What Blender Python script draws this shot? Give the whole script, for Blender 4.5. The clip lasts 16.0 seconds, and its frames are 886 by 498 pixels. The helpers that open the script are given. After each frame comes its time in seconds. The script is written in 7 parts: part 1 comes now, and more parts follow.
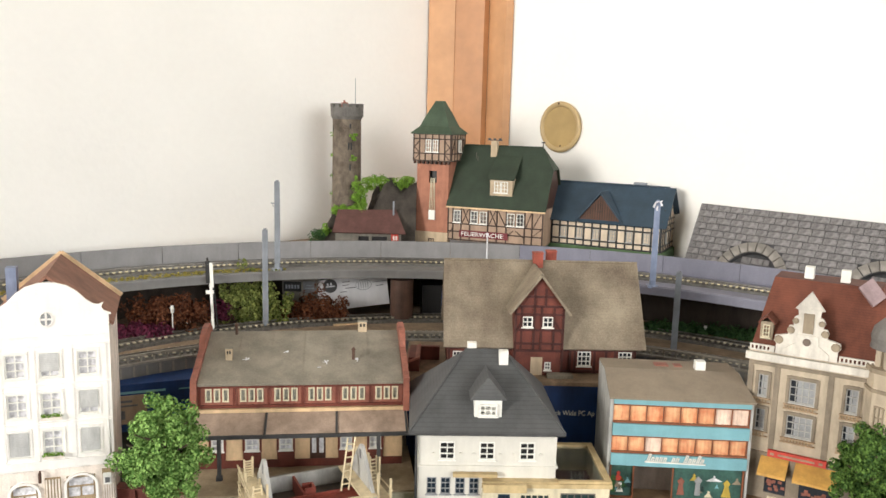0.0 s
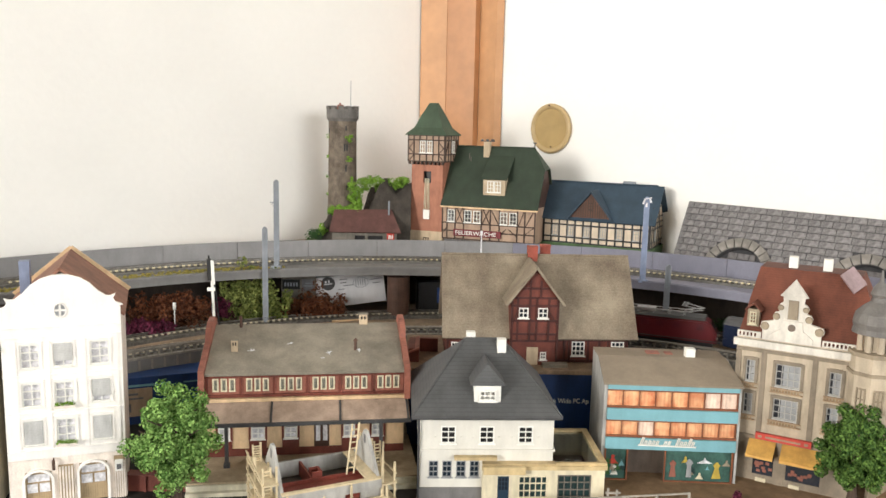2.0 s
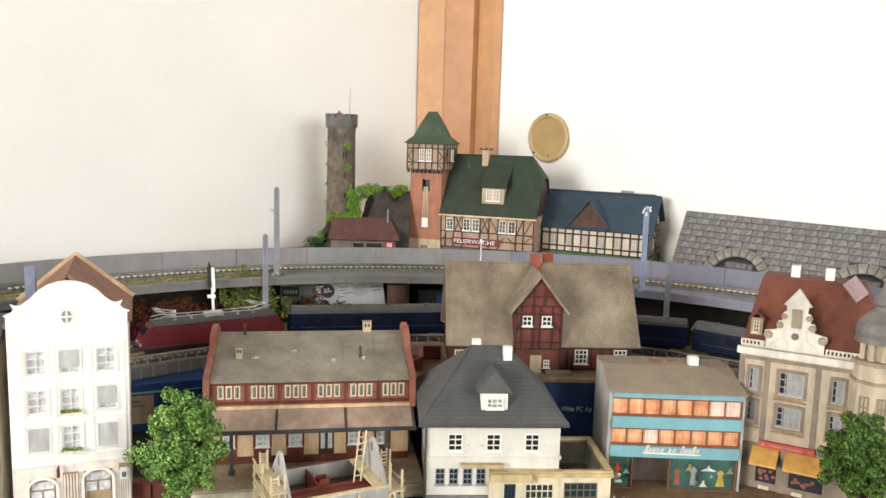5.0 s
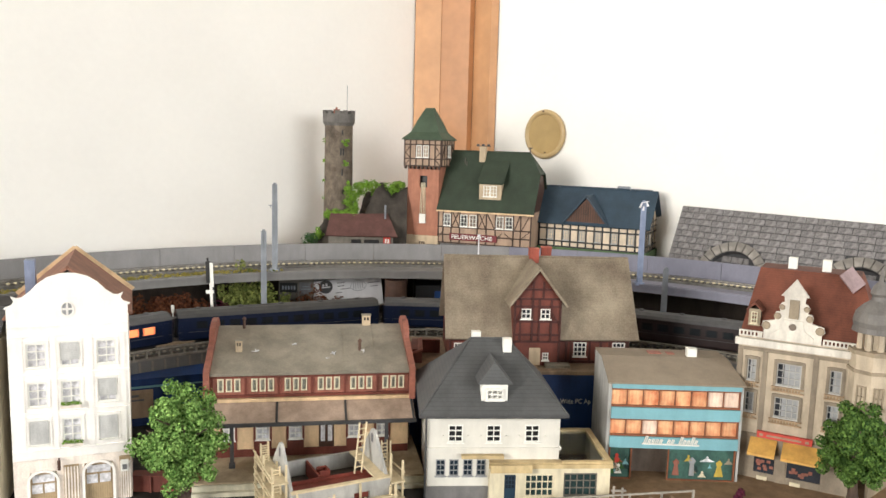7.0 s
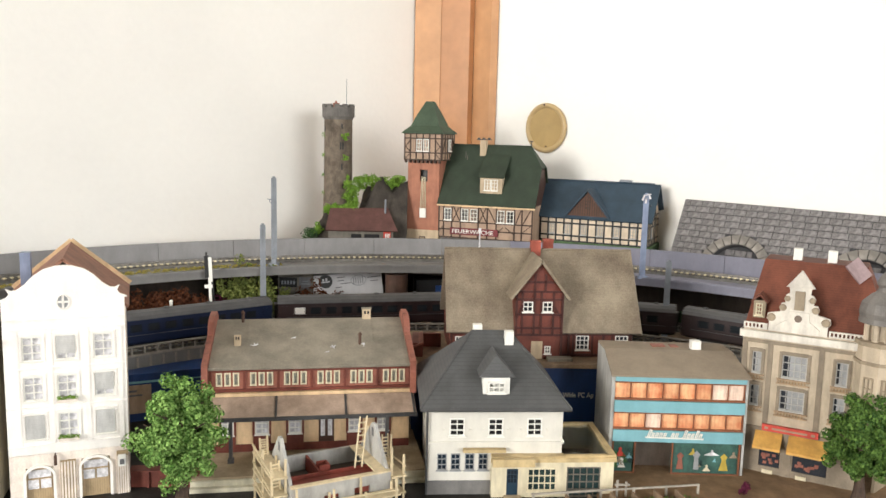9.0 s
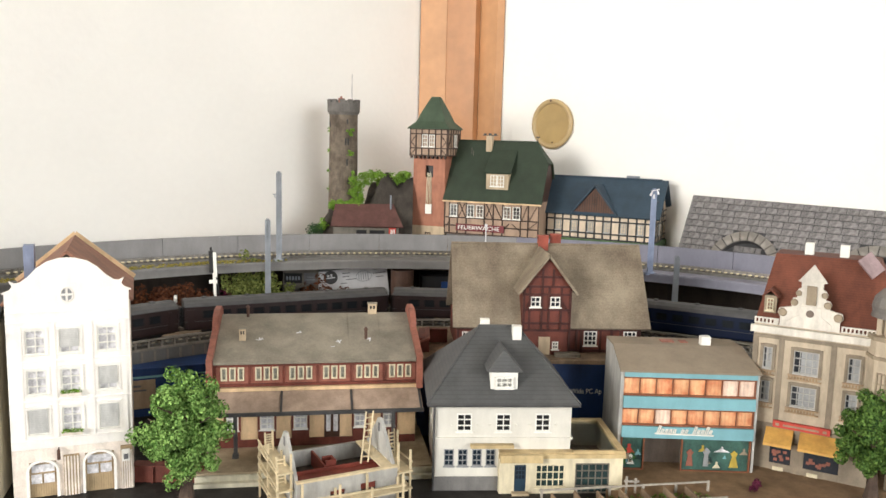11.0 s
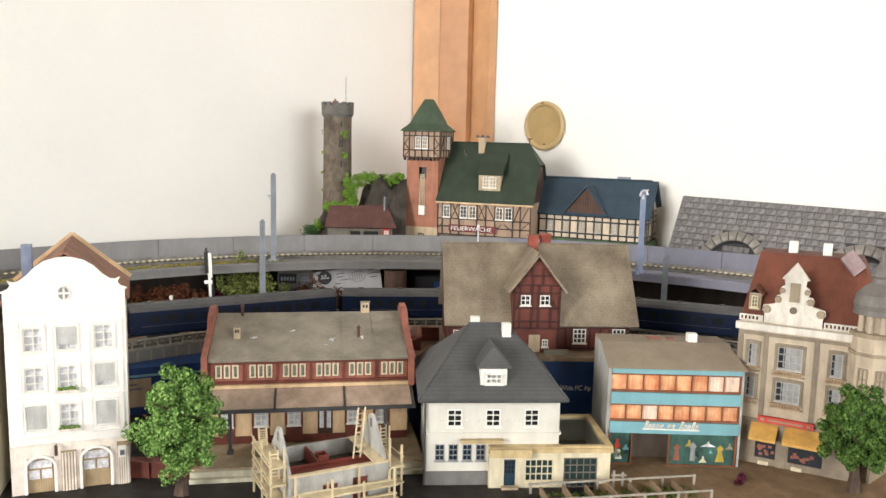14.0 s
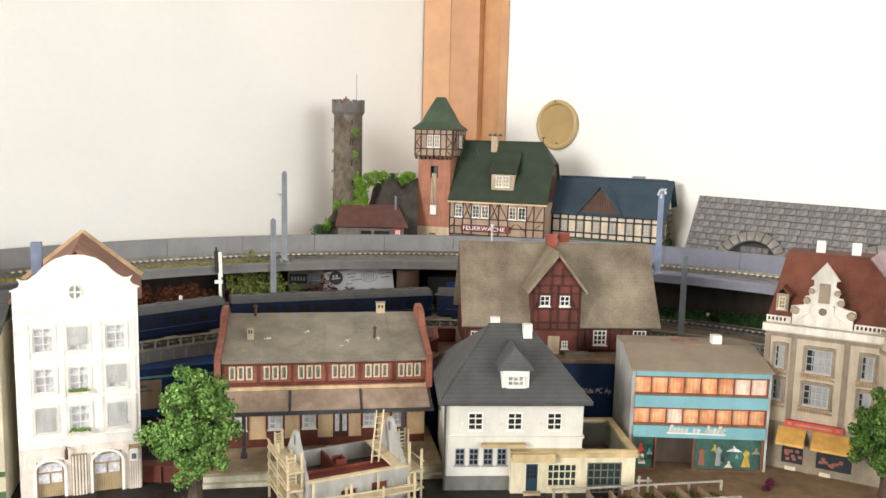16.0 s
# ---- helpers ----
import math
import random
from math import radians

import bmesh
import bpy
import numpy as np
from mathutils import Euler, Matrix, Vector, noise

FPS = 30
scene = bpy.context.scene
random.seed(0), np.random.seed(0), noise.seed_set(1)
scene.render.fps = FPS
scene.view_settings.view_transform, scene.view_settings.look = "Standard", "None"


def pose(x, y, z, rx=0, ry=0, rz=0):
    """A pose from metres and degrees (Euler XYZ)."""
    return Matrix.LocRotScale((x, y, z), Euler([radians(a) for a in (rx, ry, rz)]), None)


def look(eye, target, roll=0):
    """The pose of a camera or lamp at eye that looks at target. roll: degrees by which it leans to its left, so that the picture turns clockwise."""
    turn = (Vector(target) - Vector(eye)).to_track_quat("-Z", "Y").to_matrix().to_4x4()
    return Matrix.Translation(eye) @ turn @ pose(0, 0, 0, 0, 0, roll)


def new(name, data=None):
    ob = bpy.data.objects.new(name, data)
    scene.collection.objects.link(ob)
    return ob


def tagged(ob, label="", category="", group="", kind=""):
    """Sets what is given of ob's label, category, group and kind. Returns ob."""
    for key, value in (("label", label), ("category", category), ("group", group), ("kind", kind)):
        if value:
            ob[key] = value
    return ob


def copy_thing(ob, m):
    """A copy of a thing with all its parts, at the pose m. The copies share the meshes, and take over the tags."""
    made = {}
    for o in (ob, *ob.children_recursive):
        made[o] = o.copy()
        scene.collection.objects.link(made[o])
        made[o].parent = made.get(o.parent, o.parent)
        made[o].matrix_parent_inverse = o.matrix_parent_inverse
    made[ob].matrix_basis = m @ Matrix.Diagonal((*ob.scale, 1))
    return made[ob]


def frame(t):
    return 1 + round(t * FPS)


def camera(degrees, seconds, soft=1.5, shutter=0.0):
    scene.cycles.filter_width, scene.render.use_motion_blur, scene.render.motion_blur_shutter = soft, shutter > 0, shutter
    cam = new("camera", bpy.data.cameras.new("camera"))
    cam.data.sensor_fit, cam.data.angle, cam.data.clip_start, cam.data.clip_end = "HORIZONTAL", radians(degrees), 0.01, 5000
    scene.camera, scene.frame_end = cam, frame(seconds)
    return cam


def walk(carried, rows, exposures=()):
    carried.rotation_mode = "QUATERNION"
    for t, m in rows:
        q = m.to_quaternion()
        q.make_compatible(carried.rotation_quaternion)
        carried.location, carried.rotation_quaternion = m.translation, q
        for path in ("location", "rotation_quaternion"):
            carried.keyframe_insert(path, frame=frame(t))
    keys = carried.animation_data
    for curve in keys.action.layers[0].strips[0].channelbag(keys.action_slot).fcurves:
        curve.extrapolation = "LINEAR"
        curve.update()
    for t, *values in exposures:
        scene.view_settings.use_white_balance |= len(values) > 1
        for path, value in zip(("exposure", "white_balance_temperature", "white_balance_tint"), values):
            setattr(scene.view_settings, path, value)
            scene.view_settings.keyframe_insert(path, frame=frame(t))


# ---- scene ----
cam = camera(57.7, 16.0, shutter=0.5)
METRES, EYE, TILT, LEAN, TURN = 0.24, 0.37, 0.0, 0.0, 0.0
ROWS = [
    (0.0, 0.0, 0.0, 0.0, 0.24, -9.26, -1.48),
    (0.5, -0.0076, -0.0489, -0.0053, -0.09, -9.15, -1.56),
    (1.0, -0.0038, -0.1026, -0.0074, -0.28, -9.0, -1.46),
    (1.5, -0.0224, -0.164, -0.025, -0.56, -8.76, -1.36),
    (2.0, -0.0502, -0.1305, -0.0462, -0.71, -8.68, -1.26),
    (2.5, -0.0331, -0.1152, -0.0482, -0.9, -8.67, -1.22),
    (3.0, -0.0637, -0.1355, -0.0452, -0.96, -8.57, -1.22),
    (3.5, -0.0845, -0.1336, -0.0385, -1.04, -8.47, -1.24),
    (6.0, -0.1551, -0.1565, -0.0673, -1.96, -7.91, -1.72),
    (6.5, -0.1563, -0.1653, -0.0783, -2.04, -7.92, -1.62),
    (7.0, -0.1542, -0.1561, -0.086, -2.01, -7.95, -1.53),
    (7.5, -0.1443, -0.0986, -0.0932, -2.03, -8.01, -1.39),
    (8.0, -0.1398, -0.1123, -0.1045, -2.02, -8.0, -1.35),
    (8.5, -0.1506, -0.1103, -0.1191, -2.05, -8.05, -1.37),
    (9.0, -0.1534, -0.1179, -0.1197, -2.0, -8.06, -1.36),
    (11.5, -0.168, -0.0813, -0.155, -1.72, -8.06, -1.43),
    (12.0, -0.1621, -0.115, -0.148, -1.79, -7.98, -1.41),
    (12.5, -0.1673, -0.1275, -0.1463, -1.84, -7.94, -1.38),
    (13.0, -0.1863, -0.1452, -0.149, -1.92, -7.88, -1.39),
    (13.5, -0.1763, -0.1876, -0.1458, -1.94, -7.85, -1.39),
    (14.0, -0.1425, -0.1501, -0.1581, -1.98, -7.85, -1.3),
    (14.5, -0.1495, -0.1303, -0.1732, -1.91, -7.91, -1.26),
    (15.0, -0.1688, -0.0893, -0.1771, -1.81, -7.89, -1.33),
    (15.5, -0.1922, -0.039, -0.1774, -1.79, -7.82, -1.38),
    (16.0, -0.2157, -0.065, -0.1844, -1.89, -7.71, -1.41),
]
walk(cam, [(t, pose(0, 0, EYE, TILT, LEAN, TURN) @ pose(METRES * x, METRES * y, METRES * z, 90 + pitch, roll, yaw)) for t, x, y, z, yaw, pitch, roll in ROWS])

# ---- world and light ----
world = bpy.data.worlds.new("world")
scene.world = world
world.use_nodes = True
wn = world.node_tree.nodes
sky = wn.new("ShaderNodeTexSky")
sky.sky_type, sky.sun_disc = "NISHITA", False
sky.sun_elevation, sky.sun_rotation = radians(38), radians(150)
world.node_tree.links.new(sky.outputs["Color"], wn["Background"].inputs["Color"])
wn["Background"].inputs["Strength"].default_value = 0.12


def area_lamp(name, m, w, h, power, color):
    d = bpy.data.lights.new(name, "AREA")
    d.shape, d.size, d.size_y, d.energy, d.color = "RECTANGLE", w, h, power, color
    ob = new(name, d)
    ob.matrix_world = m
    return ob


# daylight at the two window openings of the room
area_lamp("window_light", look((-2.60, -2.03, 0.95), (-1.60, -1.03, 0.74)), 1.35, 1.2, 152, (1.0, 0.966, 0.908))
area_lamp("window_light", look((2.12, -2.40, 0.92), (1.12, -1.40, 0.74)), 2.5, 1.25, 92, (0.96, 0.965, 0.95))


# ---- materials ----
def mat(name, color, rough=0.6, var=0.25, scale=60.0, bump=0.15, metal=0.0, tint=None, spec=0.4, wave=None, fine=600.0, rnd=0.0, dirt=0.24):
    """A surface with stains at one scale, grain at another and fine relief; wave=(per metre, axis, depth) adds courses."""
    m = bpy.data.materials.new(name)
    m.use_nodes = True
    n, l = m.node_tree.nodes, m.node_tree.links
    b = n["Principled BSDF"]
    b.inputs["Roughness"].default_value, b.inputs["Metallic"].default_value = rough, metal
    b.inputs["Specular IOR Level"].default_value = spec
    co = n.new("ShaderNodeTexCoord")
    big, small = n.new("ShaderNodeTexNoise"), n.new("ShaderNodeTexNoise")
    big.inputs["Scale"].default_value, small.inputs["Scale"].default_value = scale, fine
    big.inputs["Detail"].default_value = 4
    for t in (big, small):
        l.new(co.outputs["Object"], t.inputs["Vector"])
    add = n.new("ShaderNodeMath")
    add.operation = "ADD"
    half = n.new("ShaderNodeMath")
    half.operation = "MULTIPLY"
    half.inputs[1].default_value = 0.45
    l.new(small.outputs["Fac"], half.inputs[0])
    l.new(big.outputs["Fac"], add.inputs[0])
    l.new(half.outputs[0], add.inputs[1])
    ramp = n.new("ShaderNodeMapRange")
    ramp.inputs["From Min"].default_value, ramp.inputs["From Max"].default_value = 0.5, 0.95
    l.new(add.outputs[0], ramp.inputs["Value"])
    mix = n.new("ShaderNodeMix")
    mix.data_type = "RGBA"
    dark = [c * (1 - var) for c in color]
    light = tint or [min(1, c * (1 + var * 0.7)) for c in color]
    mix.inputs["A"].default_value, mix.inputs["B"].default_value = (*dark, 1), (*light, 1)
    l.new(ramp.outputs[0], mix.inputs["Factor"])
    colour = mix.outputs["Result"]
    height = add.outputs[0]
    if wave:
        per, axis, depth = wave
        sep = n.new("ShaderNodeSeparateXYZ")
        l.new(co.outputs["Object"], sep.inputs[0])
        saw = n.new("ShaderNodeMath")
        saw.operation = "MULTIPLY"
        saw.inputs[1].default_value = per
        l.new(sep.outputs[axis], saw.inputs[0])
        fr = n.new("ShaderNodeMath")
        fr.operation = "FRACT"
        l.new(saw.outputs[0], fr.inputs[0])
        gt = n.new("ShaderNodeMapRange")
        gt.inputs["From Min"].default_value, gt.inputs["From Max"].default_value = 0.0, 0.25
        gt.inputs["To Min"].default_value = 1 - depth
        l.new(fr.outputs[0], gt.inputs["Value"])
        mul = n.new("ShaderNodeMix")
        mul.data_type, mul.blend_type = "RGBA", "MULTIPLY"
        mul.inputs["Factor"].default_value = 1
        l.new(colour, mul.inputs["A"])
        l.new(gt.outputs[0], mul.inputs["B"])
        colour = mul.outputs["Result"]
    if dirt:
        grow, soot, lev = n.new("ShaderNodeMapping"), n.new("ShaderNodeTexNoise"), n.new("ShaderNodeMapRange")
        grow.inputs["Scale"].default_value = (75, 75, 22)
        soot.inputs["Scale"].default_value, soot.inputs["Detail"].default_value, soot.inputs["Roughness"].default_value = 1.0, 6, 0.65
        lev.inputs["From Min"].default_value, lev.inputs["From Max"].default_value = 0.36, 0.62
        lev.inputs["To Min"].default_value, lev.inputs["To Max"].default_value = 1 - dirt, 1 + dirt * 0.25
        l.new(co.outputs["Object"], grow.inputs["Vector"])
        l.new(grow.outputs[0], soot.inputs["Vector"])
        l.new(soot.outputs["Fac"], lev.inputs["Value"])
        wear = n.new("ShaderNodeMix")
        wear.data_type, wear.blend_type = "RGBA", "MULTIPLY"
        wear.inputs["Factor"].default_value = 1
        l.new(colour, wear.inputs["A"])
        l.new(lev.outputs[0], wear.inputs["B"])
        colour = wear.outputs["Result"]
    if rnd:
        info, hs, mr = n.new("ShaderNodeObjectInfo"), n.new("ShaderNodeHueSaturation"), n.new("ShaderNodeMapRange")
        mr.inputs["To Min"].default_value, mr.inputs["To Max"].default_value = 1 - rnd, 1 + rnd
        l.new(info.outputs["Random"], mr.inputs["Value"])
        l.new(mr.outputs[0], hs.inputs["Value"])
        l.new(colour, hs.inputs["Color"])
        colour = hs.outputs["Color"]
    l.new(colour, b.inputs["Base Color"])
    if bump:
        bp = n.new("ShaderNodeBump")
        bp.inputs["Strength"].default_value, bp.inputs["Distance"].default_value = bump, 0.4 / scale * 0.1
        l.new(height, bp.inputs["Height"])
        l.new(bp.outputs[0], b.inputs["Normal"])
    return m


def glow(name, color, strength):
    m = bpy.data.materials.new(name)
    m.use_nodes = True
    b = m.node_tree.nodes["Principled BSDF"]
    b.inputs["Base Color"].default_value = (*color, 1)
    b.inputs["Emission Color"].default_value = (*color, 1)
    b.inputs["Emission Strength"].default_value = strength
    return m


def glass_mat(name, color=(0.9, 0.95, 0.95), rough=0.05):
    m = bpy.data.materials.new(name)
    m.use_nodes = True
    b = m.node_tree.nodes["Principled BSDF"]
    b.inputs["Base Color"].default_value = (*color, 1)
    b.inputs["Transmission Weight"].default_value, b.inputs["Roughness"].default_value = 1.0, rough
    return m


def leaf_mat(name, a, b_):
    """Foam foliage whose flakes differ from clump to clump."""
    m = bpy.data.materials.new(name)
    m.use_nodes = True
    n, l = m.node_tree.nodes, m.node_tree.links
    geo, mix = n.new("ShaderNodeNewGeometry"), n.new("ShaderNodeMix")
    mix.data_type = "RGBA"
    mix.inputs["A"].default_value, mix.inputs["B"].default_value = (*a, 1), (*b_, 1)
    l.new(geo.outputs["Random Per Island"], mix.inputs["Factor"])
    b = n["Principled BSDF"]
    l.new(mix.outputs["Result"], b.inputs["Base Color"])
    b.inputs["Roughness"].default_value = 0.7
    b.inputs["Specular IOR Level"].default_value = 0.25
    return m


M_WALL = mat("wall_paint", (0.90, 0.888, 0.855), 0.85, 0.025, 6, 0.12, fine=90, dirt=0.0)
# walls out of view: dark panelling added to hold down bounced light
M_BACKWALL = mat("unseen_dark_panelling", (0.19, 0.165, 0.135), 0.6, 0.25, 8, wave=(9, 0, 0.5), fine=60, dirt=0.0)
# grey bridge plastic with bluish window light mixed into the colour
M_SKYTINT = mat("sky_tinted_grey_plastic", (0.21, 0.21, 0.265), 0.55, 0.12, 20, dirt=0.1)
M_TRACKBED = mat("dark_track_bed", (0.15, 0.143, 0.13), 0.8, 0.3, 120)
M_CREAMHOUSE = mat("pale_cream_render", (0.70, 0.58, 0.44), 0.7, 0.1, 60)
M_FLOCK = leaf_mat("yellow_flock", (0.20, 0.17, 0.03), (0.42, 0.36, 0.10))
# ceiling and floor are out of view too, darkened against bounce
M_CEIL = mat("unseen_dark_ceiling", (0.28, 0.26, 0.225), 0.9, 0.04, 5, dirt=0.0)
M_FLOOR = mat("unseen_dark_floor", (0.19, 0.11, 0.06), 0.5, 0.3, 8, wave=(8, 0, 0.5), fine=60, dirt=0.0)
M_POST = mat("varnished_wood", (0.47, 0.225, 0.1), 0.4, 0.18, 9, 0.1, fine=50, dirt=0.0)
M_POST2 = mat("varnished_wood_light", (0.54, 0.29, 0.145), 0.4, 0.16, 9, 0.1, fine=50, dirt=0.0)
M_STREET = mat("dark_cobbles", (0.026, 0.024, 0.022), 0.6, 0.5, 60, 0.8, spec=0.25, fine=420, dirt=0.1)
M_SAND = mat("sand_flock", (0.23, 0.145, 0.078), 0.95, 0.2, 30, 0.4)
M_BOARD = mat("brown_board", (0.30, 0.22, 0.15), 0.8, 0.3, 20)
M_BALLAST = mat("ballast", (0.135, 0.125, 0.112), 0.9, 0.4, 300, 0.8, fine=1200)
M_TIE = mat("brown_tie", (0.15, 0.135, 0.105), 0.8, 0.25, 300, rnd=0.2)
# cream for the rail chairs, pale to stand for light catching them
M_CHAIRLIT = mat("sleeper", (0.56, 0.50, 0.38), 0.7, 0.25, 300, rnd=0.2)
M_CHAIRLIT_Y = mat("lit_chair_yellow", (0.68, 0.60, 0.40), 0.7, 0.25, 300, rnd=0.2)
M_RAIL = mat("rail_steel", (0.30, 0.28, 0.26), 0.35, 0.3, 200, metal=0.9)
M_BRIDGE = mat("grey_plastic", (0.19, 0.185, 0.18), 0.55, 0.12, 25, dirt=0.12)
M_PARAPET = mat("parapet_grey", (0.25, 0.245, 0.25), 0.6, 0.12, 20, dirt=0.1)
M_RAILTAN = mat("railing_tan_grey", (0.30, 0.275, 0.235), 0.6, 0.2, 60)
M_DARKGREY = mat("dark_grey_plastic", (0.06, 0.06, 0.062), 0.5, 0.2, 60)
M_MAST = mat("mast_grey", (0.22, 0.24, 0.27), 0.5, 0.15, 80)
# blue-grey chimney paint; on the mast the blue stands for skylight
M_MASTBLUE = mat("mast_blue_grey", (0.24, 0.29, 0.42), 0.5, 0.15, 80)
M_BLACK = mat("black_plastic", (0.015, 0.015, 0.016), 0.45, 0.2, 60)
M_WHITE = mat("white_plastic", (0.80, 0.79, 0.74), 0.5, 0.06, 60, dirt=0.08)
M_VILLA = mat("villa_white", (0.66, 0.64, 0.58), 0.55, 0.06, 40, dirt=0.08)
M_PALEYELLOW = mat("pale_yellow_render", (0.74, 0.67, 0.50), 0.6, 0.1, 40)
M_CREAM = mat("cream_plastic", (0.68, 0.61, 0.44), 0.55, 0.08, 50)
M_YCREAM = mat("yellow_cream", (0.56, 0.43, 0.23), 0.55, 0.15, 50)
M_PHFRONT = mat("pale_house_front", (0.9, 0.87, 0.83), 0.6, 0.07, 40, dirt=0.08)
M_PHBASE = mat("pink_stone_base", (0.85, 0.76, 0.68), 0.6, 0.2, 60)
M_TANWOOD = mat("tan_shutter", (0.42, 0.31, 0.18), 0.7, 0.25, 60, wave=(500, 0, 0.4))
M_GREYROOF = mat("grey_roof", (0.083, 0.085, 0.087), 0.65, 0.2, 40, wave=(330, 2, 0.3), dirt=0.1)
M_FELT = mat("felt_roof", (0.215, 0.192, 0.152), 0.85, 0.22, 30, 0.3, tint=(0.30, 0.268, 0.213), dirt=0.12)
# brown board with the shade under the viaduct put into its colour
M_VOIDSHADE = mat("shade_dark_back_board", (0.055, 0.041, 0.033), 0.9, 0.3, 20)
M_GABLEPALE = mat("pale_gable_stucco", (0.68, 0.645, 0.58), 0.7, 0.12, 60)
M_STONEROOF = mat("weathered_roof", (0.17, 0.130, 0.092), 0.75, 0.16, 24, 0.35, tint=(0.31, 0.26, 0.19), wave=(300, 2, 0.08), dirt=0.14)
M_BEIGEROOF = mat("beige_roof", (0.265, 0.215, 0.16), 0.8, 0.12, 25, dirt=0.1)
M_BRICKRED = mat("red_brick_plastic", (0.155, 0.040, 0.027), 0.6, 0.25, 70, wave=(900, 2, 0.3))
M_BRICK = mat("dull_brick", (0.31, 0.115, 0.08), 0.65, 0.25, 70, wave=(700, 2, 0.2))
M_ORBRICK = mat("orange_brick", (0.38, 0.16, 0.1), 0.7, 0.15, 60, wave=(700, 2, 0.15))
M_CHIMNEY = mat("red_chimney_brick", (0.36, 0.085, 0.055), 0.7, 0.2, 90, wave=(600, 2, 0.3))
M_DARKFLOOR = mat("dark_floor", (0.07, 0.055, 0.045), 0.8, 0.3, 60)
M_DARKTIMBER = mat("dark_timber", (0.055, 0.03, 0.02), 0.6, 0.3, 80)
M_REDTIMBER = mat("red_brown_timber", (0.065, 0.018, 0.014), 0.6, 0.3, 80)
M_OCHRE = mat("ochre_render", (0.70, 0.50, 0.30), 0.7, 0.15, 50)
M_GREEN_ROOF = mat("green_roof", (0.03, 0.046, 0.029), 0.7, 0.2, 40, wave=(420, 2, 0.25), dirt=0.14)
M_GREENTOWER = mat("tower_green_roof", (0.052, 0.082, 0.05), 0.7, 0.2, 40, wave=(420, 2, 0.2), dirt=0.14)
M_BLUE_ROOF = mat("blue_grey_roof", (0.034, 0.060, 0.088), 0.65, 0.2, 40, wave=(420, 2, 0.25), dirt=0.12)
M_PINKFILL = mat("pale_pink_render", (0.4, 0.28, 0.2), 0.7, 0.12, 60)
M_CREAMFILL = mat("cream_render", (0.52, 0.41, 0.28), 0.7, 0.1, 60)
M_SIGNRED = mat("sign_red", (0.15, 0.014, 0.02), 0.5, 0.1, 60)
M_BASEGREEN = mat("green_base", (0.09, 0.16, 0.07), 0.8, 0.3, 80)
M_STONE = mat("tower_stone", (0.115, 0.088, 0.066), 0.85, 0.35, 60, 0.5, tint=(0.21, 0.17, 0.13))
M_STONETOP = mat("tower_grey_stone", (0.15, 0.14, 0.13), 0.85, 0.3, 60, 0.4)
M_ROCK = mat("rock_dark", (0.055, 0.046, 0.038), 0.9, 0.5, 40, 0.8)
M_HUTROOF = mat("brown_hut_roof", (0.115, 0.052, 0.045), 0.7, 0.2, 40)
M_HUTWALL = mat("grey_hut_wall", (0.17, 0.155, 0.13), 0.8, 0.3, 60)
M_ASHLAR = mat("ashlar_block", (0.215, 0.205, 0.205), 0.9, 0.40, 160, 0.9, spec=0.15, rnd=0.07, dirt=0.0)
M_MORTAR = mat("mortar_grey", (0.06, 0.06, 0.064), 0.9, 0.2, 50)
M_VOUSSOIR = mat("arch_stone", (0.27, 0.25, 0.225), 0.8, 0.2, 50, 0.4, rnd=0.15)
M_BRASS = mat("tan_ceramic", (0.4, 0.28, 0.12), 0.4, 0.12, 15, 0.05, fine=80, dirt=0.0)
M_BRASSRIM = mat("tan_ceramic_rim", (0.46, 0.335, 0.17), 0.4, 0.1, 15, 0.05, fine=80, dirt=0.0)
M_BLUEBOX = mat("blue_card", (0.012, 0.045, 0.16), 0.45, 0.2, 15, 0.05)
M_LABEL = mat("paper_label", (0.45, 0.33, 0.23), 0.8, 0.15, 40)
M_PAPER = mat("white_paper", (0.62, 0.62, 0.64), 0.7, 0.08, 20, dirt=0.08)
M_INK = mat("grey_ink", (0.16, 0.16, 0.17), 0.7, 0.2, 40)
M_RUST = mat("rust_brown", (0.095, 0.05, 0.035), 0.6, 0.3, 60)
M_GABLEBROWN = mat("brown_boarding", (0.13, 0.062, 0.04), 0.7, 0.3, 60)
M_SHOP = mat("beige_stucco", (0.32, 0.26, 0.185), 0.7, 0.15, 60)
M_BALTAN = mat("tan_balcony_stucco", (0.42, 0.30, 0.19), 0.7, 0.2, 80)
M_SHOPLIGHT = mat("pale_stucco", (0.51, 0.43, 0.325), 0.7, 0.1, 60)
M_SHOPGREY = mat("grey_stucco", (0.25, 0.205, 0.152), 0.7, 0.2, 60)
M_REDROOF = mat("red_tile_roof", (0.165, 0.052, 0.03), 0.7, 0.2, 40, wave=(450, 2, 0.25))
M_BROWNROOF = mat("brown_verge", (0.25, 0.12, 0.08), 0.7, 0.2, 40)
M_PINKSHEET = mat("pale_pink_sheet", (0.34, 0.25, 0.26), 0.6, 0.12, 60)
M_DOME = mat("dome_grey", (0.17, 0.16, 0.15), 0.6, 0.2, 60)
M_AWNING = mat("yellow_awning", (0.66, 0.38, 0.10), 0.6, 0.12, 60)
M_SIGNBRIGHT = mat("bright_red_sign", (0.62, 0.07, 0.05), 0.5, 0.12, 60)
M_CYAN = mat("cyan_band", (0.19, 0.4, 0.455), 0.55, 0.08, 50, dirt=0.08)
M_CURTAIN = mat("orange_curtain", (0.66, 0.20, 0.085), 0.6, 0.1, 90, 0.05, tint=(0.84, 0.50, 0.27), fine=40, rnd=0.12, dirt=0.1)
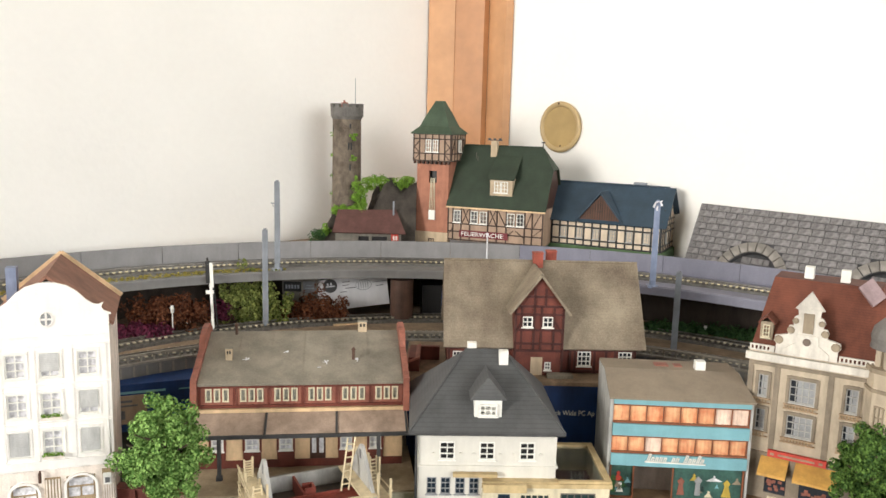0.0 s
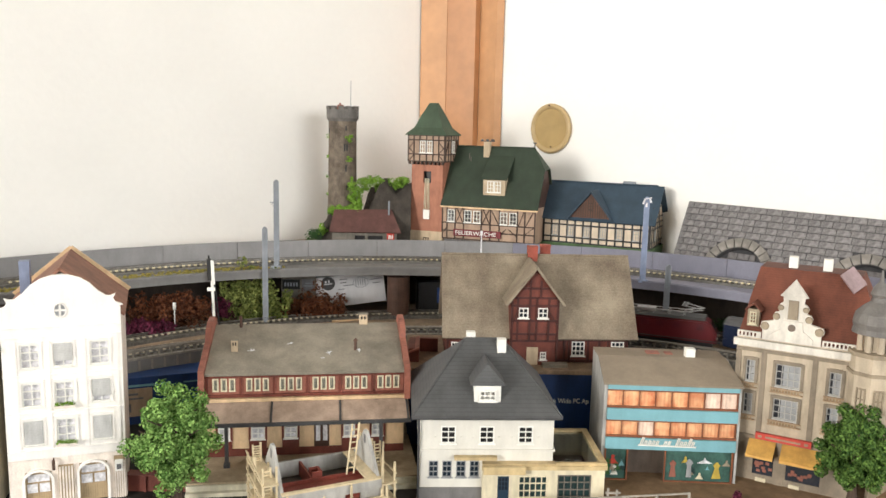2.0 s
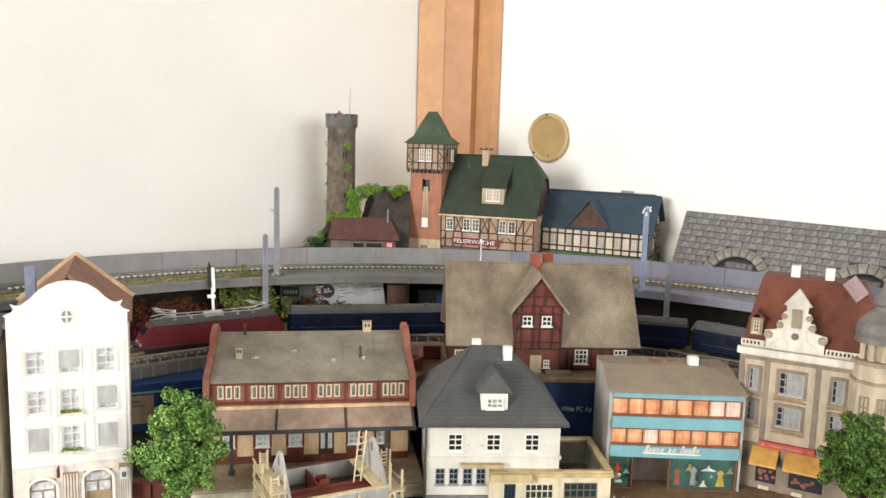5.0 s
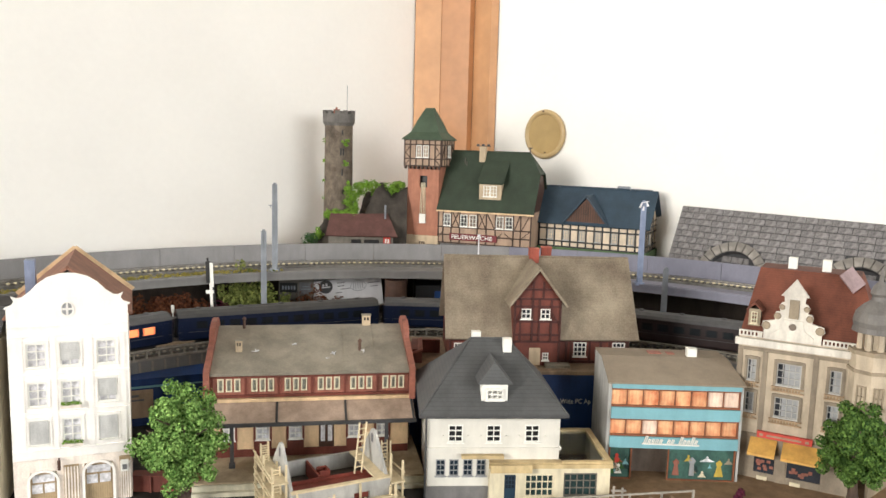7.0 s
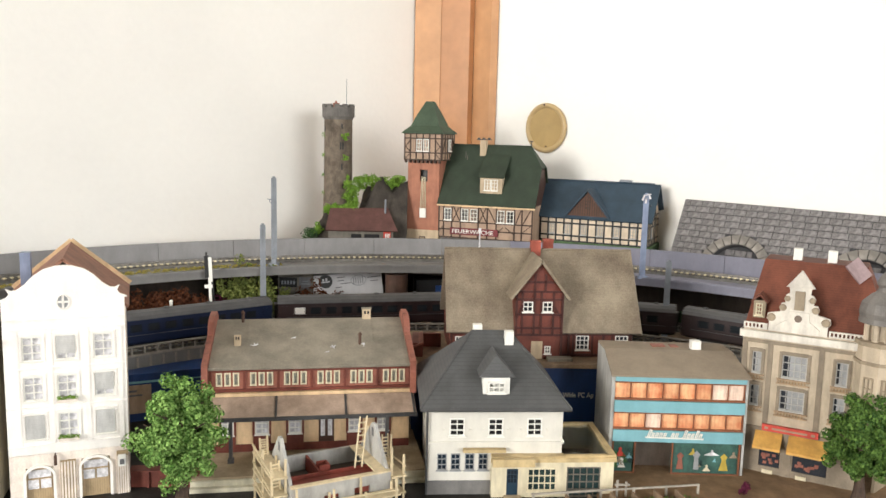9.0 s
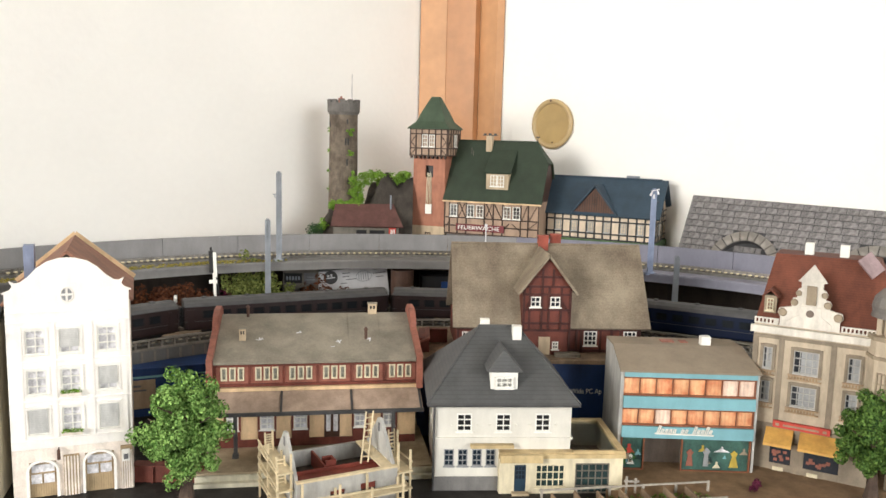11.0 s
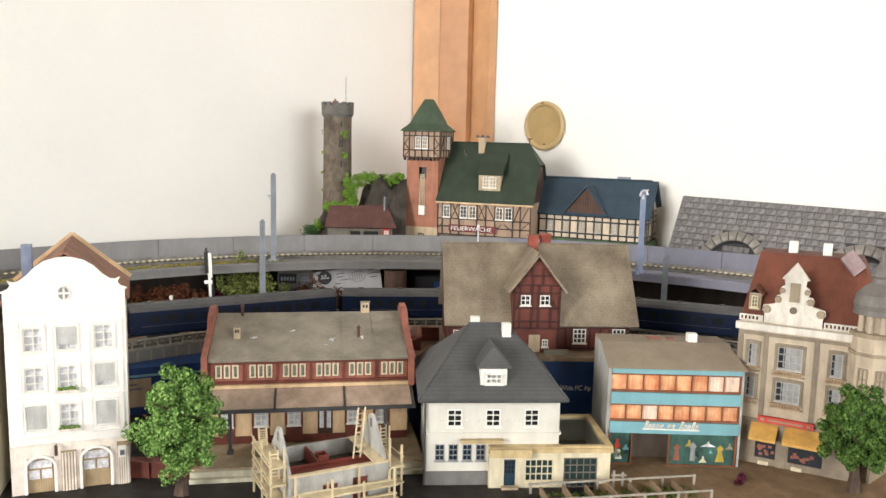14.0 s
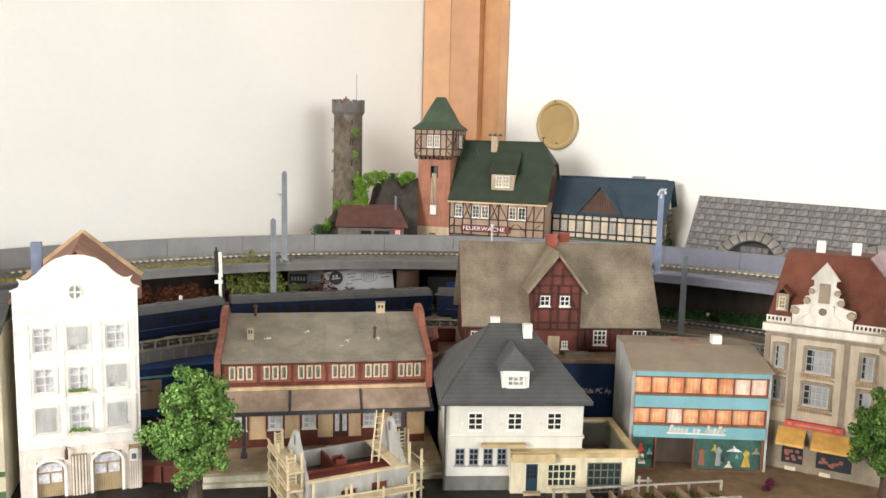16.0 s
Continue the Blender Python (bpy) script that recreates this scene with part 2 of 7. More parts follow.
M_CURTAINW = mat("pale_curtain", (0.82, 0.62, 0.50), 0.7, 0.15, 120)
M_REDBROWN = mat("red_brown_frame", (0.24, 0.085, 0.04), 0.6, 0.2, 60)
M_TEAL = mat("shop_display_teal", (0.05, 0.12, 0.10), 0.4, 0.4, 60)
M_IVYFLAT = mat("display_green", (0.05, 0.14, 0.04), 0.5, 0.3, 80)
M_TEALDARK = mat("display_dark", (0.02, 0.05, 0.05), 0.5, 0.3, 80)
M_DULLYELLOW = mat("display_yellow", (0.46, 0.34, 0.06), 0.5, 0.2, 80)
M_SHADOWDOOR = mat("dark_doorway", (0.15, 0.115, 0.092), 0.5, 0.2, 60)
M_PANE = mat("dark_pane", (0.03, 0.035, 0.045), 0.15, 0.3, 60, 0.0, spec=0.6, dirt=0.08)
M_PANEBLUE = mat("blue_pane", (0.03, 0.06, 0.10), 0.15, 0.3, 60, 0.0, spec=0.6)
M_PANEGREY = mat("grey_blind", (0.33, 0.34, 0.35), 0.5, 0.15, 60, wave=(600, 2, 0.2))
M_STPANE = mat("station_pane", (0.43, 0.42, 0.36), 0.3, 0.4, 160, 0.0)
M_BLIND = mat("pale_roller_blind", (0.56, 0.56, 0.55), 0.5, 0.12, 60, wave=(600, 2, 0.2))
M_PANELIGHT = mat("net_curtain", (0.72, 0.71, 0.74), 0.5, 0.35, 150)
M_BLUEDOOR = mat("blue_door", (0.016, 0.04, 0.068), 0.4, 0.15, 60)
M_PLINTH = mat("grey_plinth", (0.17, 0.165, 0.16), 0.7, 0.15, 60)
M_GREYCONC = mat("pale_grey_render", (0.42, 0.415, 0.395), 0.7, 0.12, 60)
M_REDFLOOR = mat("red_brown_floor", (0.22, 0.045, 0.03), 0.7, 0.2, 60)
M_SCAFF = mat("scaffold_cream", (0.66, 0.55, 0.36), 0.6, 0.12, 80)
M_PLATFORM = mat("platform_tan", (0.40, 0.32, 0.215), 0.8, 0.2, 40)
M_PLATEDGE = mat("platform_edge", (0.55, 0.52, 0.40), 0.7, 0.15, 40)
M_CANOPY = mat("canopy_brown", (0.43, 0.325, 0.255), 0.35, 0.2, 40)
M_BROWNDOOR = mat("dark_brown_door", (0.07, 0.035, 0.025), 0.5, 0.2, 60)
M_FENCE = mat("grey_fence", (0.38, 0.345, 0.295), 0.7, 0.25, 80)
M_PLOT = mat("brown_plank", (0.25, 0.175, 0.112), 0.8, 0.3, 80)
M_GRASS = leaf_mat("grass_flock", (0.10, 0.17, 0.035), (0.19, 0.27, 0.06))
M_LEAF = leaf_mat("foam_leaf", (0.045, 0.13, 0.018), (0.33, 0.53, 0.15))
M_LEAFD = leaf_mat("foam_leaf_dark", (0.020, 0.060, 0.011), (0.14, 0.25, 0.05))
M_BUSH = leaf_mat("olive_leaf", (0.05, 0.08, 0.015), (0.30, 0.33, 0.09))
# rust and purple moss, both darkened to hold the shade on the left clumps
M_HEATHER = leaf_mat("rust_moss", (0.055, 0.018, 0.009), (0.19, 0.065, 0.026))
M_PURPLE = leaf_mat("purple_moss", (0.045, 0.008, 0.02), (0.15, 0.022, 0.055))
M_IVY = leaf_mat("bright_ivy", (0.10, 0.22, 0.02), (0.25, 0.42, 0.06))
M_HEDGE = leaf_mat("hedge_green", (0.02, 0.06, 0.02), (0.06, 0.13, 0.04))
M_TRUNK = mat("bark", (0.09, 0.06, 0.045), 0.9, 0.4, 90, 0.6)
M_LOCO = mat("loco_red", (0.125, 0.010, 0.014), 0.4, 0.1, 40, 0.02, dirt=0.08)
# coach blue and roof grey include some of the viaduct's shade
M_COACHBLUE = mat("coach_blue", (0.0035, 0.01, 0.036), 0.5, 0.12, 40, 0.02, spec=0.2, dirt=0.08)
M_COACHROOF = mat("coach_roof", (0.085, 0.085, 0.088), 0.6, 0.15, 60)
M_COACHROOFD = mat("coach_roof_dark", (0.06, 0.06, 0.06), 0.6, 0.15, 60)
M_CHROME = mat("bright_steel", (0.70, 0.70, 0.70), 0.3, 0.1, 60, metal=0.8)
M_LITWIN = glow("lit_window", (1.0, 0.30, 0.11), 0.95)
M_FOIL = glass_mat("clear_plastic")
M_GLASS = glass_mat("window_glass")


# ---- mesh helpers ----
def box(bm, x0, x1, y0, y1, z0, z1):
    v = [bm.verts.new((x, y, z)) for z in (z0, z1) for x, y in ((x0, y0), (x1, y0), (x1, y1), (x0, y1))]
    for f in ((3, 2, 1, 0), (4, 5, 6, 7), (0, 1, 5, 4), (1, 2, 6, 5), (2, 3, 7, 6), (3, 0, 4, 7)):
        bm.faces.new([v[i] for i in f])


def prism(bm, pts, axis, a0, a1):
    """A polygon drawn out along an axis: pts are (y, z) for x, (x, z) for y, (x, y) for z."""
    put = {"x": lambda p, a: (a, p[0], p[1]), "y": lambda p, a: (p[0], a, p[1]), "z": lambda p, a: (p[0], p[1], a)}[axis]
    lo, hi = [bm.verts.new(put(p, a0)) for p in pts], [bm.verts.new(put(p, a1)) for p in pts]
    n = len(pts)
    bm.faces.new(lo[::-1])
    bm.faces.new(hi)
    for i in range(n):
        bm.faces.new((lo[i], lo[(i + 1) % n], hi[(i + 1) % n], hi[i]))


def cyl(bm, a, b, r0, r1=None, n=10):
    """A round bar from a to b."""
    a, b = Vector(a), Vector(b)
    r1 = r0 if r1 is None else r1
    turn = (b - a).to_track_quat("Z", "Y").to_matrix()
    ring = lambda c, r: [bm.verts.new(c + turn @ Vector((r * math.cos(k * math.tau / n), r * math.sin(k * math.tau / n), 0))) for k in range(n)]
    lo, hi = ring(a, r0), ring(b, max(r1, 1e-5))
    bm.faces.new(lo[::-1])
    bm.faces.new(hi)
    for i in range(n):
        bm.faces.new((lo[i], lo[(i + 1) % n], hi[(i + 1) % n], hi[i]))


def beam(bm, a, b, w, d):
    """A square bar from a to b."""
    a, b = Vector(a), Vector(b)
    turn = (b - a).to_track_quat("Z", "Y").to_matrix()
    c = [Vector((sx * w / 2, sy * d / 2, 0)) for sx, sy in ((-1, -1), (1, -1), (1, 1), (-1, 1))]
    lo, hi = [bm.verts.new(a + turn @ p) for p in c], [bm.verts.new(b + turn @ p) for p in c]
    bm.faces.new(lo[::-1])
    bm.faces.new(hi)
    for i in range(4):
        bm.faces.new((lo[i], lo[(i + 1) % 4], hi[(i + 1) % 4], hi[i]))


def slab(bm, pts, t):
    """A plate of thickness t under a flat polygon in space."""
    pts = [Vector(p) for p in pts]
    nrm = (pts[1] - pts[0]).cross(pts[2] - pts[0]).normalized()
    if nrm.z < 0:
        nrm = -nrm
    hi, lo = [bm.verts.new(p) for p in pts], [bm.verts.new(p - nrm * t) for p in pts]
    bm.faces.new(hi)
    bm.faces.new(lo[::-1])
    n = len(pts)
    for i in range(n):
        bm.faces.new((lo[i], lo[(i + 1) % n], hi[(i + 1) % n], hi[i]))


def holed(bm, w, h, holes, t, z0=0.0, x0=0.0):
    """A wall from x0 to x0 + w in the plane y = 0, t deep, with openings (x0, x1, z0, z1) cut through."""
    r = lambda v: round(v, 5)
    xs = sorted({r(x0), r(x0 + w), *[r(v) for k in holes for v in k[:2]]})
    zs = sorted({r(z0), r(z0 + h), *[r(v) for k in holes for v in k[2:]]})
    vs = {}
    def v(i, j, y):
        if (i, j, y) not in vs:
            vs[i, j, y] = bm.verts.new((xs[i], y, zs[j]))
        return vs[i, j, y]
    def solid(i, j):
        if not (0 <= i < len(xs) - 1 and 0 <= j < len(zs) - 1):
            return False
        cx, cz = (xs[i] + xs[i + 1]) / 2, (zs[j] + zs[j + 1]) / 2
        return not any(a < cx < b and c < cz < d for a, b, c, d in holes)
    for i in range(len(xs) - 1):
        for j in range(len(zs) - 1):
            if not solid(i, j):
                continue
            bm.faces.new((v(i, j, 0), v(i + 1, j, 0), v(i + 1, j + 1, 0), v(i, j + 1, 0)))
            bm.faces.new((v(i, j + 1, t), v(i + 1, j + 1, t), v(i + 1, j, t), v(i, j, t)))
            for (di, dj), (p, q) in (((-1, 0), ((0, 0), (0, 1))), ((1, 0), ((1, 1), (1, 0))), ((0, -1), ((1, 0), (0, 0))), ((0, 1), ((0, 1), (1, 1)))):
                if not solid(i + di, j + dj):
                    a, b = (i + p[0], j + p[1]), (i + q[0], j + q[1])
                    bm.faces.new((v(*a, 0), v(*b, 0), v(*b, t), v(*a, t)))


def mesh_of(name, bm, material):
    bmesh.ops.recalc_face_normals(bm, faces=bm.faces)
    me = bpy.data.meshes.new(name)
    bm.to_mesh(me)
    bm.free()
    me.materials.append(material)
    return me


def smooth(me):
    me.polygons.foreach_set("use_smooth", [True] * len(me.polygons))
    return me


def child(name, me, parent, m=None, label=""):
    ob = new(name, me)
    ob.parent = parent
    if m is not None:
        ob.matrix_basis = m
    return tagged(ob, label)


def part(name, bm, material, parent, label="", m=None, soft=False):
    me = mesh_of(name, bm, material)
    return child(name, smooth(me) if soft else me, parent, m, label)


def thing(name, m, label, category, group="", kind=""):
    ob = new(name)
    ob.empty_display_size = 0.02
    ob.matrix_basis = m
    return tagged(ob, label, category, group, kind)


def single(name, bm, material, label, category="", group="", kind="", m=None, soft=False):
    me = mesh_of(name, bm, material)
    ob = new(name, smooth(me) if soft else me)
    if m is not None:
        ob.matrix_basis = m
    return tagged(ob, label, category, group, kind)


def boxes(*rows):
    bm = bmesh.new()
    for r in rows:
        box(bm, *r)
    return bm


WINDOWS = {}


def slopes(parent, material, t, *polys, name="roof_slope", label=""):
    """A roof, slope by slope."""
    for p in polys:
        bm = bmesh.new()
        slab(bm, p, t)
        part(name, bm, material, parent, label)


def walls(parent, material, *rows, name="wall", label=""):
    for r in rows:
        part(name, boxes(r), material, parent, label)


def window(parent, x, z, w, h, frame_mat=None, pane=None, nx=2, nz=3, y=0.0, m=None, bar=0.0009, sill=True, name="window"):
    """A model window: proud frame with glazing bars, and a pane set back in the opening; x, z is its lower left corner."""
    frame_mat, pane = frame_mat or M_WHITE, pane or M_PANE
    key = (round(w, 5), round(h, 5), nx, nz, frame_mat.name, pane.name, bar, sill)
    if key not in WINDOWS:
        bm = bmesh.new()
        e = bar * 1.4
        xe = [e] + [w * i / nx + d for i in range(1, nx) for d in (-bar / 2, bar / 2)] + [w - e]
        ze = [e] + [h * i / nz + d for i in range(1, nz) for d in (-bar / 2, bar / 2)] + [h - e]
        holed(bm, w, h, [(xe[2 * i], xe[2 * i + 1], ze[2 * j], ze[2 * j + 1]) for i in range(nx) for j in range(nz)], 0.0016)
        a = mesh_of("window", bm, frame_mat)
        a.transform(Matrix.Translation((0, -0.0006, 0)))
        s_ = mesh_of("sill", boxes((-0.0012, w + 0.0012, -0.0020, -0.0007, -0.0010, 0.0002)), frame_mat) if sill else None
        b = mesh_of("pane", boxes((e * 0.5, w - e * 0.5, 0.0018, 0.0021, e * 0.5, h - e * 0.5)), pane)
        WINDOWS[key] = a, b, s_
    a, b, s_ = WINDOWS[key]
    ob = child(name, a, parent, (m or Matrix()) @ Matrix.Translation((x, y, z)))
    child("pane", b, ob)
    if s_:
        child("sill", s_, ob)
    return ob


def lettering(name, text, size, material, parent, m, depth=0.0003):
    cu = bpy.data.curves.new(name, "FONT")
    cu.body, cu.size, cu.extrude = text, size, depth
    tmp = new(name + "_outline", cu)
    bpy.context.view_layer.update()
    me = bpy.data.meshes.new_from_object(tmp.evaluated_get(bpy.context.evaluated_depsgraph_get()))
    bpy.data.objects.remove(tmp)
    me.materials.clear()
    me.materials.append(material)
    return child(name, me, parent, m)


def flakes(rng, centres, radius, count, size):
    """Many small bent flakes scattered over balls round the given centres, as vertices and faces."""
    vs, fs = [], []
    for c in centres:
        r = radius * rng.uniform(0.75, 1.2)
        for _ in range(count):
            d = Vector((rng.gauss(0, 1), rng.gauss(0, 1), rng.gauss(0, 1))).normalized()
            p = Vector(c) + d * r * rng.uniform(0.55, 1.05)
            u = d.orthogonal().normalized()
            u.rotate(Matrix.Rotation(rng.uniform(0, 6.28), 3, d))
            u = (u + d * rng.uniform(-0.5, 0.5)).normalized()
            w = d.cross(u).normalized()
            s = size * rng.uniform(0.6, 1.3)
            k = len(vs)
            vs += [p + u * s, p + w * s * 0.7 + d * s * 0.35, p - u * s, p - w * s * 0.7 + d * s * 0.3, p - d * s * 0.5]
            fs += [(k, k + 1, k + 2, k + 3), (k + 1, k, k + 4), (k + 3, k + 2, k + 4)]
    return vs, fs


def foliage(name, rng, centres, radius, count, size, material, parent=None, label="", category="", kind="", m=None):
    vs, fs = flakes(rng, centres, radius, count, size)
    me = bpy.data.meshes.new(name)
    me.from_pydata(vs, [], fs)
    me.materials.append(material)
    if parent:
        return child(name, me, parent, m, label)
    ob = new(name, me)
    if m is not None:
        ob.matrix_basis = m
    return tagged(ob, label, category, kind=kind)


# ---- the plan of the tracks ----
C1, R1, Z1 = Vector((0.032, 0.435)), 0.649, 0.076    # near lower track: centre, radius, rail level
C2, R2 = Vector((0.044, 0.551)), 0.638                # far lower track
CB, RB, ZB = Vector((-0.01, 0.50)), 0.730, 0.149     # the bridge
A_END = radians(45)                                   # from here both ways the tracks run straight on


def on_track(s, c, r, a_end=A_END):
    """Place and heading on a track: s metres from its middle, growing to the right."""
    lim = r * a_end
    a = max(-a_end, min(a_end, s / r))
    over = s - max(-lim, min(lim, s))
    way = Vector((math.cos(a), -math.sin(a)))
    p = c + Vector((math.sin(a), math.cos(a))) * r + way * over
    return p, way


def ribbon(bm, c, r_in, r_out, z0, z1, s0, s1, step=0.02, rm=None):
    """A band along a track between two radii, from z0 to z1."""
    rm = rm or (r_in + r_out) / 2
    n = max(2, int(abs(s1 - s0) / step))
    rows = []
    for i in range(n + 1):
        p, way = on_track(s0 + (s1 - s0) * i / n, c, rm)
        out = Vector((-way.y, way.x))
        a, b = p + out * (r_in - rm), p + out * (r_out - rm)
        rows.append([bm.verts.new(q) for q in ((*a, z0), (*b, z0), (*b, z1), (*a, z1))])
    for u, v in zip(rows, rows[1:]):
        for k in range(4):
            bm.faces.new((u[k], u[(k + 1) % 4], v[(k + 1) % 4], v[k]))
    bm.faces.new(rows[0])
    bm.faces.new(rows[-1][::-1])
    return bm


# ---- the room ----
S, WC = 4.5, Vector((0.0, 1.70))            # side of the room, its far corner
ZF, ZC = -0.85, 1.65
U = Vector((math.sqrt(0.5), -math.sqrt(0.5)))  # along the wall on the right


def room_wall_at(name, a, ang, holes=(), paint=None, label="plain off-white painted plaster wall"):
    bm = bmesh.new()
    holed(bm, S, ZC - ZF, list(holes), 0.12, ZF)
    return single(name, bm, paint or M_WALL, label, kind="structure", m=pose(a[0], a[1], 0, 0, 0, ang))


D = S * math.sqrt(0.5)
room_wall_at("wall_left", (-D, WC.y - D), 45)
room_wall_at("wall_right", (0, WC.y), -45)
WIN_A, WIN_B = (3.0, 4.4, 0.30, 1.58), (0.1, 2.7, 0.25, 1.58)
# the two walls out of view, kept dark so they bounce little light
room_wall_at("wall_behind_left", (0, WC.y - 2 * D), 135, [WIN_A], M_BACKWALL, "unseen room wall with a window, dark to cut bounced light")
room_wall_at("wall_behind_right", (D, WC.y - D), 225, [WIN_B], M_BACKWALL, "unseen room wall with a window, dark to cut bounced light")
for nm, a, ang, hole in (("window_1", (0, WC.y - 2 * D), 135, WIN_A), ("window_2", (D, WC.y - D), 225, WIN_B)):
    wv = thing(nm, pose(a[0], a[1], 0, 0, 0, ang), "white-framed room window", "window", kind="structure")
    x0, x1, z0, z1 = hole
    part("window_frame", boxes((x0, x0 + 0.05, 0.04, 0.09, z0, z1), (x1 - 0.05, x1, 0.04, 0.09, z0, z1), (x0 + 0.05, x1 - 0.05, 0.04, 0.09, z0, z0 + 0.05), (x0 + 0.05, x1 - 0.05, 0.04, 0.09, z1 - 0.05, z1), ((x0 + x1) / 2 - 0.03, (x0 + x1) / 2 + 0.03, 0.045, 0.085, z0 + 0.05, z1 - 0.05)), M_WHITE, wv)
    pn = part("pane", boxes((x0 + 0.05, x1 - 0.05, 0.062, 0.066, z0 + 0.05, z1 - 0.05)), M_GLASS, wv)
    pn.visible_shadow = False
sq = [(0, WC.y + 0.2), (D + 0.2, WC.y - D), (0, WC.y - 2 * D - 0.2), (-D - 0.2, WC.y - D)]
bm = bmesh.new()
prism(bm, sq, "z", ZF - 0.1, ZF)
single("floor", bm, M_FLOOR, "unseen plank floor of the room, dark to cut bounced light", kind="structure")
bm = bmesh.new()
prism(bm, sq, "z", ZC, ZC + 0.1)
single("ceiling", bm, M_CEIL, "unseen plain ceiling of the room, dark to cut bounced light", kind="structure")

# wooden casing in the corner: two boards with a rounded arris and a small step
post = thing("corner_post", pose(0, 0, 0), "tall varnished orange-brown wooden corner casing on the white walls", "wooden post")
bm = bmesh.new()
prism(bm, [(-0.040, 1.655), (0.012, 1.628), (0.016, 1.634), (0.03, 1.66), (-0.02, 1.678)], "z", ZF, ZC)
part("board", bm, M_POST2, post)
bm = bmesh.new()
prism(bm, [(0.0125, 1.630), (0.068, 1.602), (0.078, 1.612), (0.07, 1.626), (0.02, 1.655)], "z", ZF, ZC)
part("board", bm, M_POST, post)
bm = bmesh.new()
prism(bm, [(0.0785, 1.611), (0.1075, 1.574), (0.122, 1.574), (0.085, 1.612)], "z", ZF, ZC)
part("board", bm, M_POST2, post)

# ---- the layout: table, terraces, tracks, bridge ----
bm = bmesh.new()
prism(bm, [(-3.0, -1.38), (-2.54, -1.84), (-0.66, 0.12), (-0.56, 0.42), (0.56, 0.42), (0.66, 0.12), (2.54, -1.84), (3.0, -1.38), (0, 1.62)], "z", -0.03, 0.0)
single("ground", bm, M_STREET, "dark grey cobbled street sheet of the model town", kind="structure")
bm = bmesh.new()
prism(bm, [(0.10, 0.50), (0.62, 0.50), (0.55, 0.80), (0.17, 0.78), (0.145, 0.70)], "z", 0.0005, 0.003)
single("square_ground", bm, M_SAND, "sandy tan ground of the town square", kind="structure")
bm = bmesh.new()
ribbon(bm, C1, 0.6245, 0.93, 0.058, 0.068, -3.65, 3.65, 0.03, rm=R1)
single("terrace", bm, M_BOARD, "brown board terrace that carries the lower tracks", kind="structure")
for s0, s1 in ((-3.6, -0.66), (0.66, 3.6)):
    single("terrace_support", ribbon(bmesh.new(), C1, 0.62, 0.75, 0.0, 0.0578, s0, s1, 0.03, rm=R1), M_BOARD, "brown board support below the terrace", kind="structure")
bm = bmesh.new()
prism(bm, [(-0.48, 1.19), (-0.36, 1.235), (-0.24, 1.27), (-0.12, 1.292), (0, 1.298), (0.12, 1.29), (0.24, 1.263), (0.36, 1.21), (0.46, 1.14), (0.53, 1.155), (0.0, 1.685), (-0.49, 1.195)], "z", 0.10, 0.148)
single("plateau", bm, M_BOARD, "raised plateau behind the bridge in the corner", kind="structure")


def track(name, c, r, z, s_vis, bed_mat, sleeper, bed_w, label, s_far=3.6):
    t = thing(name, pose(0, 0, 0), label, "model railway track", kind="structure")
    bm = bmesh.new()
    ribbon(bm, c, r - bed_w / 2, r + bed_w / 2, z - 0.008, z - 0.0035, -s_far, s_far, 0.03, rm=r)
    part("ballast_bed", bm, bed_mat, t)
    for side in (-1, 1):
        bm = bmesh.new()
        ribbon(bm, c, r + side * 0.00825 - 0.0007, r + side * 0.00825 + 0.0007, z - 0.0022, z, -s_far, s_far, 0.025, rm=r)
        part("rail", bm, M_RAIL, t)
    me = mesh_of("sleeper", boxes((-0.0016, 0.0016, -0.0150, 0.0150, -0.0036, -0.0021), (-0.0018, 0.0018, -0.0122, -0.0090, -0.0021, -0.0006), (-0.0018, 0.0018, 0.0090, 0.0122, -0.0021, -0.0006)), M_TIE)
    me.materials.append(sleeper)
    # chairs above the dark tie take the pale colour, painted as if lit
    for f in me.polygons:
        f.material_index = int(f.center.z > -0.00205)
    pitch = 0.0085
    n = int(s_vis / pitch)
    for k in range(-n, n + 1):
        p, way = on_track(k * pitch, c, r)
        child("sleeper", me, t, Matrix.Translation((p.x, p.y, z)) @ Matrix.Rotation(math.atan2(way.y, way.x), 4, "Z"))
    return t


track("near_track", C1, R1, Z1, 0.62, M_BALLAST, M_CHAIRLIT, 0.040, "double-railed near track on grey ballast")
track("far_track", C2, R2, Z1, 0.66, M_BALLAST, M_CHAIRLIT, 0.040, "double-railed far track on grey ballast")

bridge = thing("viaduct", pose(0, 0, 0), "grey plastic curved viaduct with solid parapet carrying one track", "railway bridge", kind="structure")
SB = 0.85
# right-hand deck and parapet carry the skylight tint in their colour
for s0, s1, mt in ((-SB, 0.1199, M_BRIDGE), (0.1201, SB, M_SKYTINT)):
    part("deck", ribbon(bmesh.new(), CB, 0.668, 0.785, ZB - 0.012, ZB - 0.004, s0, s1, rm=RB), mt, bridge)
    part("fascia", ribbon(bmesh.new(), CB, 0.665, 0.668, ZB - 0.014, ZB - 0.001, s0, s1, rm=RB), mt, bridge)
    part("deck_rim", ribbon(bmesh.new(), CB, 0.662, 0.6645, ZB - 0.005, ZB - 0.002, s0, s1, rm=RB), mt, bridge)
PL = 0.104
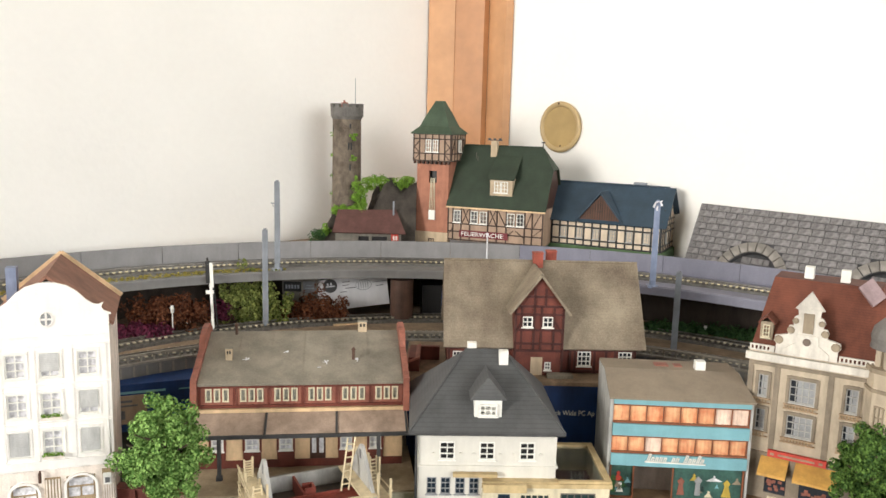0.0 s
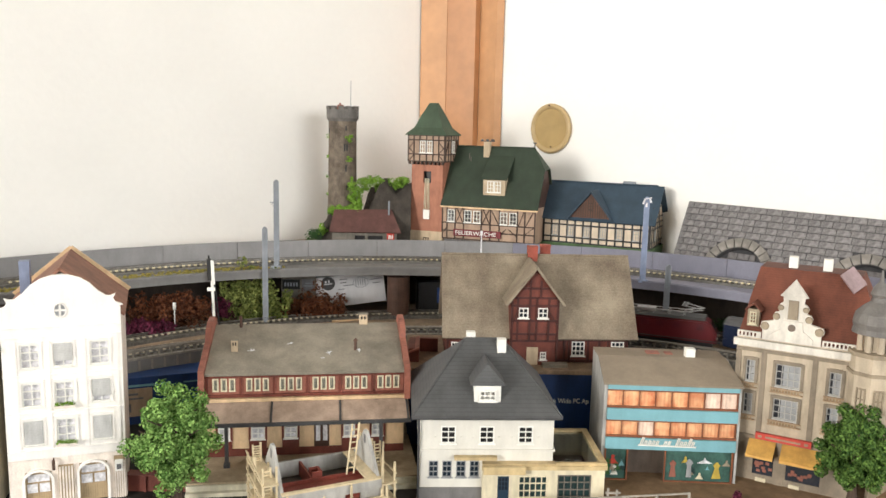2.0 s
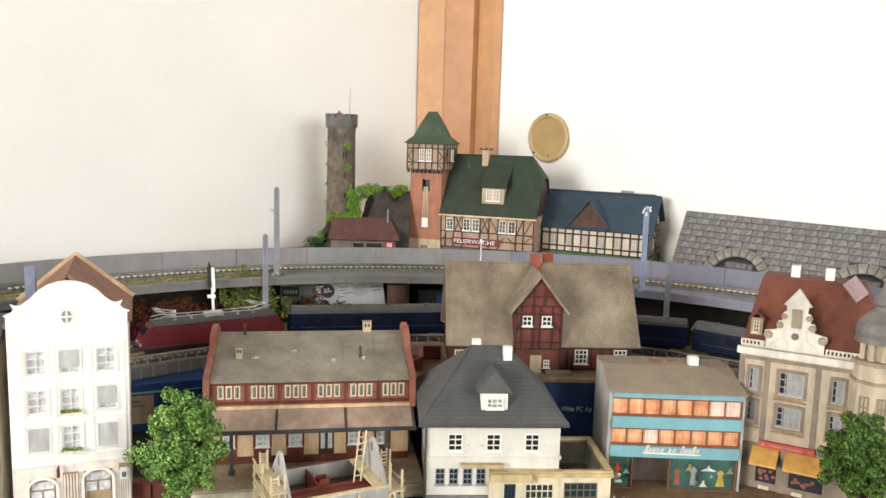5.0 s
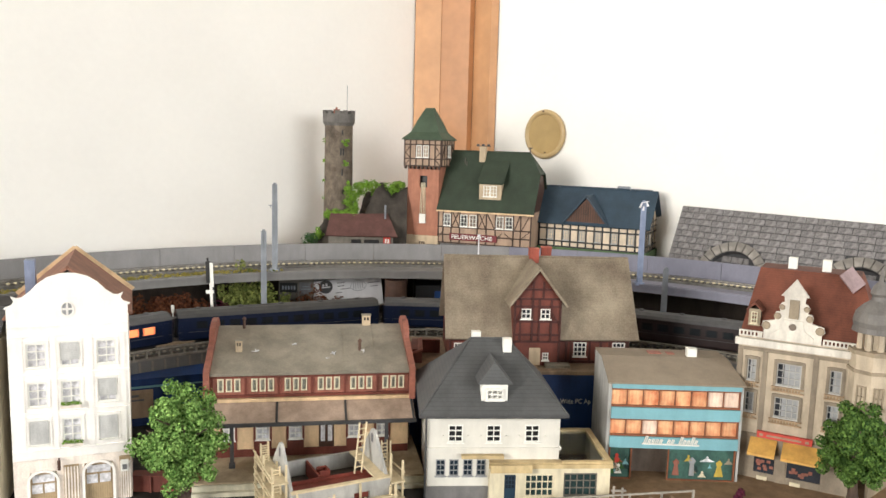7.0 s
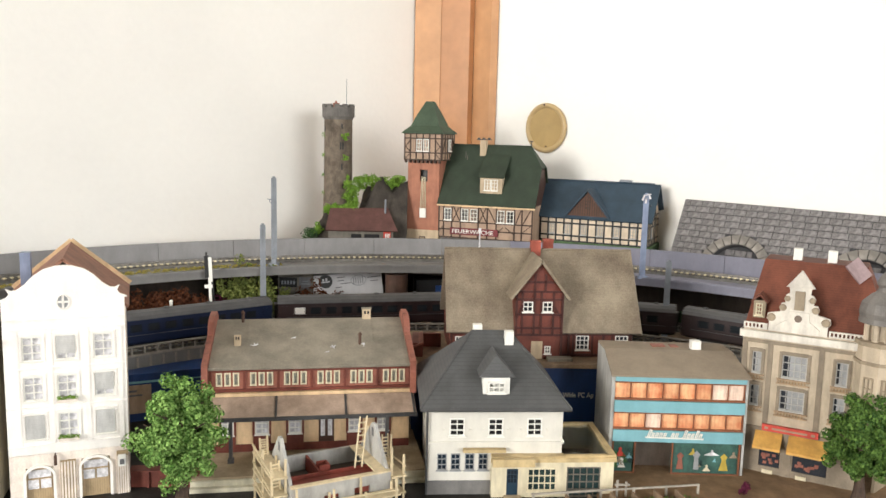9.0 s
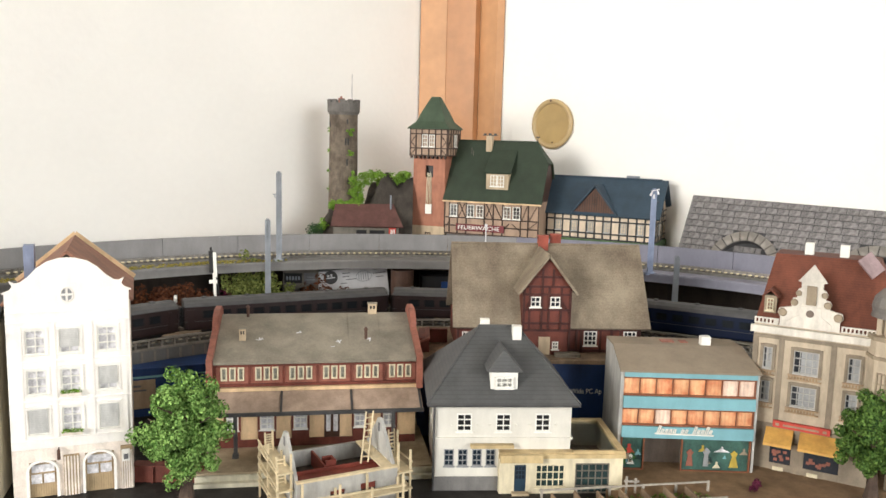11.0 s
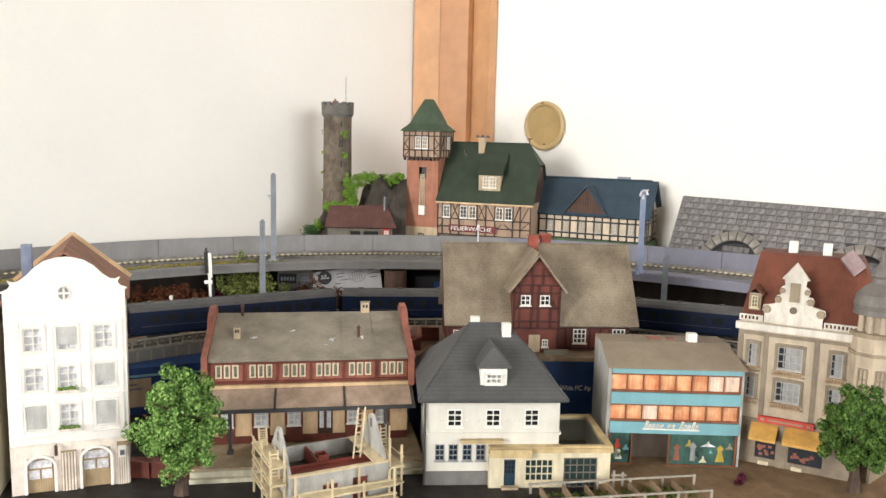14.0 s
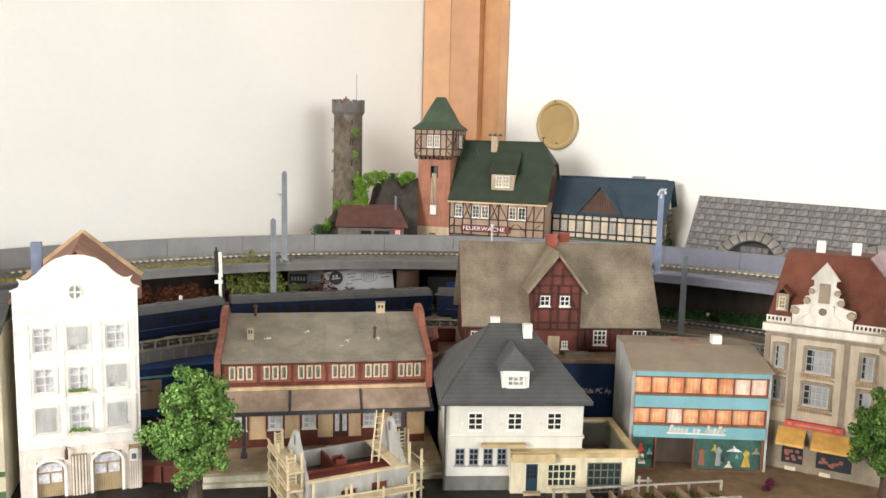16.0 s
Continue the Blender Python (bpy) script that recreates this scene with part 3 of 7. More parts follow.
for k in range(-8, 8):
    bm = bmesh.new()
    ribbon(bm, CB, 0.786, 0.790, ZB - 0.010, 0.1715, k * PL + 0.0204, (k + 1) * PL + 0.0198, rm=RB)
    part("parapet_panel", bm, M_SKYTINT if k > 0 else M_PARAPET, bridge)
track("viaduct_track", CB, RB, ZB + 0.003, 0.62, M_TRACKBED, M_CHAIRLIT_Y, 0.036, "single track on the grey viaduct", s_far=SB)
rf_ = random.Random(12)
cc = []
for _ in range(760):
    p, way = on_track(rf_.uniform(-0.66, -0.22), CB, rf_.choice((0.685, 0.69, 0.697, 0.70, 0.748, 0.752)) + rf_.uniform(-.006, .006))
    cc.append((p.x, p.y, ZB - 0.0035))
foliage("flock_strip", rf_, cc, 0.002, 11, 0.0012, M_FLOCK, label="yellow-green flock beside the viaduct track", category="grass", kind="stuff")

# ---- behind the viaduct: castle tower, hut, fire station, timbered house, arcade wall, plate ----
ZP = 0.148
rng = random.Random(5)

tower = thing("castle_tower", pose(-0.169, 1.385, ZP), "round brown stone ruin tower with battlements and ivy", "tower")
bm = bmesh.new()
prof = [(0.0265, 0.0), (0.0262, 0.05), (0.0248, 0.10), (0.0242, 0.19), (0.0242, 0.216)]
for (r0, z0), (r1, z1) in zip(prof, prof[1:]):
    cyl(bm, (0, 0, z0), (0, 0, z1), r0, r1, 28)
part("shaft", bm, M_STONE, tower)
bm = bmesh.new()
cyl(bm, (0, 0, 0.2155), (0, 0, 0.221), 0.0243, 0.0278, 28)
cyl(bm, (0, 0, 0.221), (0, 0, 0.236), 0.0278, 0.0278, 28)
part("crown", bm, M_STONETOP, tower)
for k in range(12):
    a = k * math.tau / 12
    child("merlon", mesh_of("merlon", boxes((-0.0042, 0.0042, -0.0015, 0.0015, 0, 0.0058)), M_STONETOP), tower, Matrix.Rotation(a, 4, "Z") @ Matrix.Translation((0, -0.0262, 0.2358)))
for a, z, h in ((20, 0.200, 0.008), (14, 0.165, 0.012), (24, 0.165, 0.012), (20, 0.130, 0.011), (24, 0.098, 0.008), (-62, 0.195, 0.009), (-64, 0.12, 0.009)):
    part("arrow_slit", boxes((-0.0012, 0.0012, -0.0252, -0.0225, z, z + h)), M_BLACK, tower, m=Matrix.Rotation(radians(a), 4, "Z"))
bm = bmesh.new()
cyl(bm, (0.014, 0, 0.225), (0.014, 0, 0.285), 0.0006, 0.0004, 6)
part("flagpole", bm, M_MAST, tower)
part("roof_hatch", boxes((-0.008, 0.002, -0.012, 0, 0.233, 0.2435), (-0.005, -0.002, -0.010, -0.006, 0.2435, 0.247)), M_BRICK, tower)
foliage("ivy", rng, [(0.013 + rng.uniform(-.004, .006), -0.024 + rng.uniform(0, .003), z + rng.uniform(-.003, .003)) for z in (0.188, 0.185, 0.184, 0.152, 0.152, 0.118, 0.088, 0.085, 0.06, 0.055, 0.05) for _ in range(2)] + [(-0.024, -0.01, z) for z in (0.19, 0.155, 0.12, 0.09)], 0.0035, 26, 0.0014, M_IVY, tower)

# rocky hill
bm = bmesh.new()
nx, ny = 26, 10
grid = []
for i in range(nx + 1):
    row = []
    for j in range(ny + 1):
        x, y = -0.222 + 0.175 * i / nx, 1.325 + 0.10 * j / ny
        env = min(1, (x + 0.222) / 0.035) * min(1, (j / ny) / 0.35 + 0.12)
        h = (0.062 if x < -0.13 else 0.086 + 0.028 * min(1, (x + 0.13) / 0.03)) * env
        h *= 0.86 + 0.4 * noise.noise(Vector((x * 45, y * 45, 3)))
        row.append(bm.verts.new((x, y, ZP + max(0, h))))
    grid.append(row)
for i in range(nx):
    for j in range(ny):
        bm.faces.new((grid[i][j], grid[i + 1][j], grid[i + 1][j + 1], grid[i][j + 1]))
for i in range(nx):
    a, b = grid[i][ny], grid[i + 1][ny]
    c, d = bm.verts.new((b.co.x, b.co.y, ZP)), bm.verts.new((a.co.x, a.co.y, ZP))
    bm.faces.new((a, b, c, d))
hill = thing("rock_hill", pose(0, 0, 0), "dark rocky hillock with bright green foam growth", "rock")
part("rock", bm, M_ROCK, hill, soft=True)
cs_ = [(x, 1.372 + rng.uniform(-.012, .012), ZP + 0.108 + rng.uniform(-.008, .010)) for x in np.linspace(-0.138, -0.050, 46)]
cs_ += [(-0.147 + rng.uniform(-.006, .014), 1.352 + rng.uniform(-.008, .008), ZP + 0.064 + 0.0020 * k) for k in range(24)]
cs_ += [(-0.19 + 0.05 * rng.random(), 1.352, ZP + 0.062 + rng.uniform(-.003, .006)) for k in range(26)]
cs_ += [(-0.200 + rng.uniform(-.006, .006), 1.335, ZP + 0.03 + rng.uniform(-.01, .012)) for k in range(6)]
foliage("growth", rng, cs_, 0.0062, 60, 0.0016, M_IVY, hill)
foliage("scrub", rng, [(-0.212 + rng.uniform(-.008, .012), 1.325 + rng.uniform(-.004, .01), ZP + 0.008 + 0.02 * rng.random()) for _ in range(14)], 0.008, 40, 0.0016, M_HEDGE, hill)

hut = thing("hut", pose(-0.178, 1.312, ZP), "low grey hut with brown sloping roof and a red poster", "hut")
bm = bmesh.new()
holed(bm, 0.108, 0.034, [(0.06, 0.085, 0.008, 0.026), (0.038, 0.055, 0.01, 0.026)], 0.002)
box(bm, 0, 0.002, 0.002, 0.030, 0, 0.034)
box(bm, 0.106, 0.108, 0.002, 0.030, 0, 0.034)
box(bm, 0.002, 0.106, 0.028, 0.030, 0, 0.034)
part("wall", bm, M_HUTWALL, hut)
bm = bmesh.new()
slab(bm, [(-0.004, -0.008, 0.033), (0.116, -0.008, 0.033), (0.098, 0.03, 0.068), (0.000, 0.03, 0.066)], 0.0022)
part("roof", bm, M_HUTROOF, hut)
part("doorway", boxes((0.060, 0.085, 0.004, 0.006, 0.008, 0.026), (0.038, 0.055, 0.004, 0.006, 0.01, 0.026)), M_BLACK, hut)
bm = bmesh.new()
cyl(bm, (0.094, 0.022, 0.055), (0.094, 0.022, 0.083), 0.0016)
part("stovepipe", bm, M_MAST, hut)
sg = part("poster", boxes((0.092, 0.104, -0.0022, -0.0010, 0.018, 0.031)), M_SIGNBRIGHT, hut, "red poster with white bars")
part("lettering", boxes((0.095, 0.097, -0.0028, -0.0023, 0.021, 0.028), (0.098, 0.0992, -0.0028, -0.0023, 0.021, 0.028), (0.1003, 0.1022, -0.0028, -0.0023, 0.021, 0.028)), M_WHITE, sg)


def timber(bm, bars, y=-0.0008, d=0.0012, w=0.002):
    """Flat timbers on a wall face: each bar from (x, z) to (x, z)."""
    for (x0, z0), (x1, z1) in bars:
        beam(bm, (x0, y, z0), (x1, y, z1), w, d) if abs(x1 - x0) < 1e-6 else beam(bm, (x0, y, z0), (x1, y, z1), d, w) if abs(z1 - z0) < 1e-6 else beam(bm, (x0, y - 0.0002, z0), (x1, y - 0.0002, z1), w * 0.8, d * 0.8)


def turned(x, y, ang):
    return pose(x, y, 0, 0, 0, ang)


# the fire station
fs = thing("fire_station", pose(-0.047, 1.362, ZP, 0, 0, -21), "half-timbered fire station with green roof and orange brick hose tower", "fire station")
TW = 0.057
bm = bmesh.new()
holed(bm, TW, 0.150, [(0.022, 0.036, 0.114, 0.134)], 0.003)
box(bm, TW - 0.002, TW, 0.003, 0.055, 0, 0.15)
box(bm, 0, 0.002, 0.003, 0.055, 0, 0.15)
box(bm, 0.002, TW - 0.002, 0.053, 0.055, 0, 0.15)
part("tower_wall", bm, M_ORBRICK, fs)
part("tower_plinth", boxes((-0.0012, TW + 0.0012, -0.0015, 0.0, 0, 0.031), (TW, TW + 0.0012, 0, 0.055, 0, 0.031)), M_CREAMFILL, fs)
window(fs, 0.024, 0.012, 0.010, 0.008, M_DARKTIMBER, M_PANE, 2, 1, y=-0.0020)
part("shaft_inside", boxes((0.002, TW - 0.002, 0.0085, 0.0095, 0.11, 0.14)), M_BLACK, fs)
for dx in (-0.004, -0.0015, 0.0015, 0.004):
    bm = bmesh.new()
    cyl(bm, (0.029 + dx * 0.8, -0.001, 0.122), (0.029 + dx * 1.15, -0.0014, 0.066), 0.0006, n=6)
    part("hose", bm, M_CREAM, fs)
part("hose_box", boxes((0.0235, 0.0345, -0.0028, -0.0002, 0.052, 0.068)), M_WHITE, fs)
up = part("belfry", boxes((-0.0055, TW + 0.0055, -0.0055, 0.0605, 0.150, 0.196)), M_PINKFILL, fs, "half-timbered belfry storey")
bm = bmesh.new()
x0, x1, z0, z1 = -0.0055, TW + 0.0055, 0.150, 0.196
bars = [((x0, z), (x1, z)) for z in (z0 + 0.001, z0 + 0.013, z1 - 0.009, z1 - 0.001)]
bars += [((x, z0), (x, z1)) for x in (x0 + 0.001, 0.006, 0.0165, 0.029, 0.0405, 0.051, x1 - 0.001)]
bars += [((0.006, z0 + 0.014), (x0 + 0.002, z1 - 0.022)), ((x0 + 0.002, z1 - 0.024), (0.007, z1 - 0.010)), ((0.051, z0 + 0.014), (x1 - 0.002, z1 - 0.022)), ((x1 - 0.002, z1 - 0.024), (0.050, z1 - 0.010)), ((x0 + 0.002, z0 + 0.002), (0.006, z0 + 0.012)), ((x1 - 0.002, z0 + 0.002), (0.051, z0 + 0.012))]
timber(bm, bars, y=-0.0061)
part("timber_frame", bm, M_DARKTIMBER, up)
bm = bmesh.new()
side = [((0.0, z), (0.066, z)) for z in (z0 + 0.001, z0 + 0.013, z1 - 0.009, z1 - 0.001)] + [((x, z0), (x, z1)) for x in (0.001, 0.016, 0.028, 0.042, 0.053, 0.065)] + [((0.002, z0 + 0.014), (0.015, z1 - 0.01)), ((0.064, z0 + 0.014), (0.057, z1 - 0.01))]
timber(bm, side, y=-0.0006)
part("timber_frame", bm, M_DARKTIMBER, up, m=turned(x1, -0.0055, 90))
for xx in (0.0175, 0.030):
    window(fs, xx, 0.1655, 0.0098, 0.0205, M_WHITE, M_PANEGREY, 2, 3, bar=0.0008, y=-0.0071)
window(fs, 0.031, 0.1655, 0.0120, 0.0205, M_WHITE, M_PANEGREY, 2, 3, bar=0.0008, y=-0.0016, m=turned(x1, -0.0055, 90))
bm = bmesh.new()
for k in range(9):
    box(bm, x0 + 0.001 + k * 0.0076, x0 + 0.004 + k * 0.0076, -0.0055, 0, 0.1455, 0.1500)
part("corbels", bm, M_DARKTIMBER, fs)
bm = bmesh.new()
cx, cy = TW / 2, 0.0275
rings = [(0.0375, 0.1950), (0.0375, 0.1965), (0.0255, 0.2080), (0.018, 0.2260), (0.0062, 0.2500)]
vs = [[bm.verts.new((cx + sx * r, cy + sy * r, z)) for sx, sy in ((-1, -1), (1, -1), (1, 1), (-1, 1))] for r, z in rings]
for a, b in zip(vs, vs[1:]):
    for i in range(4):
        bm.faces.new((a[i], a[(i + 1) % 4], b[(i + 1) % 4], b[i]))
bm.faces.new(vs[-1])
bm.faces.new(vs[0][::-1])
part("tower_roof", bm, M_GREENTOWER, fs, "steep flared green tower roof")
HX0, HX1, HD, HE, HR = 0.0572, 0.222, 0.115, 0.079, 0.179
wl = part("timber_wall", boxes((HX0, HX1, 0.0, HD, 0.020, HE)), M_PINKFILL, fs)
bm = bmesh.new()
xs = [HX0 + 0.0012, 0.067, 0.0815, 0.097, 0.1285, 0.144, 0.160, 0.191, 0.2035, HX1 - 0.0012]
bars = [((HX0, z), (HX1, z)) for z in (0.0215, 0.035, 0.0485, HE - 0.0012)] + [((x, 0.021), (x, HE)) for x in xs]
bars += [((0.083, 0.049), (0.096, 0.077)), ((0.096, 0.049), (0.083, 0.077)), ((0.130, 0.049), (0.143, 0.077)), ((0.143, 0.049), (0.130, 0.077)), ((0.159, 0.049), (0.145, 0.075)), ((0.193, 0.049), (0.203, 0.077)), ((0.205, 0.049), (0.2195, 0.077)), ((0.061, 0.032), (0.068, 0.043)), ((0.205, 0.036), (0.2195, 0.048)), ((0.161, 0.032), (0.172, 0.043)), ((0.176, 0.043), (0.19, 0.032))]
timber(bm, bars)
part("timber_frame", bm, M_DARKTIMBER, wl)
for xx in (0.0685, 0.0985, 0.1145, 0.1615, 0.1775):
    window(fs, xx, 0.0505, 0.0125, 0.0205, M_WHITE, M_PANEGREY, 2, 3, bar=0.0008, y=-0.0018)
part("ground_storey", boxes((HX0 + 0.004, HX1 - 0.002, 0.003, HD - 0.003, 0, 0.020)), M_PLINTH, fs)
for xx in (0.075, 0.112, 0.150, 0.187):
    part("garage_door", boxes((xx, xx + 0.028, 0.0012, 0.0029, 0.0, 0.017)), M_BROWNDOOR, fs)
sign = part("name_board", boxes((0.080, 0.164, -0.0045, -0.0022, 0.0270, 0.0385)), M_SIGNRED, fs, "dark red name board with white capitals")
lettering("lettering", "FEUERWACHE", 0.0098, M_WHITE, sign, Matrix.Translation((0.0835, -0.0048, 0.0295)) @ pose(0, 0, 0, 90) @ Matrix.Diagonal((1.16, 1, 1, 1)))
RY = 0.056
ov = 0.006
fl = [(HX0 - 0.001, -ov, HE - 0.001), (HX1 + 0.004, -ov, HE - 0.001), (HX1 + 0.004, RY * 0.62, HE + (HR - HE) * 0.63), (HX1 - 0.020, RY, HR), (HX0 - 0.001, RY, HR)]
bk = [(x, 2 * RY - y, z) for x, y, z in fl]
slopes(fs, M_GREEN_ROOF, 0.0022, fl, bk, [fl[3], fl[2], bk[2]], label="steep green tiled roof slope")
gb = bmesh.new()
prism(gb, [(0.001, HE), (RY, HR - 0.006), (2 * RY - 0.001, HE)], "x", HX0 + 0.001, HX0 + 0.003)
part("gable", gb, M_BROWNDOOR, fs)
gb = bmesh.new()
prism(gb, [(0.001, HE), (RY * 0.62, HE + (HR - HE) * 0.6), (RY * 1.38, HE + (HR - HE) * 0.6), (2 * RY - 0.001, HE)], "x", HX1 - 0.003, HX1)
part("gable", gb, M_BROWNDOOR, fs)
part("verge_board", boxes((HX0 - 0.001, HX1 + 0.004, -ov - 0.0012, -ov, HE - 0.0042, HE - 0.0016)), M_OCHRE, fs)
dm = part("dormer", boxes((0.128, 0.166, 0.006, 0.050, 0.098, 0.1265)), M_CREAMFILL, fs)
bm = bmesh.new()
slab(bm, [(0.125, 0.0025, 0.1255), (0.170, 0.0025, 0.1255), (0.170, 0.046, 0.163), (0.125, 0.046, 0.163)], 0.002)
part("dormer_roof", bm, M_GREEN_ROOF, dm)
for xx in (0.1355, 0.1475):
    window(fs, xx, 0.1030, 0.0112, 0.0185, M_WHITE, M_PANEGREY, 2, 3, bar=0.0008, y=0.0050)
ch = part("chimney", boxes((0.115, 0.1255, 0.044, 0.054, 0.150, 0.186)), M_CREAMFILL, fs)
part("cowl", boxes((0.108, 0.133, 0.047, 0.051, 0.1865, 0.188), (0.109, 0.113, 0.047, 0.051, 0.188, 0.1905), (0.118, 0.122, 0.047, 0.051, 0.188, 0.1905), (0.1275, 0.1315, 0.047, 0.051, 0.188, 0.1905)), M_BLACK, ch)
bm = bmesh.new()
cyl(bm, (0.0905, 0.042, 0.14), (0.0905, 0.042, 0.166), 0.0007, n=6)
cyl(bm, (0.094, 0.040, 0.135), (0.094, 0.040, 0.160), 0.0007, n=6)
part("roof_pipe", bm, M_HUTWALL, fs)
bm = bmesh.new()
cyl(bm, (HX1 - 0.020, RY, HR - 0.002), (HX1 - 0.020, RY, HR + 0.008), 0.0008, n=6)
box(bm, HX1 - 0.023, HX1 - 0.017, RY - 0.001, RY + 0.001, HR + 0.006, HR + 0.008)
part("finial", bm, M_BLACK, fs)

# the blue-roofed timbered house
bh2 = thing("timbered_house", pose(0.180, 1.330, ZP, 0, 0, -28), "cream half-timbered house with dark blue roof and brown gable", "house")
BW, BD, BE, BR = 0.181, 0.092, 0.0715, 0.121
wl = part("wall", boxes((0, BW, 0, BD, 0.021, 0.0655)), M_CREAMHOUSE, bh2)
bm = bmesh.new()
xs = [0.001 + k * (BW - 0.002) / 13 for k in range(14)]
timber(bm, [((0, z), (BW, z)) for z in (0.022, 0.031, 0.052, 0.0615)] + [((x, 0.021), (x, 0.0640)) for x in xs], w=0.0027)
part("timber_frame", bm, M_BLACK, wl)
bm = bmesh.new()
xs2 = [0.001, 0.012, 0.024, 0.037, 0.050, 0.062, BD - 0.001]
timber(bm, [((0, z), (BD, z)) for z in (0.022, 0.031, 0.052, 0.0615, BE - 0.001)] + [((x, 0.021), (x, BE)) for x in xs2] + [((x, BE), (x, BE + (0.5 - abs(x / BD - 0.5)) * 2 * (BR - BE) - 0.004)) for x in (0.018, 0.037, 0.056)] + [((0.012, BE + 0.016), (BD - 0.012, BE + 0.016)), ((0.018, BE + 0.002), (0.036, BE + 0.014)), ((0.056, BE + 0.002), (0.038, BE + 0.014))])
part("timber_frame", bm, M_BLACK, wl, m=turned(BW, 0, 90))
for a, b in ((0.0, 0.002), (BW - 0.002, BW)):
    gb = bmesh.new()
    prism(gb, [(0.0, 0.0656), (BD / 2, BR - 0.004), (BD, 0.0656)], "x", a, b)
    part("gable_wall", gb, M_CREAMHOUSE, bh2)
part("base", boxes((-0.003, BW + 0.004, -0.004, BD + 0.004, 0, 0.021)), M_BASEGREEN, bh2)
for k in (1, 3, 5, 7, 9, 11):
    xx = xs[k] + 0.0016
    window(bh2, xx, 0.0335, 0.0095, 0.0165, M_GREYCONC, M_PANEBLUE, 2, 3, y=-0.0012, bar=0.0007)
window(bh2, 0.026, 0.0335, 0.0095, 0.0165, M_GREYCONC, M_PANEBLUE, 2, 3, y=-0.0012, m=turned(BW, 0, 90))
bm = bmesh.new()
o = 0.008
for sgn in (0, 1):
    pts = [(-o, -o, BE - 0.010), (BW + 0.009, -o, BE - 0.010), (BW + 0.009, BD / 2, BR), (-o, BD / 2, BR)]
    slab(bm, [(x, BD - y if sgn else y, z) for x, y, z in pts], 0.0025)
    roof = part("roof_slope", bm, M_BLUE_ROOF, bh2)
    bm = bmesh.new()
bm.free()
bm = bmesh.new()
for k in range(46):
    cyl(bm, (-o + k * 0.0041, BD / 2, BR + 0.0004), (-o + k * 0.0041 + 0.0032, BD / 2, BR + 0.0004), 0.0017, n=6)
part("ridge_tiles", bm, M_BLUE_ROOF, roof)
gx, gw, gz = 0.0825, 0.041, 0.1115
bm = bmesh.new()
prism(bm, [(gx - gw + 0.005, BE - 0.006), (gx + gw - 0.005, BE - 0.006), (gx, gz - 0.006)], "y", -0.004, 0.020)
gbl = part("cross_gable", bm, M_GABLEBROWN, bh2, "brown boarded cross gable")
bm = bmesh.new()
for sgn in (-1, 1):
    slab(bm, [(gx, -0.0095, gz), (gx + sgn * gw, -0.0095, BE - 0.010), (gx + sgn * gw, 0.0, BE - 0.008), (gx, 0.036, gz)], 0.0022)
part("gable_roof", bm, M_BLUE_ROOF, gbl)
bm = bmesh.new()
for k in range(-9, 10):
    x = gx + k * 0.0040
    top = gz - 0.010 - abs(k) * 0.0040 * (gz - BE) / gw
    if top > BE - 0.003:
        box(bm, x - 0.0006, x + 0.0006, -0.0048, -0.0041, BE - 0.005, top)
part("cover_strips", bm, M_DARKTIMBER, gbl)
window(bh2, gx - 0.0045, BE + 0.008, 0.009, 0.012, M_DARKTIMBER, M_PANELIGHT, 2, 2, y=-0.0052)
bm = bmesh.new()
box(bm, 0.120, 0.140, BD / 2 + 0.004, BD / 2 + 0.014, BR - 0.008, BR + 0.005)
part("vent", bm, M_MAST, bh2)

# arcade wall leaning on the room's wall, stone by stone, with recessed blind arches
arc = thing("arcade_wall", pose(0.374, 1.214, 0.137, 0, 0, -44) @ pose(0, 0, 0, -26) @ pose(0, 0, 0, 0, 0.7, 0), "grey ashlar stone arcade wall panel leaning against the plaster", "stone wall")
AX, AL, AH, AZC = -0.013, 0.56, 0.1250, 0.0175
AR = [(0.092, 0.040), (0.272, 0.040), (0.452, 0.040)]
bm = bmesh.new()
cuts = [AX] + [cx + r * math.sin(radians(-90 + 15 * k)) for cx, r in AR for k in range(13)] + [AL]
for a, b in zip(cuts, cuts[1:]):
    foot = [max([0.0] + [AZC + math.sqrt(max(0, r * r - (x - cx) ** 2)) for cx, r in AR if abs((a + b) / 2 - cx) < r]) for x in (a, b)]
    prism(bm, [(a, foot[0]), (b, foot[1]), (b, AH), (a, AH)], "y", 0.004, 0.013)
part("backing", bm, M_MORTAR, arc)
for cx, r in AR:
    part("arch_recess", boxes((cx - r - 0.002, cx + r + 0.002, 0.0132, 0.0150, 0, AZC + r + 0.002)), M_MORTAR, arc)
stones = {}
ra = random.Random(3)
rows = 12


def ashlar(a, b, z0, z1, y0, y1):
    key = (round(b - a, 4), round(y0, 5), round(z1 - z0, 4))
    if key not in stones:
        bm = bmesh.new()
        box(bm, 0, b - a, y0, y1, 0, z1 - z0)
        bmesh.ops.bevel(bm, geom=[e for e in bm.edges if all(abs(v.co.y - y0) < 1e-6 for v in e.verts)], offset=0.0004, segments=1, affect="EDGES")
        stones[key] = mesh_of("stone", bm, M_ASHLAR)
    child("stone", stones[key], arc, Matrix.Translation((a, 0, z0)))


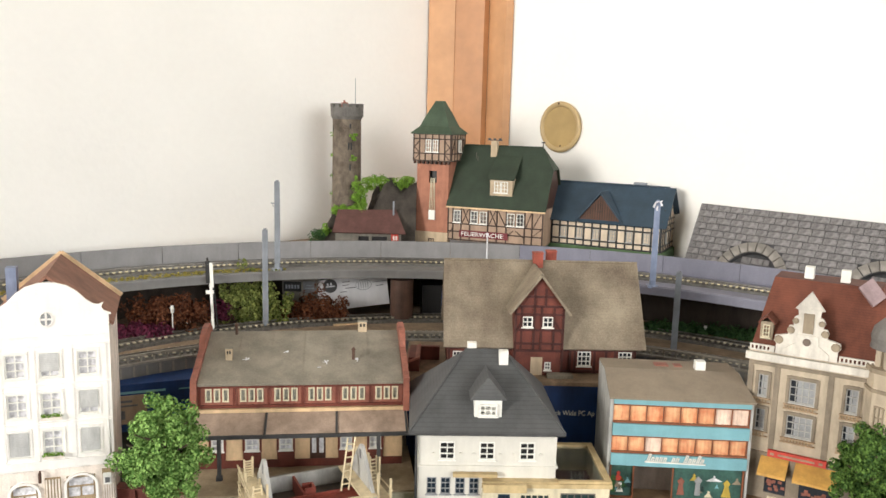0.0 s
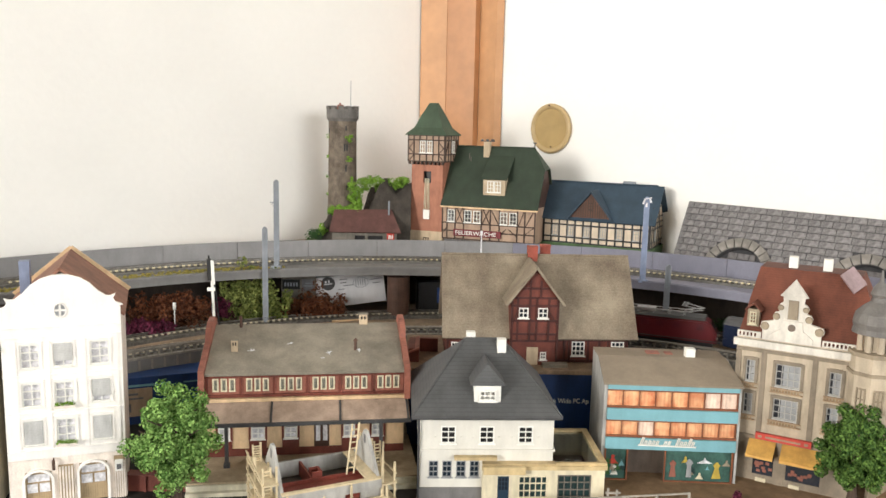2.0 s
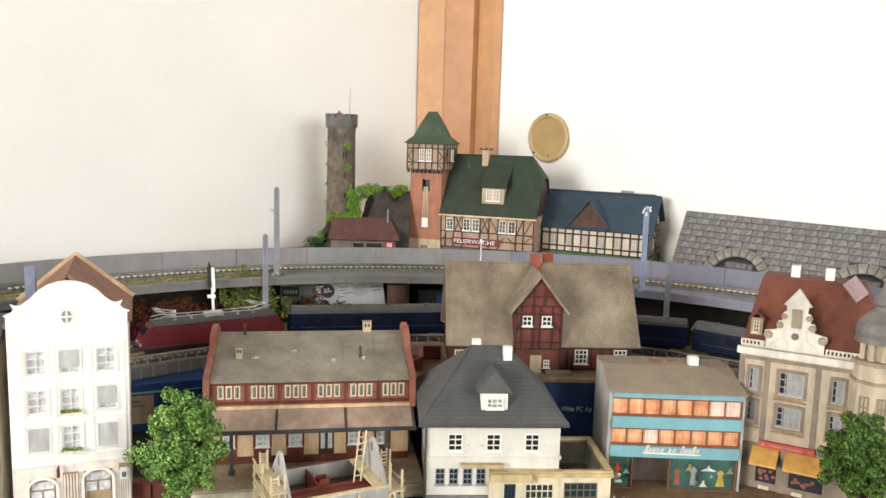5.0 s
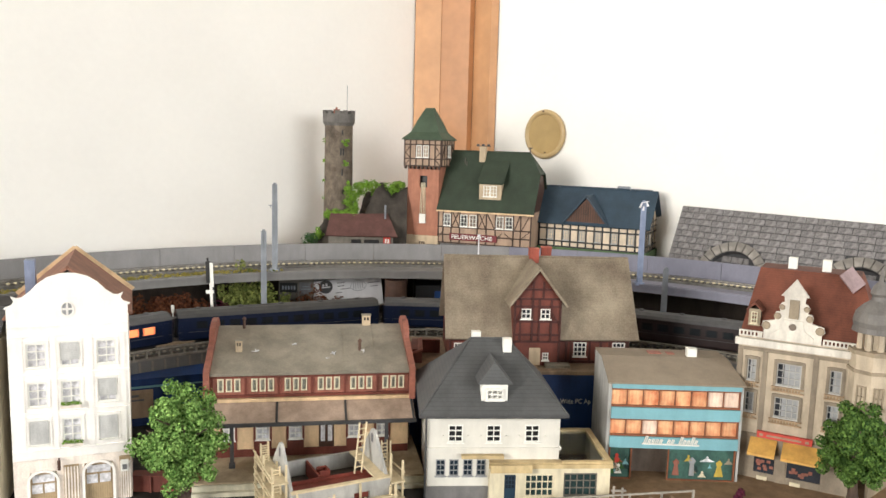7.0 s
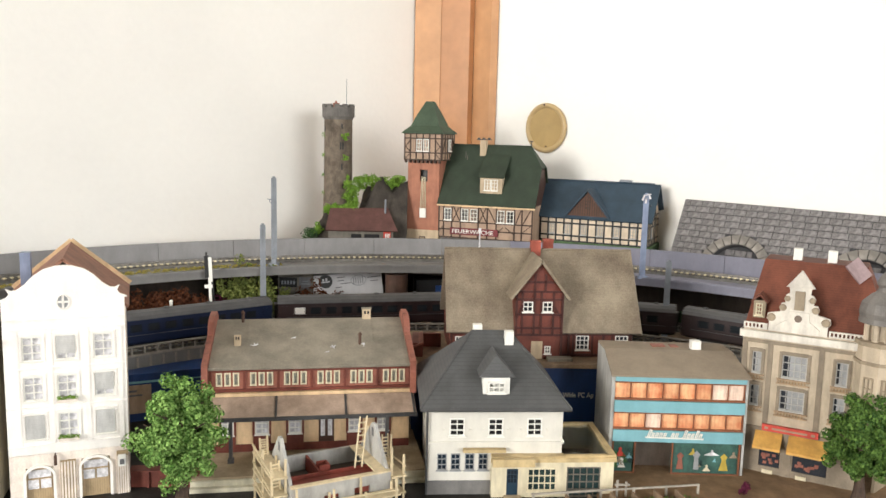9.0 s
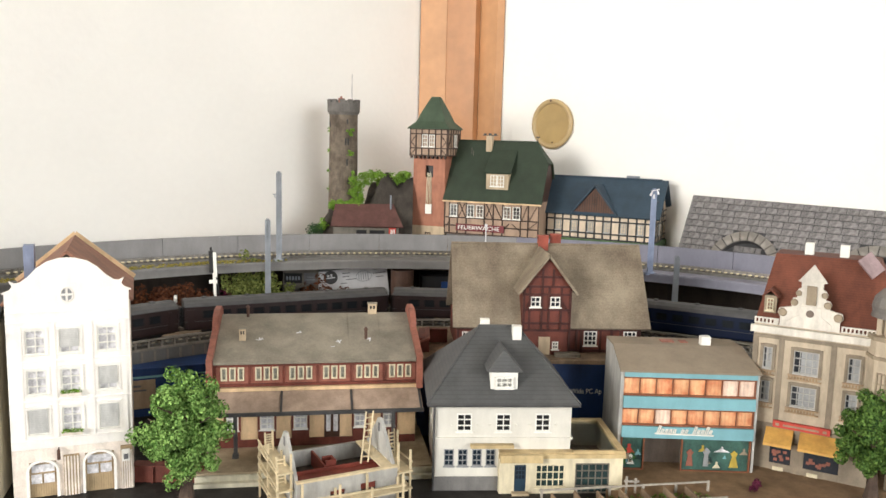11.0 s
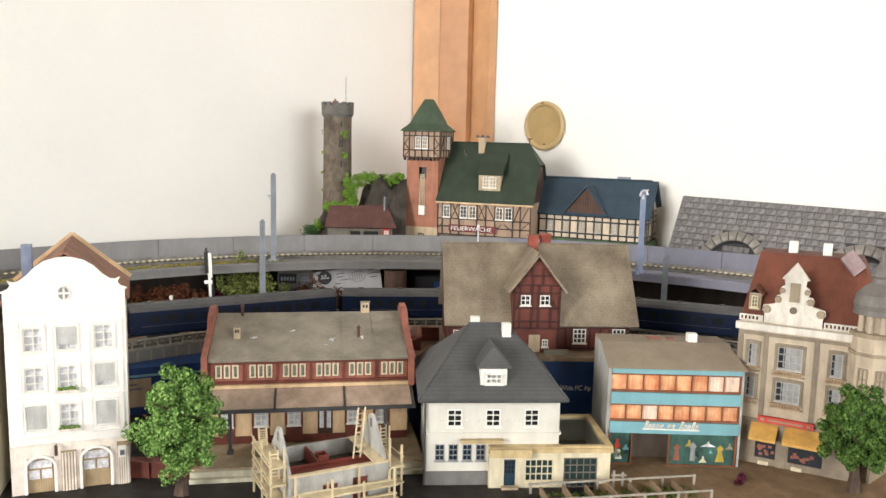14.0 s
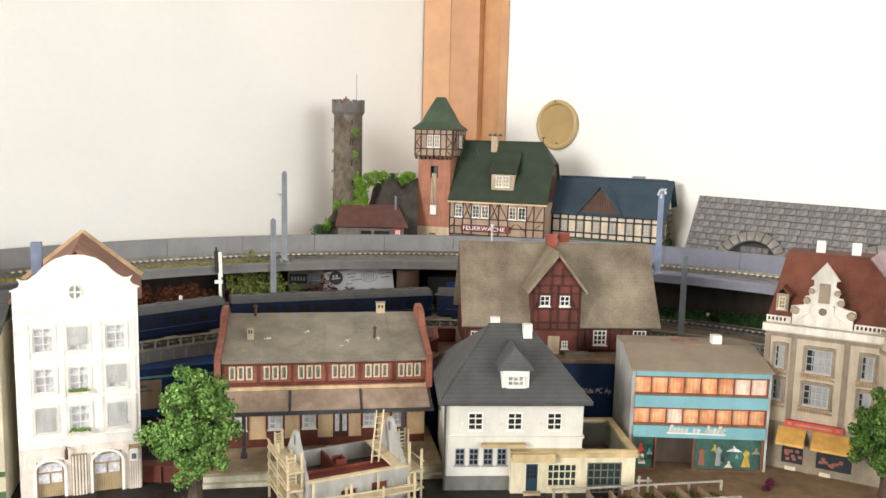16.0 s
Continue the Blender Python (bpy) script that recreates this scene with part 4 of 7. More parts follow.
for j in range(rows):
    z0, z1 = AH * j / rows, AH * (j + 1) / rows - 0.0008
    zc = (z0 + z1) / 2
    runs, start = [], AX
    for cx, r in AR:
        h = math.sqrt(max(0, (r + 0.0155) ** 2 - max(0, zc - AZC) ** 2))
        if h > 0.004:
            runs.append((start, cx - h))
            start = cx + h
        q = math.sqrt(max(0, r * r - max(0, z1 - AZC) ** 2))
        x = cx - q
        while q > 0.006 and x < cx + q - 0.004:
            w = min(ra.choice((0.0150, 0.0185, 0.0210)), cx + q - x)
            ashlar(x, x + w - 0.0008, z0, z1, 0.0118, 0.0132)
            x += w
    runs.append((start, AL))
    for a, b in runs:
        x, first = a, True
        while x < b - 0.003:
            w = 0.011 if first and j % 2 and a == AX else ra.choice((0.0170, 0.0195, 0.0225))
            if b - x - w < 0.007:
                w = b - x
            ashlar(x, x + w - 0.0008, z0, z1, 0.004 - ra.choice((0.0014, 0.0016, 0.0018)), 0.004)
            x, first = x + w, False
bm = bmesh.new()
prism(bm, [(-0.0047, -0.0072), (0.0047, -0.0072), (0.0068, 0.0072), (-0.0068, 0.0072)], "y", 0.0006, 0.0042)
bmesh.ops.bevel(bm, geom=[e for e in bm.edges if all(abs(v.co.y - 0.0006) < 1e-6 for v in e.verts)], offset=0.0006, segments=1, affect="EDGES")
vous = mesh_of("voussoir", bm, M_VOUSSOIR)
for cx, r in AR:
    for k in range(12):
        a = radians(-90 + 180 * (k + 0.5) / 12)
        child("voussoir", vous, arc, Matrix.Translation((cx + math.sin(a) * (r + 0.0076), 0, AZC + math.cos(a) * (r + 0.0076))) @ Matrix.Rotation(a, 4, "Y"))

# round plate on the wall
plate = thing("wall_plate", Matrix.Translation((0.2115, 1.4885, 0.359)) @ pose(0, 0, 0, 90, 0, -45), "round tan glazed wall plate hanging on the plaster wall", "wall plate")
bm = bmesh.new()
cyl(bm, (0, 0, 0), (0, 0, 0.005), 0.030, 0.038, 40)
part("dish", bm, M_BRASS, plate, soft=False)
bm = bmesh.new()
n = 44
for k in range(n):
    a0, a1 = k * math.tau / n, (k + 1) * math.tau / n
    ringp = [(0.0365, 0.0045), (0.0385, 0.0085), (0.0430, 0.0095), (0.0462, 0.0060), (0.0445, 0.0010), (0.0365, 0.0010)]
    va = [bm.verts.new((r * math.cos(a0), r * math.sin(a0), z)) for r, z in ringp]
    vb = [bm.verts.new((r * math.cos(a1), r * math.sin(a1), z)) for r, z in ringp]
    for i in range(6):
        bm.faces.new((va[i], va[(i + 1) % 6], vb[(i + 1) % 6], vb[i]))
bmesh.ops.remove_doubles(bm, verts=bm.verts, dist=1e-6)
part("rim", bm, M_BRASSRIM, plate, soft=True)
bm = bmesh.new()
cyl(bm, (0.002, -0.034, 0.005), (0.002, -0.034, 0.0062), 0.0016, n=8)
cyl(bm, (-0.002, 0.0425, 0.009), (-0.002, 0.0425, 0.0104), 0.0018, n=8)
part("mark", bm, M_DARKTIMBER, plate)

# ---- under and on the viaduct ----
part("pier", (lambda b: (cyl(b, (-0.060, 1.180, 0.068), (-0.060, 1.180, 0.131), 0.0172, 0.0172, 28), b)[1])(bmesh.new()), M_RUST, bridge)
for sx, sy in ((0.56, 0.955), (-0.60, 0.91)):
    part("pier", (lambda b: (cyl(b, (sx, sy, 0.068), (sx, sy, 0.131), 0.0165, 0.0165, 24), b)[1])(bmesh.new()), M_RUST, bridge)
# back board, coloured darker than the terrace board to stand for viaduct shade
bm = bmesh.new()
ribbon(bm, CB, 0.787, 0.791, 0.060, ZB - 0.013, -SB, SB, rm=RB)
single("void_wall", bm, M_VOIDSHADE, "brown back board below the viaduct, darkened to stand for its shade", kind="structure")

pb = thing("paper_box", pose(-0.186, 1.188, 0.0745, 0, 0, 7) @ pose(0, 0, 0, 0, -7, 0), "white printed cardboard carton tilted below the viaduct", "carton")
part("carton", boxes((0, 0.108, 0, 0.035, 0, 0.048)), M_PAPER, pb)
bm = bmesh.new()
cyl(bm, (0, 0, 0), (0, -0.001, 0), 0.0105, n=24)
rm_ = part("round_mark", bm, M_DARKGREY, pb, "dark oval mark with pale bars", m=Matrix.Translation((0.022, 0, 0.038)))
part("mark_bars", boxes((-0.0065, 0.0065, -0.0014, -0.0011, -0.0016, 0.0002), (-0.005, -0.002, -0.0014, -0.0011, 0.001, 0.0045), (0.000, 0.0028, -0.0014, -0.0011, 0.001, 0.0052)), M_PAPER, rm_)
for x0, x1, z in ((0.040, 0.052, 0.041), (0.040, 0.050, 0.036), (0.044, 0.060, 0.031), (0.036, 0.046, 0.026), (0.088, 0.104, 0.042), (0.086, 0.106, 0.036), (0.090, 0.102, 0.030)):
    part("printed_line", boxes((x0, x1, -0.0007, -0.0001, z, z + 0.0011)), M_INK, pb)
bm = bmesh.new()
for k in range(14):
    a0, a1 = k * math.tau / 14, (k + 1) * math.tau / 14
    beam(bm, (0.072 + 0.012 * math.cos(a0), -0.0004, 0.034 + 0.008 * math.sin(a0)), (0.072 + 0.012 * math.cos(a1), -0.0004, 0.034 + 0.008 * math.sin(a1)), 0.0008, 0.0006)
for k in range(5):
    box(bm, 0.064 + k * 0.0035, 0.0648 + k * 0.0035, -0.0007, -0.0001, 0.029, 0.039)
part("printed_drawing", bm, M_MAST, pb)
tb = thing("grey_carton", pose(-0.240, 1.183, 0.068, 0, 0, 3), "grey cardboard carton with dark printed panels below the viaduct", "carton")
part("carton", boxes((0, 0.053, 0, 0.035, 0, 0.060)), M_HUTWALL, tb)
dp = part("dark_panel", boxes((0.002, 0.0285, -0.0009, -0.0001, 0.0385, 0.0535)), M_BLACK, tb)
part("panel_bars", boxes(*[(0.0050 + k * 0.0044, 0.0078 + k * 0.0044, -0.0014, -0.0010, 0.0430, 0.0488) for k in range(5)]), M_MAST, dp)
dp = part("dark_panel", boxes((0.0315, 0.0500, -0.0009, -0.0001, 0.036, 0.054)), M_INK, tb)
part("panel_bars", boxes((0.034, 0.0475, -0.0014, -0.0010, 0.043, 0.0445), (0.036, 0.0455, -0.0014, -0.0010, 0.047, 0.0485)), M_MAST, dp)
dk = thing("dark_carton", pose(-0.030, 1.196, 0.068, 0, 0, 6), "dark cardboard carton below the viaduct", "carton")
part("carton", boxes((0, 0.06, 0, 0.04, 0, 0.050)), M_BLACK, dk)
part("label", boxes((0.030, 0.052, -0.001, -0.0001, 0.018, 0.042)), M_BLUEBOX, dk)
bm = bmesh.new()
prism(bm, [(-0.155, 1.13), (-0.03, 1.187), (0.02, 1.19), (0.02, 1.20), (-0.06, 1.20), (-0.165, 1.165)], "z", 0.0682, 0.0705)
single("loose_board", bm, M_OCHRE, "thin light brown board offcut below the viaduct", "board")
for nm, lab, cen, cnt, rad, mt in (
        ("moss_clump", "rust-brown lichen clump beside the tracks", (-0.190, 1.160, 0.082, 0.044, 0.010, 0.022), 90, 0.010, M_HEATHER),
        ("moss_clump", "rust-brown lichen clump beside the tracks", (-0.378, 1.088, 0.092, 0.052, 0.025, 0.024), 90, 0.011, M_HEATHER),
        ("purple_clump", "purple lichen clump beside the tracks", (-0.405, 1.045, 0.076, 0.045, 0.016, 0.006), 44, 0.009, M_PURPLE),
        ("purple_clump", "purple lichen clump beside the tracks", (-0.315, 1.130, 0.086, 0.014, 0.012, 0.010), 22, 0.009, M_PURPLE),
        ("green_bush", "olive green foliage bush beside the tracks", (-0.270, 1.136, 0.100, 0.046, 0.014, 0.034), 130, 0.0085, M_BUSH),
        ("hedge", "dark green hedge strip below the viaduct", (0.375, 1.135, 0.074, 0.085, 0.012, 0.004), 120, 0.009, M_HEDGE)):
    cx, cy, cz, ax, ay, az = cen
    cents = []
    for _ in range(cnt):
        d = Vector((rng.gauss(0, .5), rng.gauss(0, .5), rng.gauss(0, .5)))
        if nm == "hedge":
            u = rng.uniform(-1, 1)
            d = Vector((u, -2.0 * u - 3.0 * u * u * 0.3 + rng.uniform(-1, 1), rng.uniform(-1, 1)))
        cents.append((cx + max(-1, min(1, d.x)) * ax, cy + d.y * ay, max(0.072, cz + d.z * az)))
    foliage(nm, rng, cents, rad, 46, 0.0022, mt, label=lab, category="bush")
ground_strip = bmesh.new()
ribbon(ground_strip, C2, 0.662, 0.70, 0.068, 0.0705, 0.26, 0.66, rm=0.68)
single("path_strip", ground_strip, M_SAND, "sandy strip beside the far track", kind="structure")
bm = bmesh.new()
for k in range(7):
    a, b = Vector((-0.345 + rng.uniform(-.02, .02), 1.075 + rng.uniform(-.01, .01), 0.075 + rng.uniform(-.004, .01))), rng.uniform(0.008, 0.02)
    q = [bm.verts.new(a + Vector((rng.uniform(-b, b), rng.uniform(-b, b) * 0.5, rng.uniform(0, b)))) for _ in range(3)]
    bm.faces.new(q)
ob = single("clear_wrapper", bm, M_FOIL, "crumpled clear plastic wrapper lying beside the track", "wrapper")
ob.modifiers.new("thickness", "SOLIDIFY").thickness = 0.0004


def catenary_mast(x, y, z, h, material, arm, foot=True):
    t = thing("catenary_mast", pose(x, y, z), "slender grey plastic catenary mast beside the track", "mast", "catenary masts")
    bm = bmesh.new()
    for dx in (-0.0017, 0.0017):
        beam(bm, (dx * 1.25, 0, 0), (dx, 0, h), 0.0011, 0.0042)
    beam(bm, (0, 0.0004, 0), (0, 0.0004, h), 0.0026, 0.0010)
    part("mast", bm, material, t)
    bm = bmesh.new()
    cyl(bm, (0, 0, h), (0, 0, h + 0.002), 0.0023, n=8)
    part("cap", bm, material, t)
    if foot:
        part("foot", boxes((-0.007, 0.007, -0.006, 0.006, -0.001, 0.003), (-0.0035, 0.0035, -0.0035, 0.0035, 0.003, 0.010)), material, t)
    if arm:
        bm = bmesh.new()
        beam(bm, (0, 0, h * 0.80), (-0.006, -0.001, h * 0.74), 0.0008, 0.0008)
        beam(bm, (0, 0, h * 0.68), (-0.007, -0.001, h * 0.74), 0.0008, 0.0008)
        beam(bm, (-0.009, -0.001, h * 0.76), (-0.003, -0.001, h * 0.75), 0.0012, 0.0012)
        part("bracket", bm, material, t)
    return t


catenary_mast(-0.240, 1.150, 0.146, 0.128, M_MAST, True)
# this grey mast is coloured blue to stand for skylight from the right
bmast = catenary_mast(0.292, 1.096, 0.146, 0.119, M_MASTBLUE, False)
bm = bmesh.new()
for dx, dz in ((-0.004, 0.0), (0.003, 0.002), (-0.001, -0.004)):
    cyl(bm, (dx, -0.003, 0.117 + dz), (dx * 1.6, -0.004, 0.111 + dz), 0.0011, 0.0016, n=6)
beam(bm, (-0.005, -0.003, 0.1175), (0.006, -0.003, 0.1200), 0.0012, 0.0012)
part("insulators", bm, M_PANELIGHT, bmast, "pale insulators at the mast top")
catenary_mast(0.306, 1.022, 0.069, 0.112, M_MAST, False)
catenary_mast(-0.249, 1.110, 0.0695, 0.140, M_MAST, False)
bm = bmesh.new()
cyl(bm, (0, 0, 0), (0, 0, 0.050), 0.0013, 0.0010, n=8)
sp = thing("signal_post", pose(0.0665, 1.20, 0.1455), "thin pale grey signal post on the viaduct", "post")
part("post", bm, M_PANELIGHT, sp)
part("lamp", boxes((-0.002, 0.002, -0.002, 0.002, 0.050, 0.055)), M_PANELIGHT, sp)
sig = thing("railway_signal", pose(-0.3135, 1.0755, 0.0695, 0, -2.0), "light signal with white mast and black lamp head", "signal")
bm = bmesh.new()
cyl(bm, (0, 0, 0), (0, 0, 0.006), 0.011, 0.009, n=16)
part("foot", bm, M_BLACK, sig)
bm = bmesh.new()
box(bm, -0.0018, 0.0018, -0.0012, 0.0012, 0.006, 0.098)
box(bm, -0.007, 0.004, -0.0018, -0.0012, 0.055, 0.060)
part("mast", bm, M_WHITE, sig)
bm = bmesh.new()
cyl(bm, (0.006, 0.002, 0.004), (0.0025, 0.002, 0.08), 0.0011, n=6)
part("ladder", bm, M_BLACK, sig)
part("lamp_head", boxes((-0.0055, -0.0005, -0.003, 0.003, 0.070, 0.100)), M_BLACK, sig)
part("white_plate", boxes((0.0, 0.0045, -0.0026, -0.0018, 0.064, 0.098)), M_WHITE, sig)
bm = bmesh.new()
cyl(bm, (-0.003, 0, 0.100), (-0.003, 0, 0.105), 0.0014, n=8)
part("finial", bm, M_BLACK, sig)
for x, y, z, h in ((-0.365, 1.062, 0.0695, 0.040), (0.383, 1.133, 0.070, 0.013)):
    t = thing("track_sign", pose(x, y, z), "small white sign post beside the track", "sign", "track signs")
    bm = bmesh.new()
    cyl(bm, (0, 0, 0), (0, 0, h), 0.0009, n=6)
    part("post", bm, M_WHITE, t)
    part("plate", boxes((-0.002, 0.002, -0.0012, 0.0012, h * 0.75, h)), M_WHITE, t)

# low railing on the terrace edge
rl = thing("terrace_railing", pose(0, 0, 0), "grey plastic parapet railing along the terrace edge", "railing")
part("lower_band", ribbon(bmesh.new(), C1, 0.6206, 0.6240, 0.0560, 0.0715, -0.66, 0.62, rm=0.622), M_BRIDGE, rl)
part("kerb", ribbon(bmesh.new(), C1, 0.6190, 0.6244, 0.0716, 0.0740, -0.66, 0.62, rm=0.622), M_RAILTAN, rl, "pale grey kerb")
part("top_rail", ribbon(bmesh.new(), C1, 0.6200, 0.6240, 0.0822, 0.0842, -0.66, 0.62, rm=0.622), M_RAILTAN, rl)
part("mesh_rail", ribbon(bmesh.new(), C1, 0.6215, 0.6230, 0.0776, 0.0784, -0.66, 0.62, rm=0.622), M_BRIDGE, rl)
pm = mesh_of("baluster", boxes((-0.0010, 0.0010, -0.0014, 0.0014, 0, 0.0082)), M_RAILTAN)
pn_ = mesh_of("band_rib", boxes((-0.0012, 0.0012, -0.0008, 0.0008, 0, 0.0120)), M_RAILTAN)
for k in range(-42, 40):
    p, way = on_track(k * 0.0155, C1, 0.622)
    turn = Matrix.Rotation(math.atan2(way.y, way.x), 4, "Z")
    child("baluster", pm, rl, Matrix.Translation((p.x, p.y, 0.0740)) @ turn)
    p, way = on_track(k * 0.0155 + 0.0077, C1, 0.6198)
    child("band_rib", pn_, rl, Matrix.Translation((p.x, p.y, 0.0580)) @ turn)

# ---- boxes that carry the terrace ----
b1 = thing("blue_box", pose(-0.40, 0.872, 0, 0, 0, 22), "glossy dark blue cardboard box under the terrace", "cardboard box")
part("carton", boxes((0, 0.27, 0, 0.10, 0, 0.057)), M_BLUEBOX, b1)
lb = part("label", boxes((0.018, 0.064, -0.0012, -0.0002, 0.010, 0.044)), M_LABEL, b1, "brown paper label")
for r in ((0.024, 0.048, -0.0018, -0.0012, 0.036, 0.0385), (0.024, 0.054, -0.0018, -0.0012, 0.031, 0.033), (0.024, 0.040, -0.0018, -0.0012, 0.016, 0.026)):
    part("printed_line", boxes(r), M_INK, lb)
for r in ((0.035, 0.085, -0.0008, -0.0002, 0.046, 0.0485), (0.10, 0.16, -0.0008, -0.0002, 0.046, 0.0475)):
    part("printed_line", boxes(r), M_CYAN, b1)
b2 = thing("blue_box", pose(-0.035, 0.842, 0, 0, 0, 1), "dark blue cardboard box with white lettering below the brick house", "cardboard box")
part("carton", boxes((0, 0.268, 0, 0.135, 0, 0.086)), M_BLUEBOX, b2)
lettering("lettering", "Rack Wide PC Ap", 0.0082, M_WHITE, b2, Matrix.Translation((0.1560, -0.0004, 0.0505)) @ pose(0, 0, 0, 90) @ Matrix.Diagonal((0.83, 1, 1, 1)))
single("house_board", boxes((-0.04, 0.232, 0.838, 0.985, 0.0862, 0.0905)), M_PLOT, "thin brown board on the blue box", "board")

# ---- the red half-timbered house with the big roof ----
ZH = 0.0907
rh = thing("red_timbered_house", pose(-0.004, 0.868, ZH, 0, 0, 1.5), "dark red half-timbered house with weathered grey-brown roof", "house")
RW, RD, RE, RRZ = 0.229, 0.105, 0.031, 0.1185
RYM = 0.055
bm = bmesh.new()
holes = [(0.126, 0.139, 0.004, 0.023), (0.158, 0.173, 0.008, 0.025), (0.204, 0.219, 0.008, 0.025), (0.012, 0.027, 0.006, 0.023), (0.040, 0.055, 0.006, 0.023)]
holed(bm, RW - 0.017, 0.032, holes[1:3] + [(0.018, 0.030, 0.006, 0.023), holes[4]], 0.002, 0, 0.012)
box(bm, 0.012, 0.014, 0.002, RD, 0, 0.032)
box(bm, RW - 0.007, RW - 0.005, 0.002, RD, 0, 0.032)
box(bm, 0.014, RW - 0.008, RD - 0.002, RD, 0, 0.032)
wl = part("wall", bm, M_BRICKRED, rh)
bm = bmesh.new()
timber(bm, [((0.012, z), (RW - 0.006, z)) for z in (0.002, 0.0265)] + [((x, 0), (x, 0.031)) for x in (0.0135, 0.033, 0.06, 0.1495, 0.155, 0.177, 0.190, 0.2005, 0.2215)], w=0.0026)
part("timber_frame", bm, M_REDTIMBER, wl)
for a, b, c, d in holes[1:3] + [(0.018, 0.030, 0.006, 0.023), holes[4]]:
    window(rh, a, c, b - a, d - c, M_WHITE, M_PANE, 3, 3, y=-0.0004, bar=0.0008)
for k, (xx, flip) in enumerate(((0, 1), (RW, 1))):
    bm = bmesh.new()
    prism(bm, [(0.0, 0.031), (RYM, RRZ - 0.004), (2 * RYM, 0.031)], "x", abs(xx - 0.014), abs(xx - 0.016))
    part("gable", bm, M_BRICKRED, rh)
o = 0.009
zz = RE - 0.001 + (RRZ - RE) * 27 / 64
slopes(rh, M_STONEROOF, 0.0028,
       [(0.0070, -o, RE - 0.001), (0.0845, -o, RE - 0.001), (0.0845, RYM, RRZ), (0.0070, RYM, RRZ)],
       [(0.1395, -o, RE - 0.001), (RW + 0.004, -o, RE - 0.001), (RW + 0.004, RYM, RRZ), (0.1395, RYM, RRZ)],
       [(0.0845, 0.018, zz), (0.1395, 0.018, zz), (0.1395, RYM, RRZ), (0.0845, RYM, RRZ)],
       [(0.0070, 2 * RYM + o, RE - 0.001), (RW + 0.004, 2 * RYM + o, RE - 0.001), (RW + 0.004, RYM, RRZ), (0.0070, RYM, RRZ)],
       label="weathered grey-brown roof slope with pale moss stains")
# projecting gable bay
BX0, BX1, BY = 0.0785, 0.1335, -0.0105
BAY = Matrix.Translation((0.006, 0, 0))
bm = bmesh.new()
holed(bm, BX1 - BX0, 0.078, [(0.0870, 0.0985, 0.0545, 0.0665), (0.1095, 0.1210, 0.0545, 0.0665), (0.098, 0.111, -0.001, 0.0205), (0.1135, 0.1205, 0.006, 0.015)], 0.002, 0, BX0)
prism(bm, [(BX0, 0.078), (BX1, 0.078), ((BX0 + BX1) / 2, 0.111)], "y", 0, 0.002)
box(bm, BX0, BX0 + 0.002, 0.002, 0.03, 0, 0.078)
box(bm, BX1 - 0.002, BX1, 0.002, 0.03, 0, 0.078)
bay = part("gable_bay", bm, M_BRICKRED, rh, m=Matrix.Translation((0.006, BY, 0)))
bm = bmesh.new()
xm = (BX0 + BX1) / 2
bars = [((BX0, z), (BX1, z)) for z in (0.028, 0.036, 0.0515, 0.0690, 0.078)] + [((x, 0.0), (x, 0.078)) for x in (BX0 + 0.0012, BX1 - 0.0012)] + [((x, 0.028), (x, 0.078)) for x in (0.0862, 0.1000, 0.1080, 0.1218)]
bars += [((BX0 + 0.012, 0.089), (BX1 - 0.012, 0.089)), ((xm - 0.006, 0.078), (xm - 0.006, 0.098)), ((xm + 0.006, 0.078), (xm + 0.006, 0.098)), ((BX0 + 0.002, 0.047), (0.0855, 0.062)), ((BX1 - 0.002, 0.047), (0.1225, 0.062))]
timber(bm, bars, w=0.0024)
part("timber_frame", bm, M_REDTIMBER, bay)
for xx in (0.0870, 0.1095):
    window(rh, xx, 0.0545, 0.0115, 0.0120, M_WHITE, M_PANE, 2, 2, y=BY - 0.0004, bar=0.0009, m=BAY)
window(rh, 0.1135, 0.006, 0.007, 0.009, M_WHITE, M_PANE, 2, 2, y=BY - 0.0004, m=BAY)
part("door", boxes((0.098, 0.111, BY - 0.0008, BY + 0.0012, 0, 0.0205)), M_CREAMFILL, rh, "cream door", m=BAY)
for sgn in (-1, 1):
    slopes(rh, M_STONEROOF, 0.0026, [(xm + 0.006, BY - 0.0055, 0.1155), (xm + 0.006 + sgn * 0.0345, BY - 0.0055, 0.0705), (xm + 0.006 + sgn * 0.0345, 0.0235, 0.0705), (xm + 0.006, 0.054, 0.1155)], name="bay_roof_slope")
for xx, yy in ((0.1105, 0.049), (0.1285, 0.064)):
    c = part("chimney", boxes((xx, xx + 0.0115, yy, yy + 0.010, 0.098, 0.1265)), M_CHIMNEY, rh, "red brick chimney")
    part("chimney_cap", boxes((xx - 0.0006, xx + 0.0121, yy - 0.0006, yy + 0.0106, 0.1265, 0.128)), M_CHIMNEY, c)
part("back_porch", boxes((0.122, 0.15, BY - 0.012, BY - 0.0002, -0.0002, 0.0035)), M_FELT, rh, "low grey porch step")

ln = thing("brick_shed", pose(-0.035, 0.862, 0.0906), "small red brick shed with dark opening", "shed")
part("wall", boxes((0, 0.012, 0, 0.05, 0, 0.016), (0.012, 0.034, 0.045, 0.05, 0, 0.016)), M_BRICKRED, ln)
bm = bmesh.new()
slab(bm, [(-0.002, -0.004, 0.012), (0.012, -0.004, 0.018), (0.012, 0.05, 0.018), (-0.002, 0.05, 0.012)], 0.002)
part("roof", bm, M_BRICK, ln)

